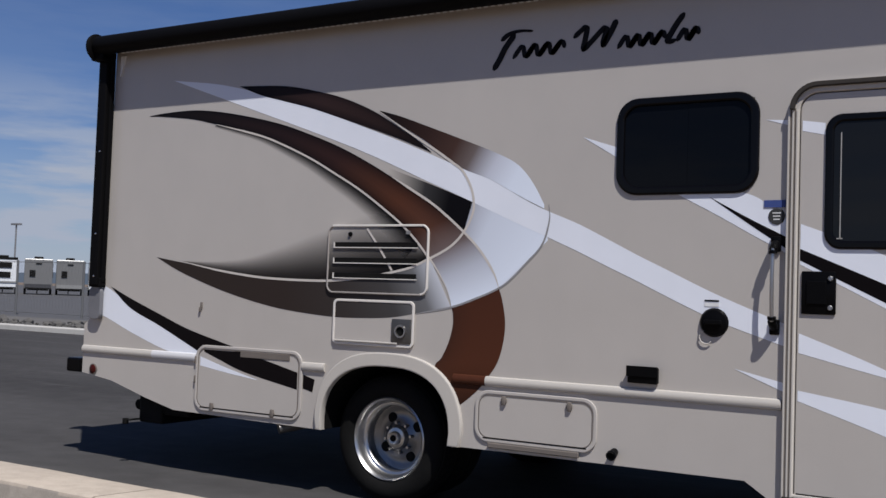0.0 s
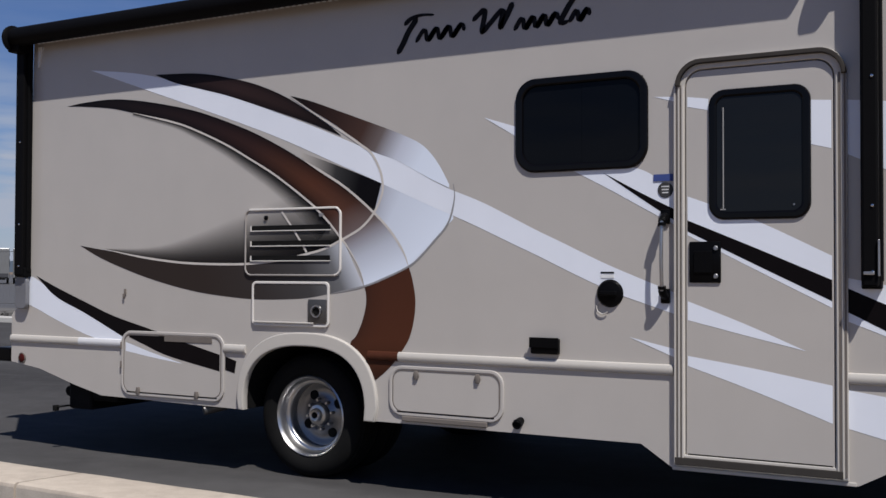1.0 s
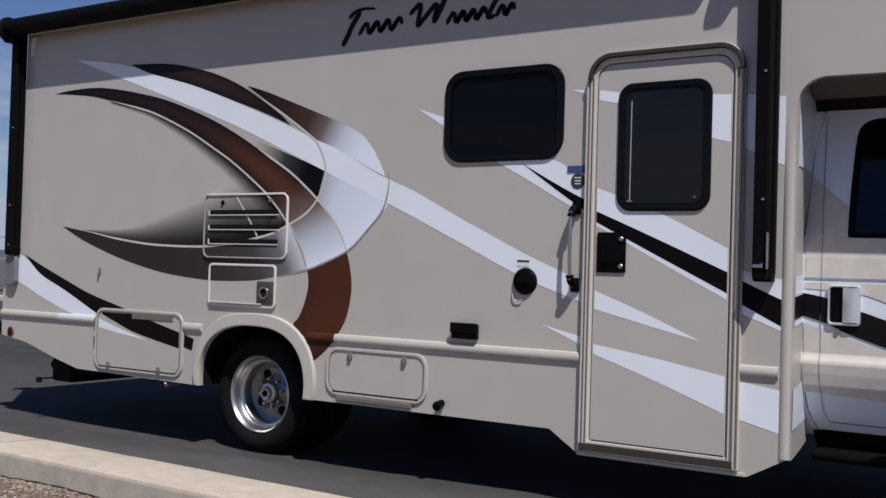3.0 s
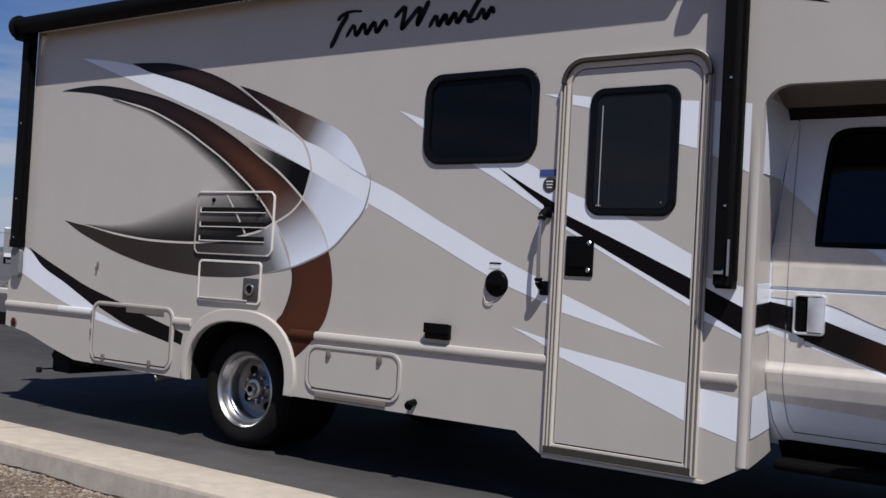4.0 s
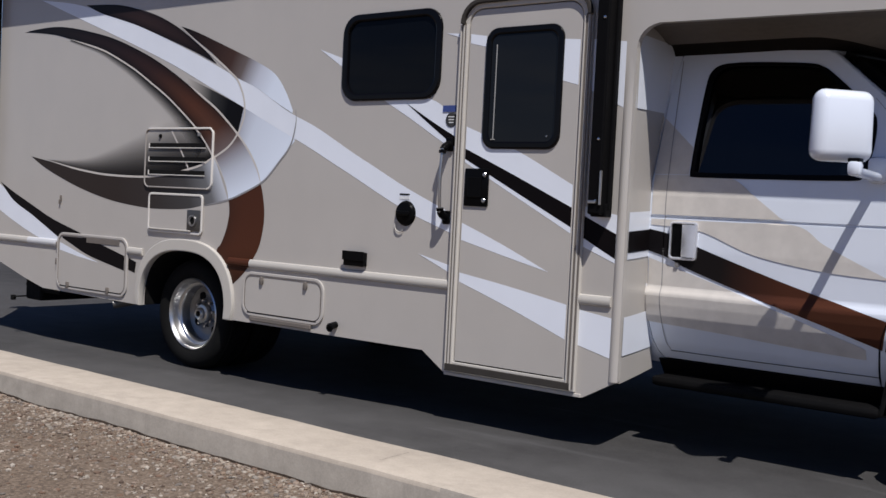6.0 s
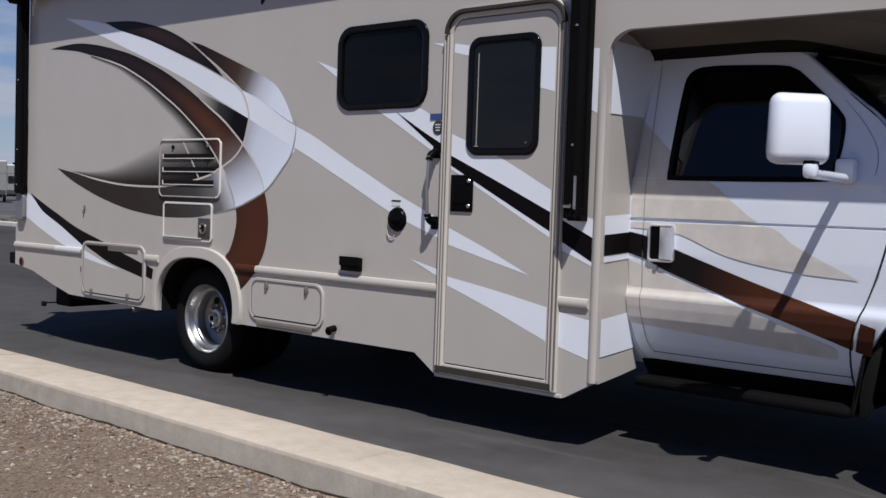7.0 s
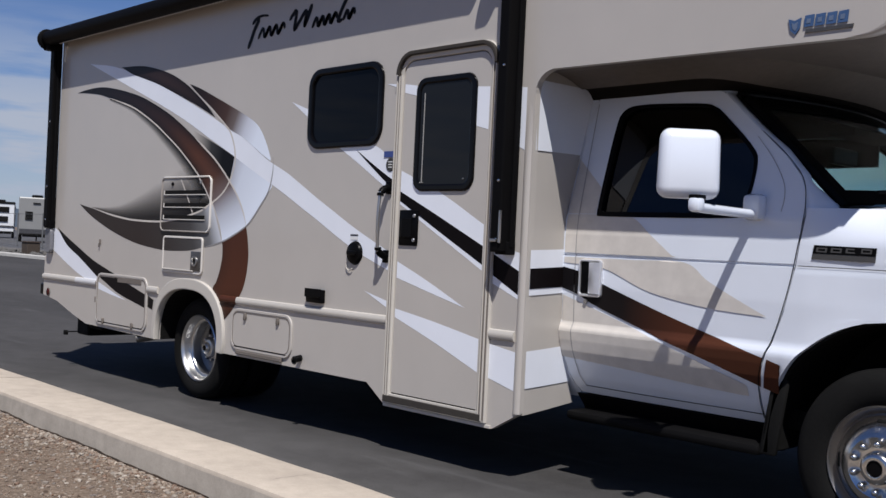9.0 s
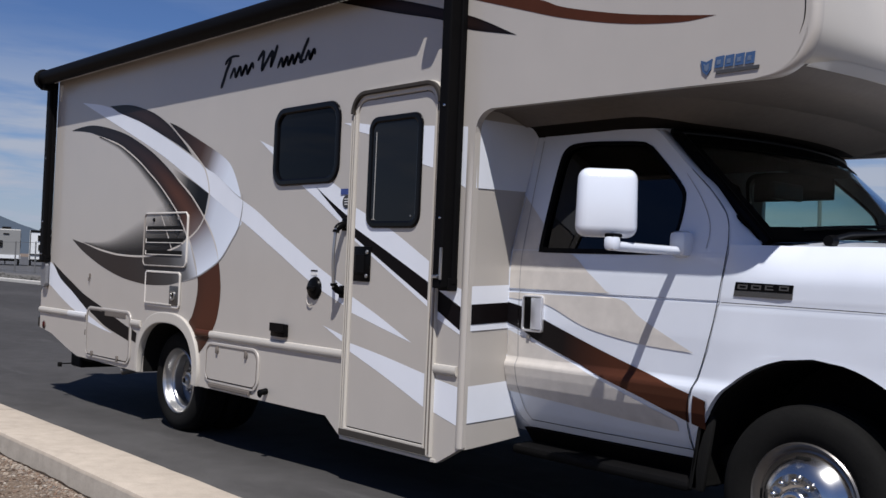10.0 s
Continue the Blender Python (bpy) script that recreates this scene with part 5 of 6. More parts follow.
strip("graphic", [(-1.27, 0.764), (-1.06, 0.764), (-0.95, 0.761), (-0.562, 0.674)], [(-1.27, 0.752), (-1.15, 0.712), (-0.953, 0.651), (-0.562, 0.578)], "black_vinyl", h1, -0.0088)
strip("graphic", [(-1.298, 0.722), (-1.08, 0.665), (-0.85, 0.613)], [(-1.298, 0.668), (-1.08, 0.637), (-0.85, 0.611)], "white", h1, -0.0084)
# Pull's shadow is painted as its taupe colour.
part("lip", boxes((-0.985, -0.62, -0.012, -0.006, 0.735, 0.772), bevel=0.002), "catch_tan", h1, "finger pull, its shade painted in taupe")
for z in (0.585, 0.70):
    part("hinge", boxes((-1.338, -1.328, -0.018, -0.006, z - 0.022, z + 0.022), bevel=0.003), "catch_tan", h1, "small plastic hinge", smooth=True)
h2 = storage_hatch(0.578, 1.236, 0.410, 0.668, 0.075, ((0.742, 0.622), (1.094, 0.622)), "beige storage hatch below the rub rail")
# Rail lies in shade; that dark is painted into its colour.
part("hinge_rail", boxes((0.66, 1.15, -0.022, -0.008, 0.384, 0.410), bevel=0.004), "catch_tan", h2, "hinge rail, shade painted in taupe")

# awning: roller, end caps, arms
roller = part("awning_roller", lathe([(0.0, -2.20), (0.060, -2.20), (0.060, 2.765), (0.028, 2.77), (0.028, 2.86), (0.0, 2.86)], 28), "awning_black", rv, "black rolled awning in its case", smooth=True)
roller.data.transform(Matrix.Translation((0, -0.106, 2.658)) @ Matrix.Rotation(-math.pi / 2, 4, "Z"))
part("awning_case", boxes((-2.15, 2.97, -0.085, 0.02, 2.640, 2.722), bevel=0.012), "awning_black", roller)
# Added block behind the roller; it trims the sun spike on the wall.
part("case_end", boxes((2.745, 2.968, -0.084, 0.0, 2.610, 2.650), bevel=0.006), "awning_black", roller)
part("awning_hem", boxes((-2.05, 2.73, -0.078, -0.070, 2.610, 2.650)), "awning_black", roller)
bm = bmesh.new()
for k in range(118):
    x = -2.0 + k * 0.04
    box(bm, x, x + 0.022, -0.099, -0.091, 2.5945, 2.6005)
tagged(part("stitching", bm, "paper", roller, "pale dotted stitching"), kind="stuff")
for x, w in ((-2.222, 0.03), (2.878, 0.07)):
    cap = part("end_cap", lathe([(0, -w / 2), (0.070, -w / 2), (0.084, -w / 2 + 0.010), (0.086, w / 2 - 0.006), (0.078, w / 2), (0, w / 2)], 28), "awning_black", roller, smooth=True)
    cap.data.transform(Matrix.Translation((x, -0.106, 2.648)) @ Matrix.Rotation(-math.pi / 2 if x < 0 else math.pi / 2, 4, "Z"))


def awning_arm(x0, x1, z0, deep):
    a = part("awning_arm", boxes((x0, x1, -0.042, -0.006, z0 + 0.02, 2.66), bevel=0.006), "awning_black", rv, "black awning arm folded on the wall")
    part("arm_channel", boxes((x0 + 0.012, x1 - 0.012, -deep, -0.034, z0, 2.64), bevel=0.008), "awning_black", a)
    part("foot", boxes((x0 + 0.004, x1 - 0.004, -0.060, 0.0, z0 - 0.01, z0 + 0.05), bevel=0.006), "awning_black", a)
    part("head", boxes((x0 - 0.005, x1 + 0.005, -0.13, -0.02, 2.56, 2.70), bevel=0.012), "awning_black", a)
    for z in (z0 + 0.06, z0 + 0.33, z0 + 0.86):
        part("rivet", lathe([(0, -deep - 0.005), (0.006, -deep - 0.004), (0.008, -deep + 0.001)], 10, ((x0 + x1) / 2 + 0.01, 0, z)), "chrome", a)
    return a


rear_arm = awning_arm(-2.243, -2.144, 1.122, 0.072)
part("arm_end", plate([rounded(-2.258, -2.150, 0.905, 1.118, 0.04)], -0.040, -0.010, 0.006), "arm_grey", rear_arm, "grey metal foot of the arm", smooth=True)
arm = awning_arm(2.880, 2.966, 1.098, 0.104)
part("release_lever", boxes((2.953, 2.961, -0.117, -0.102, 1.14, 1.29), bevel=0.003), "chrome_dull", arm, "bright release lever")
part("release_catch", boxes((2.898, 2.940, -0.115, -0.102, 1.146, 1.160), bevel=0.003), "chrome_dull", arm)
# White plate in place of a sunlit sliver: painted light.
part("bracket", plate([[(-2.098, 2.47), (-2.094, 2.47), (-2.055, 2.60), (-2.098, 2.60)]], -0.012, 0.0), "paper", rv, "pale triangle painted for a sliver of sun")

# rear bumper and hitch
bumper = part("rear_bumper", boxes((-2.57, -2.43, 0.07, 2.43, 0.548, 0.640), bevel=0.012), "black_plastic", rv, "black steel rear bumper")
part("bumper_bracket", boxes((-2.47, -2.2, 0.75, 0.85, 0.55, 0.62)), "under", bumper)
hitch = part("tow_hitch", boxes((-2.45, -1.6, 1.20, 1.28, 0.36, 0.43), (-1.95, -1.85, 0.72, 1.76, 0.34, 0.42), (-2.05, -1.70, 0.74, 0.80, 0.36, 0.50), bevel=0.006), "under", rv, "black receiver hitch")
part("drain_hose", tube([(-1.55, 0.30, 0.42), (-1.75, 0.26, 0.40), (-1.95, 0.22, 0.38), (-2.03, 0.22, 0.36)], 0.035, 10), "under", rv, "black drain hose", smooth=True)
part("waste_tank", boxes((-1.93, -1.72, 0.12, 0.75, 0.264, 0.56), (-1.74, -1.50, 0.13, 0.75, 0.325, 0.56), bevel=0.02), "under", rv)
part("drain_valve", boxes((-1.975, -1.945, 0.03, 0.06, 0.255, 0.292), (-1.955, -1.92, 0.04, 0.14, 0.278, 0.286), bevel=0.004), "under", rv, "black drain valve handle", smooth=True)
part("tail_pipe", tube([(-0.50, 0.30, 0.41), (-0.64, 0.10, 0.365), (-0.70, 0.015, 0.345)], 0.03, 14), "burner", rv, "steel tail pipe", smooth=True)

# ------------------------------------------------------------------ wheels
def tyre_profile(r, w, lip):
    """Radius and depth from the outer bead over the tread to the inner bead."""
    return [(lip, 0.010), (lip + 0.010, 0.0), (lip + 0.05, -0.016), (r - 0.05, -0.014), (r - 0.022, -0.002), (r - 0.010, 0.012), (r - 0.006, 0.03), (r, 0.034), (r, 0.062), (r - 0.010, 0.065), (r - 0.010, 0.073), (r, 0.076),
            (r, w / 2 - 0.004), (r - 0.010, w / 2 - 0.002), (r - 0.010, w / 2 + 0.006), (r, w / 2 + 0.008), (r, w - 0.04), (r - 0.012, w - 0.012), (r - 0.05, w + 0.012), (lip + 0.05, w + 0.014), (lip, w - 0.01)]


def wheel_copy(at, side, name, deep, size=1.0):
    """A wheel at its hub; deep: the dished outer wheel of a rear pair, else the domed front one."""
    hub = new(name)
    hub.empty_display_size = 0.1
    hub.parent = rv
    hub.matrix_basis = Matrix.Translation(at) @ (Matrix.Rotation(math.pi, 4, "Z") if side else Matrix.Identity(4)) @ Matrix.Scale(size, 4)
    part("tyre", lathe(tyre_profile(0.358, 0.215, 0.227 if deep else 0.212), 72), "rubber", hub, "black rubber tyre", smooth=True)
    if deep:
        rim_p = [(0.216, 0.012), (0.222, 0.0), (0.216, -0.006), (0.206, 0.004), (0.200, 0.02), (0.196, 0.046), (0.190, 0.054), (0.180, 0.056), (0.174, 0.062), (0.172, 0.074), (0.173, 0.112), (0.172, 0.126)]
        rim_p = [(r * 1.065, d) for r, d in rim_p]
        disc_p = [(0.183, 0.126), (0.172, 0.128), (0.160, 0.134), (0.140, 0.140), (0.105, 0.136), (0.090, 0.124), (0.070, 0.112), (0.066, 0.108)]
        part("wheel_disc", lathe(disc_p, 48), "disc_steel", hub, "dull wheel disc", smooth=True)
        rim_o = part("rim", lathe(rim_p, 56), "rim_steel", hub, "polished deep-dish steel rim", smooth=True)
        part("hub_cap", lathe([(0.068, 0.112), (0.064, 0.085), (0.058, 0.074), (0.040, 0.070), (0.036, 0.050), (0.030, 0.044), (0.020, 0.046), (0.0, 0.052)], 32), "chrome_dull", hub, "bright hub", smooth=True)
        part("hub_recess", lathe([(0, 0.042), (0.018, 0.042), (0.019, 0.046)], 16), "black_plastic", hub)
        for k in range(4):
            a = math.tau * (k + 0.35) / 4
            b = lathe([(0, 0.131), (0.024, 0.131), (0.029, 0.1335), (0.031, 0.140)], 16)
            bmesh.ops.transform(b, matrix=Matrix.Translation((0.124 * math.cos(a), 0, 0.124 * math.sin(a))), verts=b.verts[:])
            part("hand_hole", b, "under", hub)
        for k in range(8):
            a = math.tau * (k + 0.2) / 8
            b = lathe([(0, 0.090), (0.007, 0.090), (0.010, 0.094), (0.010, 0.125)], 8)
            bmesh.ops.transform(b, matrix=Matrix.Translation((0.085 * math.cos(a), 0, 0.085 * math.sin(a))), verts=b.verts[:])
            part("lug_nut", b, "chrome_dull", hub, smooth=True)
    else:
        rim_p = [(0.216, 0.014), (0.223, 0.0), (0.217, -0.007), (0.206, 0.003), (0.201, 0.016), (0.194, 0.022), (0.186, 0.018)]
        part("rim_lip", lathe(rim_p, 56), "wheel_lip", hub, "dull steel rim lip", smooth=True)
        rim_p = [(0.186, 0.018), (0.182, 0.008), (0.174, 0.0), (0.158, -0.024), (0.130, -0.048), (0.112, -0.056), (0.100, -0.050), (0.090, -0.046), (0.060, -0.046)]
        part("rim", lathe(rim_p, 56), "wheel_chrome", hub, "polished domed wheel cover", smooth=True)
        part("hub_cap", lathe([(0.062, -0.044), (0.060, -0.070), (0.052, -0.082), (0.040, -0.086), (0.030, -0.084), (0.026, -0.074), (0.0, -0.072)], 28), "wheel_chrome", hub, "chrome hub cap", smooth=True)
        part("hub_recess", lathe([(0, -0.080), (0.024, -0.080), (0.028, -0.075)], 18), "black_plastic", hub, "dark hub centre")
        for k in range(10):
            a = math.tau * (k + 0.5) / 10
            b = lathe([(0, -0.082), (0.006, -0.081), (0.012, -0.075), (0.014, -0.066), (0.014, -0.045)], 12)
            bmesh.ops.transform(b, matrix=Matrix.Translation((0.088 * math.cos(a), 0, 0.088 * math.sin(a))), verts=b.verts[:])
            part("lug_nut", b, "chrome", hub, smooth=True)
        for k in range(4):
            a = math.pi / 2 + math.tau * k / 4
            b = boxes((-0.030, 0.030, -0.014, 0.010, -0.010, 0.010), bevel=0.0095)
            bmesh.ops.transform(b, matrix=Matrix.Translation((0.163 * math.cos(a), -0.006, 0.163 * math.sin(a))) @ Matrix.Rotation(math.pi / 2 - a, 4, "Y"), verts=b.verts[:])
            part("hand_hole", b, "under", hub)
    return hub


REAR_Y, FRONT_X, FRONT_Y = 0.125, 4.565, 0.345
wheel_copy((-0.024, REAR_Y, 0.343), False, "rear_wheel", True, 0.965)
wheel_copy((-0.024, 2.5 - REAR_Y, 0.343), True, "rear_wheel", True, 0.965)
for y in (REAR_Y + 0.25, 2.5 - REAR_Y - 0.47):
    part("inner_tyre", lathe([(0.2, 0.0), *tyre_profile(0.358, 0.215, 0.212), (0.2, 0.2)], 48, (-0.024, y, 0.353)), "under", rv, smooth=True)
wheel_copy((FRONT_X, FRONT_Y, 0.366), False, "front_wheel", False, 1.02)
wheel_copy((FRONT_X, 2.5 - FRONT_Y, 0.366), True, "front_wheel", False, 1.02)
part("axle", tube([(0, 0.4, 0.352), (0, 2.1, 0.352)], 0.06, 14), "under", rv)
part("axle", tube([(FRONT_X, 0.55, 0.36), (FRONT_X, 1.95, 0.36)], 0.05, 14), "under", rv)

# ------------------------------------------------------------------ cab
ZP = [0.41, 0.44, 0.475, 0.52, 0.59, 0.645, 0.70, 0.738, 0.752, 0.768, 0.785, 0.86, 0.95, 1.085, 1.096, 1.099, 1.106, 1.109, 1.20, 1.28, 1.34]
YP = [0.462, 0.430, 0.401, 0.371, 0.334, 0.309, 0.2945, 0.288, 0.2905, 0.300, 0.3075, 0.3045, 0.300, 0.300, 0.300, 0.309, 0.309, 0.300, 0.301, 0.309, 0.322]


def cab_y(x, z):
    """How far in the cab's side lies at a length and height: a crease low down, a groove at the belt."""
    y = float(np.interp(z, ZP, YP))
    if x > 4.25:
        t = x - 4.25
        y += 0.012 * min(1, t / 0.2)
        if x > 4.75:
            y += 0.22 * (x - 4.75) ** 2
        if z > 1.18:
            y += 0.09 * ((z - 1.18) / 0.16) ** 2 * min(1, t / 0.25)
    r = math.hypot(x - 4.60, z - 0.39)
    if r < 0.62 and x > 4.15:
        y -= 0.005 * (1 - (r - 0.52) / 0.10) ** 2 if r > 0.52 else 0.005
    return y


def lean(z):
    return 0.309 + max(0.0, z - 1.28) * 0.27


SEAM_Z = [0.44, 0.50, 0.62, 0.74, 0.91, 1.10, 1.30, 1.40, 1.47, 1.58, 1.69, 1.86]
SEAM_X = [4.035, 4.036, 4.045, 4.085, 4.147, 4.192, 4.219, 4.207, 4.178, 4.070, 3.930, 3.735]
REAR_ZS = [0.43, 0.47, 0.53, 0.72, 1.14, 1.33, 1.68, 1.84]
REAR_XS = [3.055, 3.03, 3.014, 3.002, 2.99, 2.995, 3.01, 3.04]


def seam(z):
    return float(np.interp(z, SEAM_Z, SEAM_X))


def rear_edge(z):
    return float(np.interp(z, REAR_ZS, REAR_XS))


def both(name, material, build, label="", smooth=True, parent=None):
    """The same panel on the near side and mirrored on the far side."""
    made = []
    for far in (False, True):
        bm = build()
        if far:
            bmesh.ops.transform(bm, matrix=Matrix.Translation((0, 2.5, 0)) @ Matrix.Diagonal((1, -1, 1, 1)), verts=bm.verts[:])
            bmesh.ops.reverse_faces(bm, faces=bm.faces[:])
        made.append(part(name, bm, material, parent or rv, label, smooth))
    return made


def mesh_bm(mesh, f=None):
    bm = bmesh.new()
    bm.from_mesh(mesh)
    for v in bm.verts:
        if f:
            v.co.y += f(v.co.x, v.co.z)
    bpy.data.meshes.remove(mesh)
    return bm


DOOR_Z = sorted({0.44, 1.30, *[z for z in ZP if 0.44 < z < 1.30], *np.linspace(0.44, 1.30, 40).round(4).tolist()})


def door_skin(u, v):
    z = DOOR_Z[round(v * (len(DOOR_Z) - 1))]
    return ((rear_edge(z) + 0.006) * (1 - u) + (seam(z) - 0.004) * u, cab_y(3.5, z), z)


cab_door, far_door = both("cab_door", "cab", lambda: patch(door_skin, 10, len(DOOR_Z), 0.025), "white cab door with tan and brown graphics")
glass_rim = [(3.192, 1.312), (3.212, 1.304), (3.90, 1.304), (3.935, 1.318), (3.955, 1.40), (3.958, 1.50), (3.945, 1.568), (3.715, 1.772), (3.67, 1.794), (3.36, 1.812), (3.27, 1.808), (3.225, 1.788), (3.20, 1.74)]
for _ in range(2):
    glass_rim = [q for a, b in zip(glass_rim, glass_rim[1:] + glass_rim[:1]) for q in ((a[0] * 0.78 + b[0] * 0.22, a[1] * 0.78 + b[1] * 0.22), (a[0] * 0.22 + b[0] * 0.78, a[1] * 0.22 + b[1] * 0.78))]
frame_rim = [(3.003, 1.298), (4.218, 1.298), (4.206, 1.39), (4.172, 1.465), (4.09, 1.553), (3.925, 1.69), (3.75, 1.842), (3.715, 1.858), (3.30, 1.878), (3.05, 1.872), (3.015, 1.70)]
for d, ob in ((False, cab_door), (True, far_door)):
    for nm, outl, y0, y1, mt in (("window_frame", [frame_rim, glass_rim], 0.0, 0.03, "cab"), ("window_seal", [[(x + (0.016 if x < 3.3 else 0) * -1 + 0.010 * (x > 3.7), z + (-0.018 if z < 1.35 else 0.010)) for x, z in glass_rim], [(x + (3.6 - x) * 0.014, z + (1.56 - z) * 0.022) for x, z in glass_rim]], -0.004, 0.031, "black_plastic"), ("window_pane", [glass_rim], 0.016, 0.021, "cab_glass" if d else "door_glass")):
        bm = mesh_bm(plate(outl, y0, y1), lambda x, z: lean(z))
        if d:
            bmesh.ops.transform(bm, matrix=Matrix.Translation((0, 2.5, 0)) @ Matrix.Diagonal((1, -1, 1, 1)), verts=bm.verts[:])
            bmesh.ops.reverse_faces(bm, faces=bm.faces[:])
        part(nm, bm, mt, ob)
part("rear_pillar", patch(lambda u, v: (lambda z: (2.955 + (rear_edge(z) - 2.955) * u, (cab_y(3.3, z) if z < 1.28 else lean(z)) + 0.002, z))(0.41 + 1.46 * v), 4, 54, 0.03), "cab", rv, smooth=True)

ARC_R, ARC_X, ARC_Z = 0.52, 4.60, 0.39


def arc_half(z):
    return math.sqrt(max(0.0, ARC_R**2 - (z - ARC_Z) ** 2))


def nose_x(z):
    return float(np.interp(z, [0.45, 0.8, 1.1, 1.34], [5.36, 5.40, 5.36, 5.20]))


def fender():
    bm = patch(lambda u, v: ((lambda z: ((seam(z) + 0.004) * (1 - u) + (ARC_X - arc_half(z)) * u, cab_y((seam(z)) * (1 - u) + (ARC_X - arc_half(z)) * u, z), z))(0.44 + 0.47 * v)), 14, 34, 0.03)
    for f, nu, nv in ((lambda u, v: ((lambda z: ((ARC_X + arc_half(z)) * (1 - u) + nose_x(z) * u, cab_y((ARC_X + arc_half(z)) * (1 - u) + nose_x(z) * u, z), z))(0.44 + 0.47 * v)), 14, 34),
                      (lambda u, v: ((lambda z: ((seam(z) + 0.004) * (1 - u) + nose_x(z) * u, cab_y((seam(z) + 0.004) * (1 - u) + nose_x(z) * u, z), z))(0.91 + 0.425 * v)), 50, 26)):
        extra = patch(f, nu, nv, 0.03)
        m = bpy.data.meshes.new("tmp")
        extra.to_mesh(m)
        extra.free()
        bm.from_mesh(m)
        bpy.data.meshes.remove(m)
    bmesh.ops.remove_doubles(bm, verts=bm.verts[:], dist=0.0008)
    return bm


fenders = both("front_fender", "cab", fender, "white front fender")
both("fender_well", "under", lambda: sweep([(ARC_X + 0.53 * math.cos(a), ARC_Z + 0.53 * math.sin(a)) for a in np.linspace(-0.1, math.pi + 0.1, 24)], 0.335, 0.85, 0.02), "black wheel well")
both("fender_liner", "under", lambda: boxes((4.05, 5.3, 0.84, 0.86, 0.3, 1.0)))
hood = part("hood", patch(lambda u, v: (4.29 + (1.02 + 0.05 * math.sin(math.pi * v)) * u + 0.16 * math.sin(math.pi * v) * (1 - u), 0.40 + 1.70 * v, 1.338 - 0.10 * u - 0.06 * u * u + 0.05 * math.sin(math.pi * v) ** 0.7), 16, 20, 0.02, (0, 0, -1)), "cab", rv, "white hood", smooth=True)
part("front_panel", patch(lambda u, v: (5.36 + 0.05 * math.sin(math.pi * v), 0.42 + 1.66 * v, 0.50 + 0.70 * u), 8, 14, 0.03, (-1, 0, 0)), "cab", rv, smooth=True)
part("front_bumper", boxes((5.36, 5.55, 0.36, 2.14, 0.40, 0.62), bevel=0.04), "chrome_dull", rv)


def screen(u, v):
    """The windscreen: u from the cowl up, v across."""
    b = math.sin(math.pi * v)
    return (4.30 + 0.24 * b ** 0.8 + u * (-0.52 - 0.06 * b), 0.40 + 0.07 * u + (1.70 - 0.14 * u) * v, 1.345 + 0.500 * u + 0.03 * b * (1 - u))


shield = part("windscreen", patch(lambda u, v: screen(0.03 + 0.94 * u, 0.02 + 0.96 * v), 12, 24, 0.006, (-1, 0, 0)), "cab_glass", rv, "raked windscreen", smooth=True)
shield.visible_shadow = False
PILLAR_Z, PILLAR_X = [1.335, 1.346, 1.398, 1.49, 1.617, 1.676, 1.845], [4.32, 4.314, 4.247, 4.136, 4.009, 3.92, 3.745]


def pillar(u, v):
    z = 1.335 + 0.515 * u
    a = seam(z) - 0.006
    b = max(a + 0.014, float(np.interp(z, PILLAR_Z, PILLAR_X)))
    return (a + (b - a) * v, lean(z) + 0.004 + 0.055 * v * v * min(1.0, (b - a) / 0.05), z)


both("a_pillar", "cab", lambda: patch(pillar, 24, 6, 0.03), "white windscreen pillar")
# Added black bands: the dark cab and cowl behind the glass, painted on.
part("screen_border", patch(lambda u, v: tuple(Vector(screen(0.02 + 0.95 * u, 0.004 + 0.05 * v)) + Vector((0.003, -0.003, 0.002))), 14, 4, 0.004, (-1, 0, 0)), "black_plastic", shield, "black band painted for the dark behind the glass", smooth=True)
part("screen_border", patch(lambda u, v: tuple(Vector(screen(0.86 + 0.11 * u, 0.02 + 0.96 * v)) + Vector((0.004, 0, 0.003))), 4, 24, 0.004, (-1, 0, 0)), "black_plastic", shield, "black band painted for the dark behind the glass", smooth=True)
part("screen_border", patch(lambda u, v: tuple(Vector(screen(0.02 + 0.11 * u, 0.02 + 0.96 * v)) + Vector((0.004, 0, 0.003))), 4, 24, 0.004, (-1, 0, 0)), "black_plastic", shield, "black band painted for the dark behind the glass", smooth=True)
part("screen_seal", tube([Vector(screen(u, 0.012)) + Vector((0.008, 0.014, 0)) for u in np.linspace(0, 0.94, 14)], 0.024, 8), "black_plastic", shield, smooth=True)
part("screen_seal", tube([Vector(screen(0.99, v)) for v in np.linspace(0.01, 0.99, 18)], 0.018, 8), "black_plastic", shield, smooth=True)
cowl = part("cowl", patch(lambda u, v: (lambda p, q: (p[0] * (1 - u) + q * u, p[1], 1.345 - 0.004 * u + 0.03 * math.sin(math.pi * v) * (1 - u) + 0.026 * math.sin(math.pi * v) * u))(screen(0.0, v), 4.37 + 0.22 * math.sin(math.pi * v)), 4, 24, 0.02, (0, 0, -1)), "black_plastic", rv, "black windscreen cowl", smooth=True)
wiper = part("wiper", tube([(4.50, 0.60, 1.372), (4.485, 0.78, 1.402), (4.50, 1.02, 1.418), (4.50, 1.10, 1.426)], 0.010, 8), "black_plastic", rv, "black wiper arm", smooth=True)
part("blade", tube([Vector(screen(0.10 + 0.05 * t, 0.12 + 0.36 * t)) + Vector((0.018, 0, 0.01)) for t in np.linspace(0, 1, 8)], 0.009, 6), "rubber", wiper)
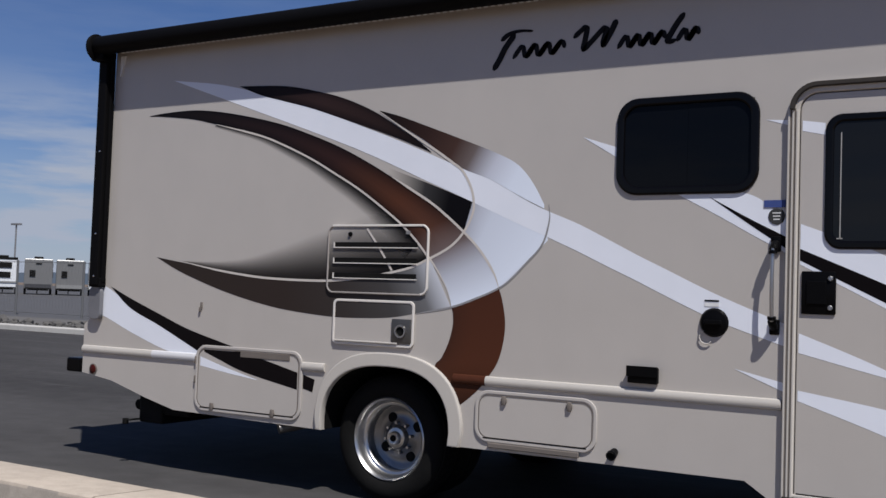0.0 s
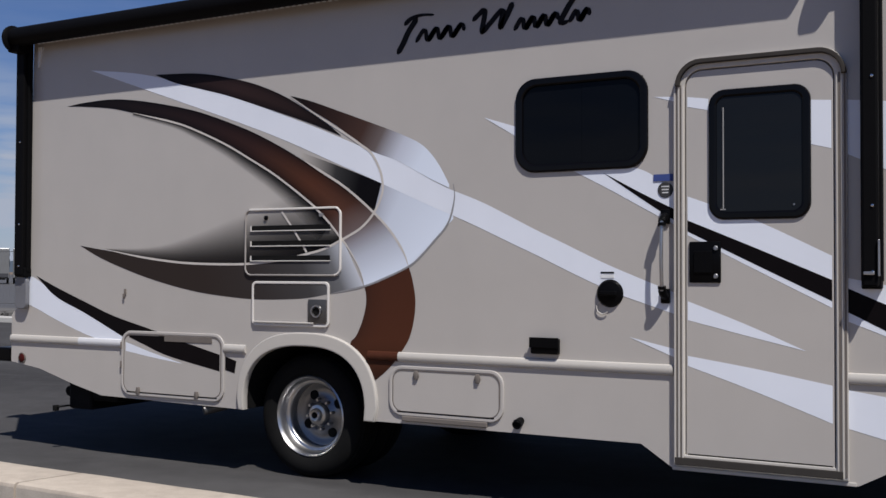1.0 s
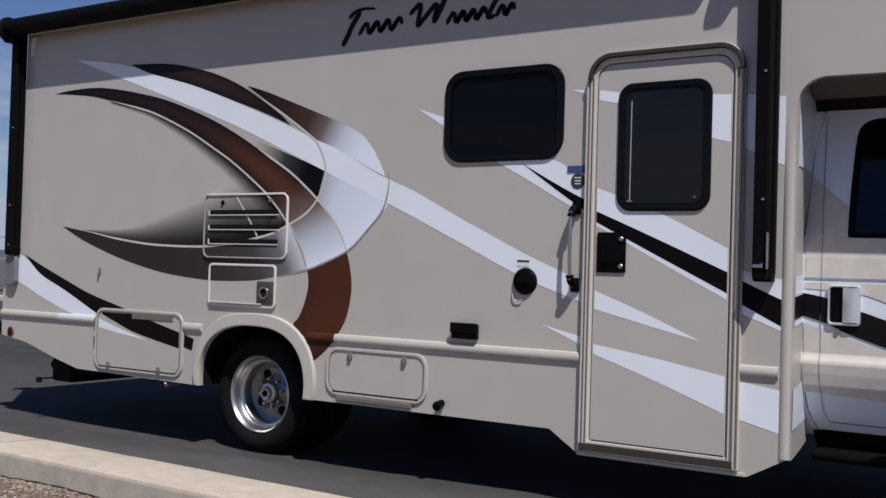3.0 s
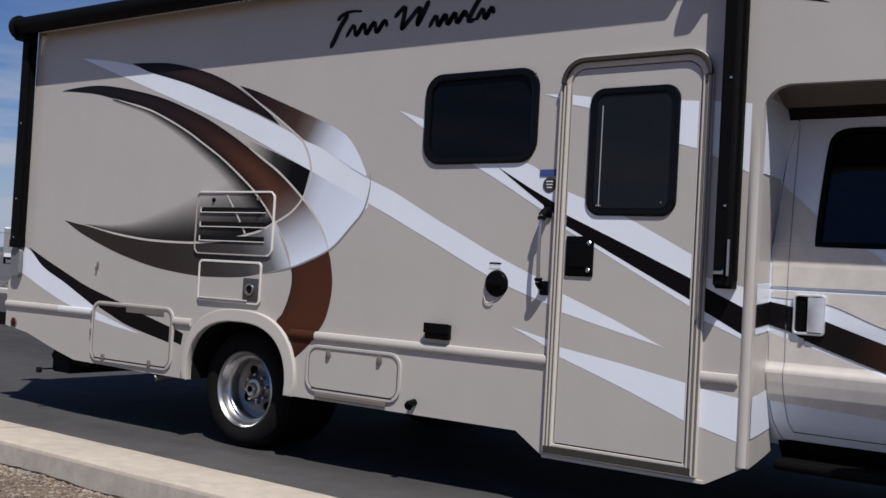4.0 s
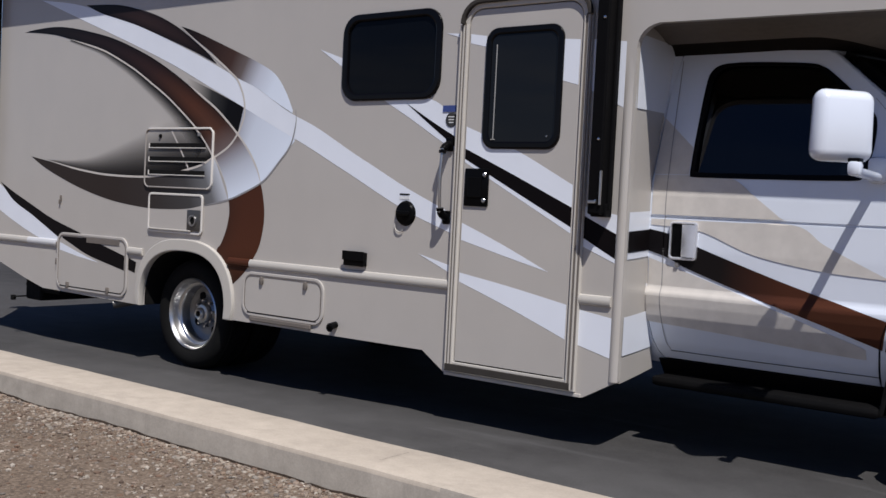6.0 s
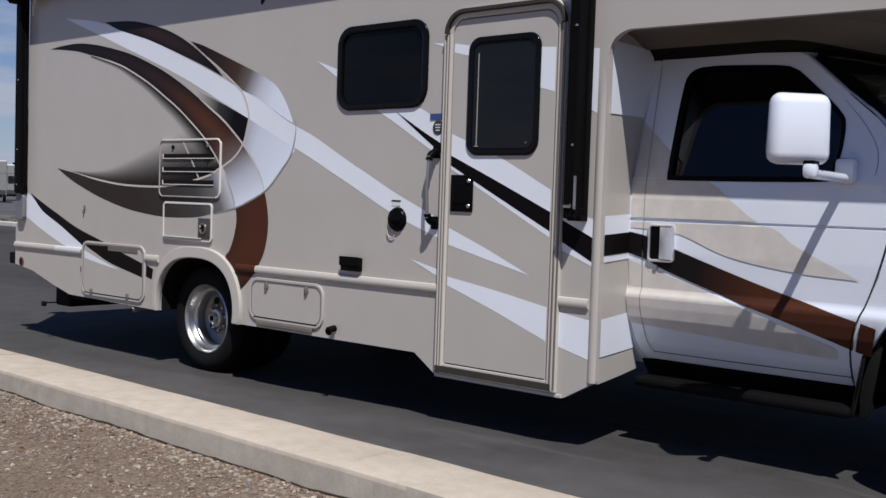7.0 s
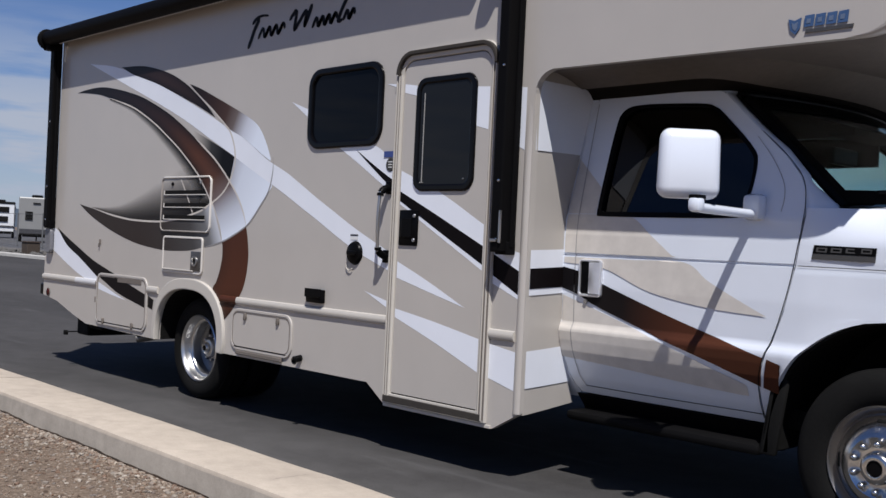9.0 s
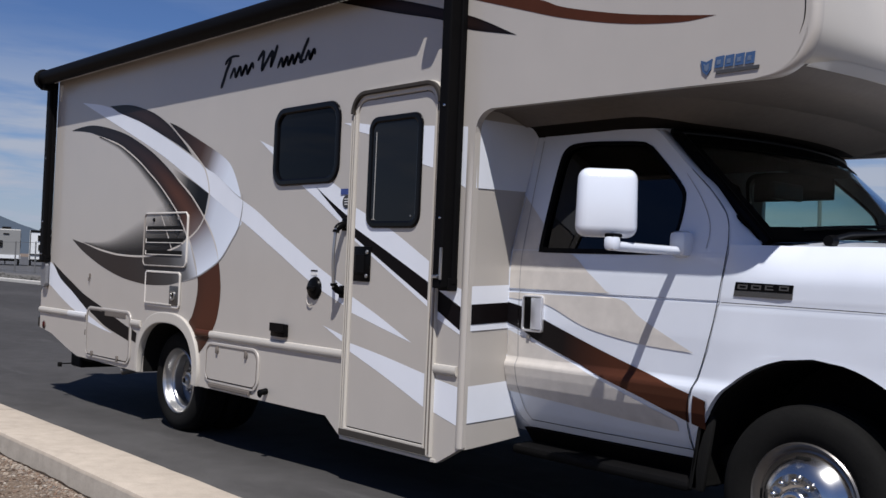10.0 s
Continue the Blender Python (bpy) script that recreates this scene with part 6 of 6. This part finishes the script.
part("pivot", lathe([(0, -0.02), (0.022, -0.02), (0.026, 0.02)], 14, (4.50, 0.60, 1.365)), "black_plastic", wiper)
part("cab_roof", patch(lambda u, v: (2.98 + (0.74 + 0.14 * math.sin(math.pi * v) ** 0.5) * u, 0.470 + 1.56 * v, 1.858 + 0.05 * math.sin(math.pi * v)), 6, 16, 0.02, (0, 0, -1)), "cab", rv, smooth=True)
ROOF_EDGE = [(2.985, 0.474), (3.20, 0.472), (3.45, 0.474), (3.66, 0.478), (3.735, 0.50), (3.79, 0.56), (3.84, 0.70), (3.90, 0.95), (3.925, 1.25), (3.90, 1.55), (3.84, 1.80), (3.79, 1.94), (3.735, 2.0), (3.66, 2.022), (3.2, 2.028), (2.985, 2.026)]


roof_line = smooth_line(ROOF_EDGE, 97)


def cove(u, v):
    """A fairing that sweeps from the cab roof to the overhang's floor: flat at the sides, bulging at the front."""
    k = round(u * 96)
    d = roof_line[min(k + 1, 96)] - roof_line[max(k - 1, 0)]
    out_ = np.array([d[1], -d[0]]) / (np.linalg.norm(d) + 1e-9)
    front = max(0.0, out_[0]) ** 1.5
    v = 0.30 + 0.70 * v
    p = roof_line[k] + out_ * v * (0.36 - 0.07 * front)
    flat, bulge = math.sin(0.5 * math.pi * v), v ** 1.8
    return (p[0], p[1], 1.862 + 0.090 * (flat + (bulge - flat) * front))


part("roof_fairing", patch(cove, 97, 14, 0.004, (0, 0, 1)), "underside", rv, "fairing under the overhang, shade painted in taupe", smooth=True)
# Added black band: the shade between cab roof and fairing, painted.
part("roof_joint", patch(lambda u, v: tuple(Vector((*roof_line[round(u * 96)], 1.860)) * (1 - v) + (Vector(cove(u, 0.0)) + Vector((0, 0, 0.002))) * v + Vector((0, 0, 0.02 * math.sin(math.pi * v)))), 97, 5, 0.004, (0, 0, 1)), "closure", rv, "black band painted for the shade above the cab roof", smooth=True)
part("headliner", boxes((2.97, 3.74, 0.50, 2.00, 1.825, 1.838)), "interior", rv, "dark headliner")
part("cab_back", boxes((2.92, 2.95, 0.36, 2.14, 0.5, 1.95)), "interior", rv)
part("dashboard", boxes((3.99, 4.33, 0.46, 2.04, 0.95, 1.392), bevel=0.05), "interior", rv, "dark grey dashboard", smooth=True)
wheel_pts = [Vector((3.95 + 0.08 * math.sin(a), 1.70 + 0.19 * math.cos(a), 1.30 + 0.17 * math.sin(a))) for a in np.linspace(0, math.tau, 24, endpoint=False)]
steer = part("steering_wheel", tube(wheel_pts, 0.015, 8, True), "black_plastic", rv, "black steering wheel", smooth=True)
part("column", tube([(3.95, 1.70, 1.30), (4.2, 1.70, 1.20)], 0.035, 10), "black_plastic", steer)
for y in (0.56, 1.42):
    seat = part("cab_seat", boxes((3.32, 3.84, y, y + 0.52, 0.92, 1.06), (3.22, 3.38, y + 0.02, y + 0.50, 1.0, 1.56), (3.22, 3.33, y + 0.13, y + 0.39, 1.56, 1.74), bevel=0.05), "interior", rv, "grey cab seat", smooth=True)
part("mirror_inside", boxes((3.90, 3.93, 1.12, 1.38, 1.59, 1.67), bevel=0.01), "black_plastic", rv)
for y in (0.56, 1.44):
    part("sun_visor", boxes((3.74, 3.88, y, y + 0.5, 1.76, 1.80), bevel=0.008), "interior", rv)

# Added panel, sized to fit the camera's view, that darkens the far window's top.
part("sun_visor", boxes((3.25, 3.74, 2.02, 2.045, 1.655, 1.82), bevel=0.008), "interior", rv, "dark panel added over the far window's top")

# fittings on the cab
# Flat strips along the door's gaps; the gaps' dark is painted on.
strip("door_seal", [(seam(z) - 0.002, z) for z in np.linspace(0.46, 1.66, 13)], [(seam(z) + 0.002, z) for z in np.linspace(0.46, 1.66, 13)], "black_plastic", cab_door, -0.0062, 60, 3, lambda x, z: cab_y(4.1, z) if z < 1.28 else lean(z), "dark line painted for the door gap")
GAP_Z, GAP_X = [0.475, 0.48, 0.49, 0.53, 0.70, 1.28, 1.55, 1.84], [3.112, 3.104, 3.096, 3.084, 3.078, 3.078, 3.064, 3.052]
strip("door_seal", [(float(np.interp(z, GAP_Z, GAP_X)) - 0.0018, z) for z in np.linspace(0.479, 1.84, 40)], [(float(np.interp(z, GAP_Z, GAP_X)) + 0.0018, z) for z in np.linspace(0.479, 1.84, 40)], "line_grey", cab_door, -0.0036, 160, 3, lambda x, z: cab_y(3.1, z) if z < 1.28 else lean(z), "grey door gap")
groove = [(3.945, 1.640), (4.037, 1.537), (4.098, 1.445), (4.116, 1.380), (4.112, 1.318)]
# Flat strip: the groove's shade is painted, not modelled.
strip("panel_groove", [(x - 0.0014, z) for x, z in groove], [(x + 0.0014, z) for x, z in groove], "line_grey", cab_door, -0.0024, 40, 3, lambda x, z: lean(z), "grey line painted for the groove beside the window")
CAB_D = -0.0028


def door_y(x, z):
    return cab_y(3.5, z)


strip("graphic", [(3.0, 1.045), (3.104, 1.025), (3.21, 0.985), (3.64, 0.845), (4.076, 0.722)], [(3.0, 0.945), (3.104, 0.915), (3.20, 0.872), (3.49, 0.778), (3.81, 0.682), (4.056, 0.600)], "cab_stripe", cab_door, CAB_D - 0.0008, 60, 30, door_y, "black stripe turning brown")
strip("graphic", [(4.094, 0.718), (4.155, 0.70)], [(4.066, 0.597), (4.13, 0.578)], "brown_vinyl", fenders[0], CAB_D - 0.0012, 16, 22, cab_y)
strip("graphic", [(3.01, 1.297), (3.20, 1.297), (3.38, 1.287), (3.50, 1.205), (3.622, 1.114)], [(3.01, 1.113), (3.645, 1.113)], "tan_vinyl", cab_door, CAB_D, 60, 60, door_y, "tan stripe")
strip("graphic", [(3.01, 1.092), (3.40, 1.092), (3.68, 1.092), (3.80, 1.02), (3.94, 0.952), (4.08, 0.888)], [(3.01, 1.065), (3.25, 1.045), (3.50, 0.955), (3.80, 0.905), (4.08, 0.888)], "tan_vinyl", cab_door, CAB_D, 60, 30, door_y, "tan stripe")
TAN_TOP, TAN_LOW = ([3.99, 3.60, 3.30, 3.005], [0.598, 0.729, 0.824, 0.912]), ([3.02, 3.40, 3.70, 3.99], [0.612, 0.590, 0.566, 0.550])
tan_z = sorted({z for z in DOOR_Z if 0.552 < z < 0.910} | set(np.linspace(0.552, 0.910, 30).round(4).tolist()))
tan_rows = []
for z in tan_z:
    x0 = 3.008 if z > 0.612 else float(np.interp(z, TAN_LOW[1][::-1], TAN_LOW[0][::-1]))
    x1 = float(np.interp(z, *TAN_TOP[::-1])) if z > 0.598 else 3.99
    tan_rows.append([(x0 + (max(x1, x0 + 0.002) - x0) * u, door_y(3.5, z) - 0.0026, z) for u in np.linspace(0, 1, 12)])
part("graphic", sheet(np.array(tan_rows).transpose(1, 0, 2)), "tan_vinyl", cab_door, "tan stripe", smooth=True)
strip("graphic", [(3.012, 1.565), (3.09, 1.498), (3.175, 1.425)], [(3.006, 1.30), (3.09, 1.30), (3.175, 1.30)], "tan_vinyl", cab_door, -0.0012, 24, 12, lambda x, z: lean(z), "tan stripe")
strip("graphic", [(2.962, 1.585), (3.006, 1.57)], [(2.962, 1.12), (2.992, 1.12)], "tan_vinyl", rv, -0.0015, 8, 30, lambda x, z: (cab_y(3.3, z) if z < 1.28 else lean(z)) + 0.002, "tan stripe")
strip("graphic", [(2.962, 0.93), (3.0, 0.914)], [(2.966, 0.616), (3.012, 0.613)], "tan_vinyl", rv, -0.0015, 8, 30, lambda x, z: cab_y(3.3, z) + 0.002, "tan stripe")
hand = part("door_handle", mesh_bm(plate([rounded(3.108, 3.244, 0.910, 1.084, 0.016), rounded(3.118, 3.234, 0.922, 1.074, 0.012)], -0.014, 0.004, 0.004), lambda x, z: 0.299), "bright_metal", cab_door, "chrome handle bezel", smooth=True)
part("recess", mesh_bm(plate([rounded(3.118, 3.234, 0.922, 1.074, 0.012)], -0.0045, 0.0), lambda x, z: 0.299), "black_plastic", hand)
part("pull", patch(lambda u, v: (3.172 + 0.064 * u, 0.290 - 0.016 * math.sin(math.pi * (0.15 + 0.7 * u)), 0.924 + 0.148 * v), 8, 4, 0.006), "bright_metal", hand, "chrome pull", smooth=True)
part("key_lock", lathe([(0, -0.006), (0.010, -0.006), (0.012, 0.0)], 14, (3.150, 0.298, 0.886)), "chrome_dull", cab_door)
badge = part("badge", mesh_bm(plate([[(4.266, 1.154), (4.510, 1.150), (4.513, 1.182), (4.270, 1.187)]], -0.006, 0.004), lambda x, z: cab_y(x, z)), "black_plastic", fenders[0], "black and silver badge plate")
part("badge_base", mesh_bm(plate([[(4.262, 1.131), (4.509, 1.127), (4.511, 1.1495), (4.265, 1.1535)]], -0.005, 0.004), lambda x, z: cab_y(x, z)), "burner", badge, "dull silver badge base")
for k in range(4):
    x = 4.276 + 0.058 * k
    part("badge_bar", mesh_bm(plate([[(x + 0.004, 1.160), (x + 0.046, 1.159), (x + 0.048, 1.177), (x + 0.006, 1.178)], [(x + 0.012, 1.165), (x + 0.040, 1.164), (x + 0.041, 1.172), (x + 0.013, 1.173)]], -0.0085, -0.005), lambda x, z: cab_y(x, z)), "burner", badge, "silver badge bar")
# Fender groove's shade painted as a thin flat strip.
strip("panel_groove", [(4.205, 1.1035), (4.55, 1.101), (4.95, 1.096)], [(4.205, 1.1005), (4.55, 1.098), (4.95, 1.093)], "step_grey", fenders[0], -0.002, 60, 3, lambda x, z: cab_y(x, 1.09), "grey line painted for the groove along the fender")
strip("door_seal", [(3.102, 0.4815), (3.5, 0.4795), (4.036, 0.4815)], [(3.102, 0.478), (3.5, 0.476), (4.036, 0.478)], "step_grey", cab_door, -0.0036, 60, 3, door_y, "grey gap along the door's foot")
part("running_board", boxes((3.04, 4.06, 0.32, 0.62, 0.315, 0.362), bevel=0.02), "step_grey", rv, "black running board", smooth=True)
# White sill turned under: its shade is painted as charcoal.
part("rocker", patch(lambda u, v: (3.03 + 1.03 * u, 0.418 + 0.10 * v, 0.434 - 0.115 * v), 4, 8, 0.03), "step_grey", rv, "sill under the door, shade painted in charcoal", smooth=True)
flap = boxes((4.085, 4.108, 0.335, 0.62, 0.325, 0.62), (4.10, 4.16, 0.335, 0.36, 0.325, 0.64), bevel=0.008)
for v in flap.verts:
    v.co.x -= 0.16 * max(0.0, 0.60 - v.co.z) - 0.008
part("mud_flap", flap, "rubber", rv, "black mud flap", smooth=True)

# door mirrors
def door_mirror(far):
    turn = Matrix.Translation((4.018, -0.183, 0)) @ Matrix.Rotation(radians(46.8), 4, "Z")

    def turned(bm):
        bmesh.ops.transform(bm, matrix=turn, verts=bm.verts[:])
        return bm

    head = bmesh.new()
    box(head, -0.130, 0.112, 0.0, 0.085, 1.338, 1.606, bevel=0.042, seg=4)
    for v in head.verts:
        k = (v.co.z - 1.338) / 0.268
        v.co.y -= 0.010 * math.sin(math.pi * k) * max(0.0, 1 - v.co.y / 0.06)
        v.co.x *= 1 - 0.05 * k
    pieces = [("mirror_head", turned(head), "cab", "white mirror housing"),
              ("mirror_glass", turned(boxes((-0.108, 0.092, 0.081, 0.089, 1.368, 1.576), bevel=0.003)), "chrome", ""),
              ("mirror_arm", tube([(4.005, 0.315, 1.305), (4.01, 0.20, 1.304), (4.045, -0.15, 1.304), (4.052, -0.205, 1.306)], 0.019, 14), "cab", "white mirror arm"),
              ("mirror_post", boxes((4.027, 4.077, -0.232, -0.178, 1.286, 1.342), bevel=0.016), "cab", ""),
              ("mirror_joint", boxes((4.028, 4.072, -0.226, -0.168, 1.334, 1.352), bevel=0.006), "black_plastic", ""),
              ("mirror_foot", boxes((3.962, 4.045, 0.262, 0.338, 1.280, 1.388), bevel=0.022), "cab", "")]
    for nm, b, mt, lb in pieces:
        if far:
            bmesh.ops.transform(b, matrix=Matrix.Translation((0, 2.5, 0)) @ Matrix.Diagonal((1, -1, 1, 1)), verts=b.verts[:])
            bmesh.ops.reverse_faces(b, faces=b.faces[:])
        part(nm, b, mt, far_door if far else cab_door, lb, True)


door_mirror(False)
door_mirror(True)

# ------------------------------------------------------------------ beyond the lane
far_kerb = part("far_kerb", boxes((-140, 60, 11.2, 11.55, -0.2, 0.12), bevel=0.02), "far_kerb")
tagged(far_kerb, "pale concrete kerb on the far side of the lane", "kerb", kind="structure")
part("far_strip", boxes((-140, 60, 11.56, 17.0, -0.24, 0.02)), "far_gravel")
tagged(bpy.data.objects["far_strip"], "gravel strip beyond the lane", "gravel", kind="structure")
stones("rocks", 900, (-45, -8, 11.7, 14.5), (0.06, 0.22), 0.04, 12, "loose grey rocks along the far verge", low=2, material="rock")
part("far_lot", boxes((-300, 80, 17.0, 260, -0.24, 0.01)), "lot")
tagged(bpy.data.objects["far_lot"], "grey asphalt sales lot", "road", kind="structure")

fence = thing("chain_link_fence", "grey galvanised chain-link fence with steel posts", "fence", at=(0, 18.5, 0))
for k in range(24):
    x = -83.5 + 3.3 * k
    part("post", tube([(x, 0, 0.0), (x, 0, 1.85)], 0.04, 8), "fence_grey", fence)
for z in (0.1, 1.8):
    part("rail", tube([(-83.5, 0, z), (-7.6, 0, z)], 0.012, 6), "fence_grey", fence)
bm = bmesh.new()
for k in range(480):
    x = -82 + 0.1562 * k
    for s in (1, -1):
        v = [bm.verts.new((x + d, 0.012 * s, z)) for d, z in ((0, 0.12), (0.003, 0.12), (0.003 + 0.35 * s, 1.78), (0.35 * s, 1.78))]
        bm.faces.new(v)
part("wire_mesh", bm, "fence_grey", fence, "grey wire mesh")

MAT["trailer_white"] = panel_paint("trailer_white", (0.66, 0.67, 0.68))
MAT["trailer_grey"] = panel_paint("trailer_grey", (0.225, 0.222, 0.215))
MAT["trailer_dark"] = panel_paint("trailer_dark", (0.15, 0.148, 0.145))
MAT["trailer_band"] = plain("trailer_band", (0.06, 0.06, 0.065), 0.4)


def trailer(name, at, turn, length, paint, band, label, group="parked trailers"):
    """A parked travel trailer: rounded body, windows, door, roof unit, wheels and hitch."""
    t = thing(name, label, "trailer", group, at, turn)
    L = length / 2
    side = [(-L, 0.55), (L - 0.5, 0.55), (L, 0.95), (L + 0.12, 1.9), (L - 0.15, 2.95), (L - 0.6, 3.2), (-L + 0.02, 3.22), (-L - 0.02, 3.15)]
    part("body", plate([side], -1.2, 1.2, 0.05), paint, t)
    part("lower_band", boxes((-L + 0.05, L - 0.45, -1.225, -1.195, 0.62, 1.0)), band, t)
    for k, (x, w, z, h) in enumerate(((-L * 0.62, 1.3, 1.55, 0.75), (-L * 0.05, 0.9, 1.6, 0.65), (L * 0.62, 1.2, 1.6, 0.7), (-L * 0.62, 1.2, 2.5, 0.4))):
        w_ob = part("window", plate([rounded(x - w / 2, x + w / 2, z, z + h, 0.1)], -1.235, -1.19), "black_plastic", t, "dark window")
        part("pane", plate([rounded(x - w / 2 + 0.06, x + w / 2 - 0.06, z + 0.06, z + h - 0.06, 0.06)], -1.245, -1.232), "tinted", w_ob)
    part("door", plate([rounded(L * 0.28, L * 0.28 + 0.7, 0.7, 2.6, 0.08)], -1.23, -1.19), paint, t)
    part("roof_unit", boxes((-0.5, 0.5, -0.4, 0.4, 3.2, 3.5), bevel=0.08), "black_plastic", t, "dark roof air conditioner")
    end = -L - 0.03
    if paint == "trailer_white":
        for y in (-1.16, 1.10):
            part("end_trim", boxes((end - 0.03, end + 0.04, y, y + 0.06, 0.6, 3.1)), "under", t, "black edge trim")
        part("end_trim", boxes((end - 0.03, end + 0.10, -1.16, 1.16, 3.06, 3.26)), "under", t, "black roof edge")
        for z, w in ((1.45, 0.75), (2.30, 0.85)):
            part("end_window", boxes((end - 0.06, end + 0.02, -w * 0.8, w * 0.6, z, z + 0.5), bevel=0.02), "under", t, "dark rear window")
        part("end_band", boxes((end - 0.045, end + 0.03, -1.08, 1.08, 0.98, 1.12)), band, t)
    else:
        part("end_window", boxes((end - 0.05, end + 0.02, 0.25, 0.75, 1.6, 2.2), bevel=0.02), "under", t, "dark rear window")
        part("end_band", boxes((end - 0.045, end + 0.03, -1.12, 1.12, 0.62, 0.95)), band, t)
        part("end_lamp", boxes((end - 0.05, end + 0.02, -0.25, 0.25, 2.75, 2.85)), "under", t)
    part("end_bumper", boxes((end - 0.25, end - 0.05, -1.1, 1.1, 0.5, 0.62)), "under", t, "black rear bumper")
    for x in (-0.7, 0.15):
        for y in (-1.22, 1.0):
            part("wheel", lathe([(0, 0), (0.2, 0), (0.36, 0.02), (0.36, 0.2), (0, 0.2)], 20, (x, y, 0.36)), "rubber", t)
    part("hitch_frame", tube([(L - 0.6, -0.6, 0.5), (L + 1.3, 0, 0.5), (L - 0.6, 0.6, 0.5)], 0.06, 6), "under", t)
    part("jack", tube([(L + 0.9, 0, 0.02), (L + 0.9, 0, 1.0)], 0.05, 6), "under", t)
    part("chassis", boxes((-L + 0.3, L - 0.5, -0.9, 0.9, 0.38, 0.6)), "under", t)
    return t


W, G = "white travel trailer with dark windows parked in the lot", "grey travel trailer parked end on in the lot"
for x, y, az, paint, band, lab in ((-68, 26.6, 157.5, "trailer_grey", "trailer_band", G), (-67.4, 28.9, 156.1, "trailer_white", "trailer_band", W), (-72.3, 33.4, 155.0, "trailer_grey", "trailer_band", G),
                                   (-77.3, 54.9, 143.5, "trailer_white", "trailer_grey", W), (-75.9, 57.5, 142.2, "trailer_dark", "trailer_band", G), (-74.7, 60.0, 141.1, "trailer_dark", "trailer_grey", G), (-73.4, 62.6, 139.9, "trailer_white", "trailer_grey", W),
                                   (-88.2, 31.6, 160.0, "trailer_white", "trailer_band", W), (-88.3, 28.3, 161.6, "trailer_grey", "trailer_white", G), (-82, 45, 150.4, "trailer_white", "trailer_band", W), (-84, 41.5, 153, "trailer_grey", "trailer_band", G), (-80, 49, 147.6, "trailer_grey", "trailer_white", G)):
    a = radians(az)
    trailer("travel_trailer", (x + 3.6 * math.cos(a), y + 3.6 * math.sin(a), 0.01), az, 7.2, paint, band, lab)

box_t = thing("utility_box", "brown steel utility box on the gravel verge", "utility box", at=(-33.7, 12.5, 0.02))
part("cabinet", boxes((-0.28, 0.28, -0.25, 0.25, 0, 0.5), bevel=0.02), plain("brown_steel", (0.07, 0.055, 0.045), 0.6), box_t)
part("lid", boxes((-0.31, 0.31, -0.28, 0.28, 0.5, 0.54), bevel=0.01), plain("brown_steel_lid", (0.08, 0.06, 0.05), 0.6), box_t)
drum = thing("white_drum", "white plastic drum standing on the gravel verge", "drum", at=(-32.9, 13.0, 0.02))
part("barrel", lathe([(0, 0), (0.24, 0), (0.26, 0.05), (0.26, 0.4), (0.27, 0.42), (0.26, 0.44), (0.26, 0.68), (0.2, 0.74), (0, 0.74)], 24), "drum_white", drum)
drum.children[0].data.transform(Matrix.Scale(0.78, 4) @ Matrix.Rotation(math.pi / 2, 4, "X"))

# Third pole is added for an unknown dark bar, placed to fit the camera's view.
for x, y in ((-92.7, 67.6), (-130, 90), (-17.24, 40.0)):
    lamp = thing("lot_light", "grey steel lot light on a tall pole", "street lamp", "lot lights", at=(x, y, 0))
    part("pole", tube([(0, 0, 0), (0, 0, 7.2)], 0.09, 8), "grey_metal", lamp)
    part("lamp_head", boxes((-0.7, 0.7, -0.2, 0.2, 7.15, 7.35), bevel=0.04), "grey_metal", lamp)

bm = bmesh.new()
rng = random.Random(4)
ring = []
for k in range(181):
    a = radians(90 + k)
    r = 1900
    h = 20 + 14 * noise.noise((k * 0.09, 1.5, 0)) + 7 * noise.noise((k * 0.4, 4, 0)) + 90 * math.exp(-(((k - 77) / 6.0) ** 2))
    ring.append((bm.verts.new((r * math.cos(a), r * math.sin(a), -5)), bm.verts.new((r * math.cos(a), r * math.sin(a), max(6, h)))))
for (a, b), (c, d) in zip(ring, ring[1:]):
    bm.faces.new((a, c, d, b))
hills = part("backdrop", bm, "hill")
tagged(hills, "low blue hills on the horizon", "hills", kind="structure")
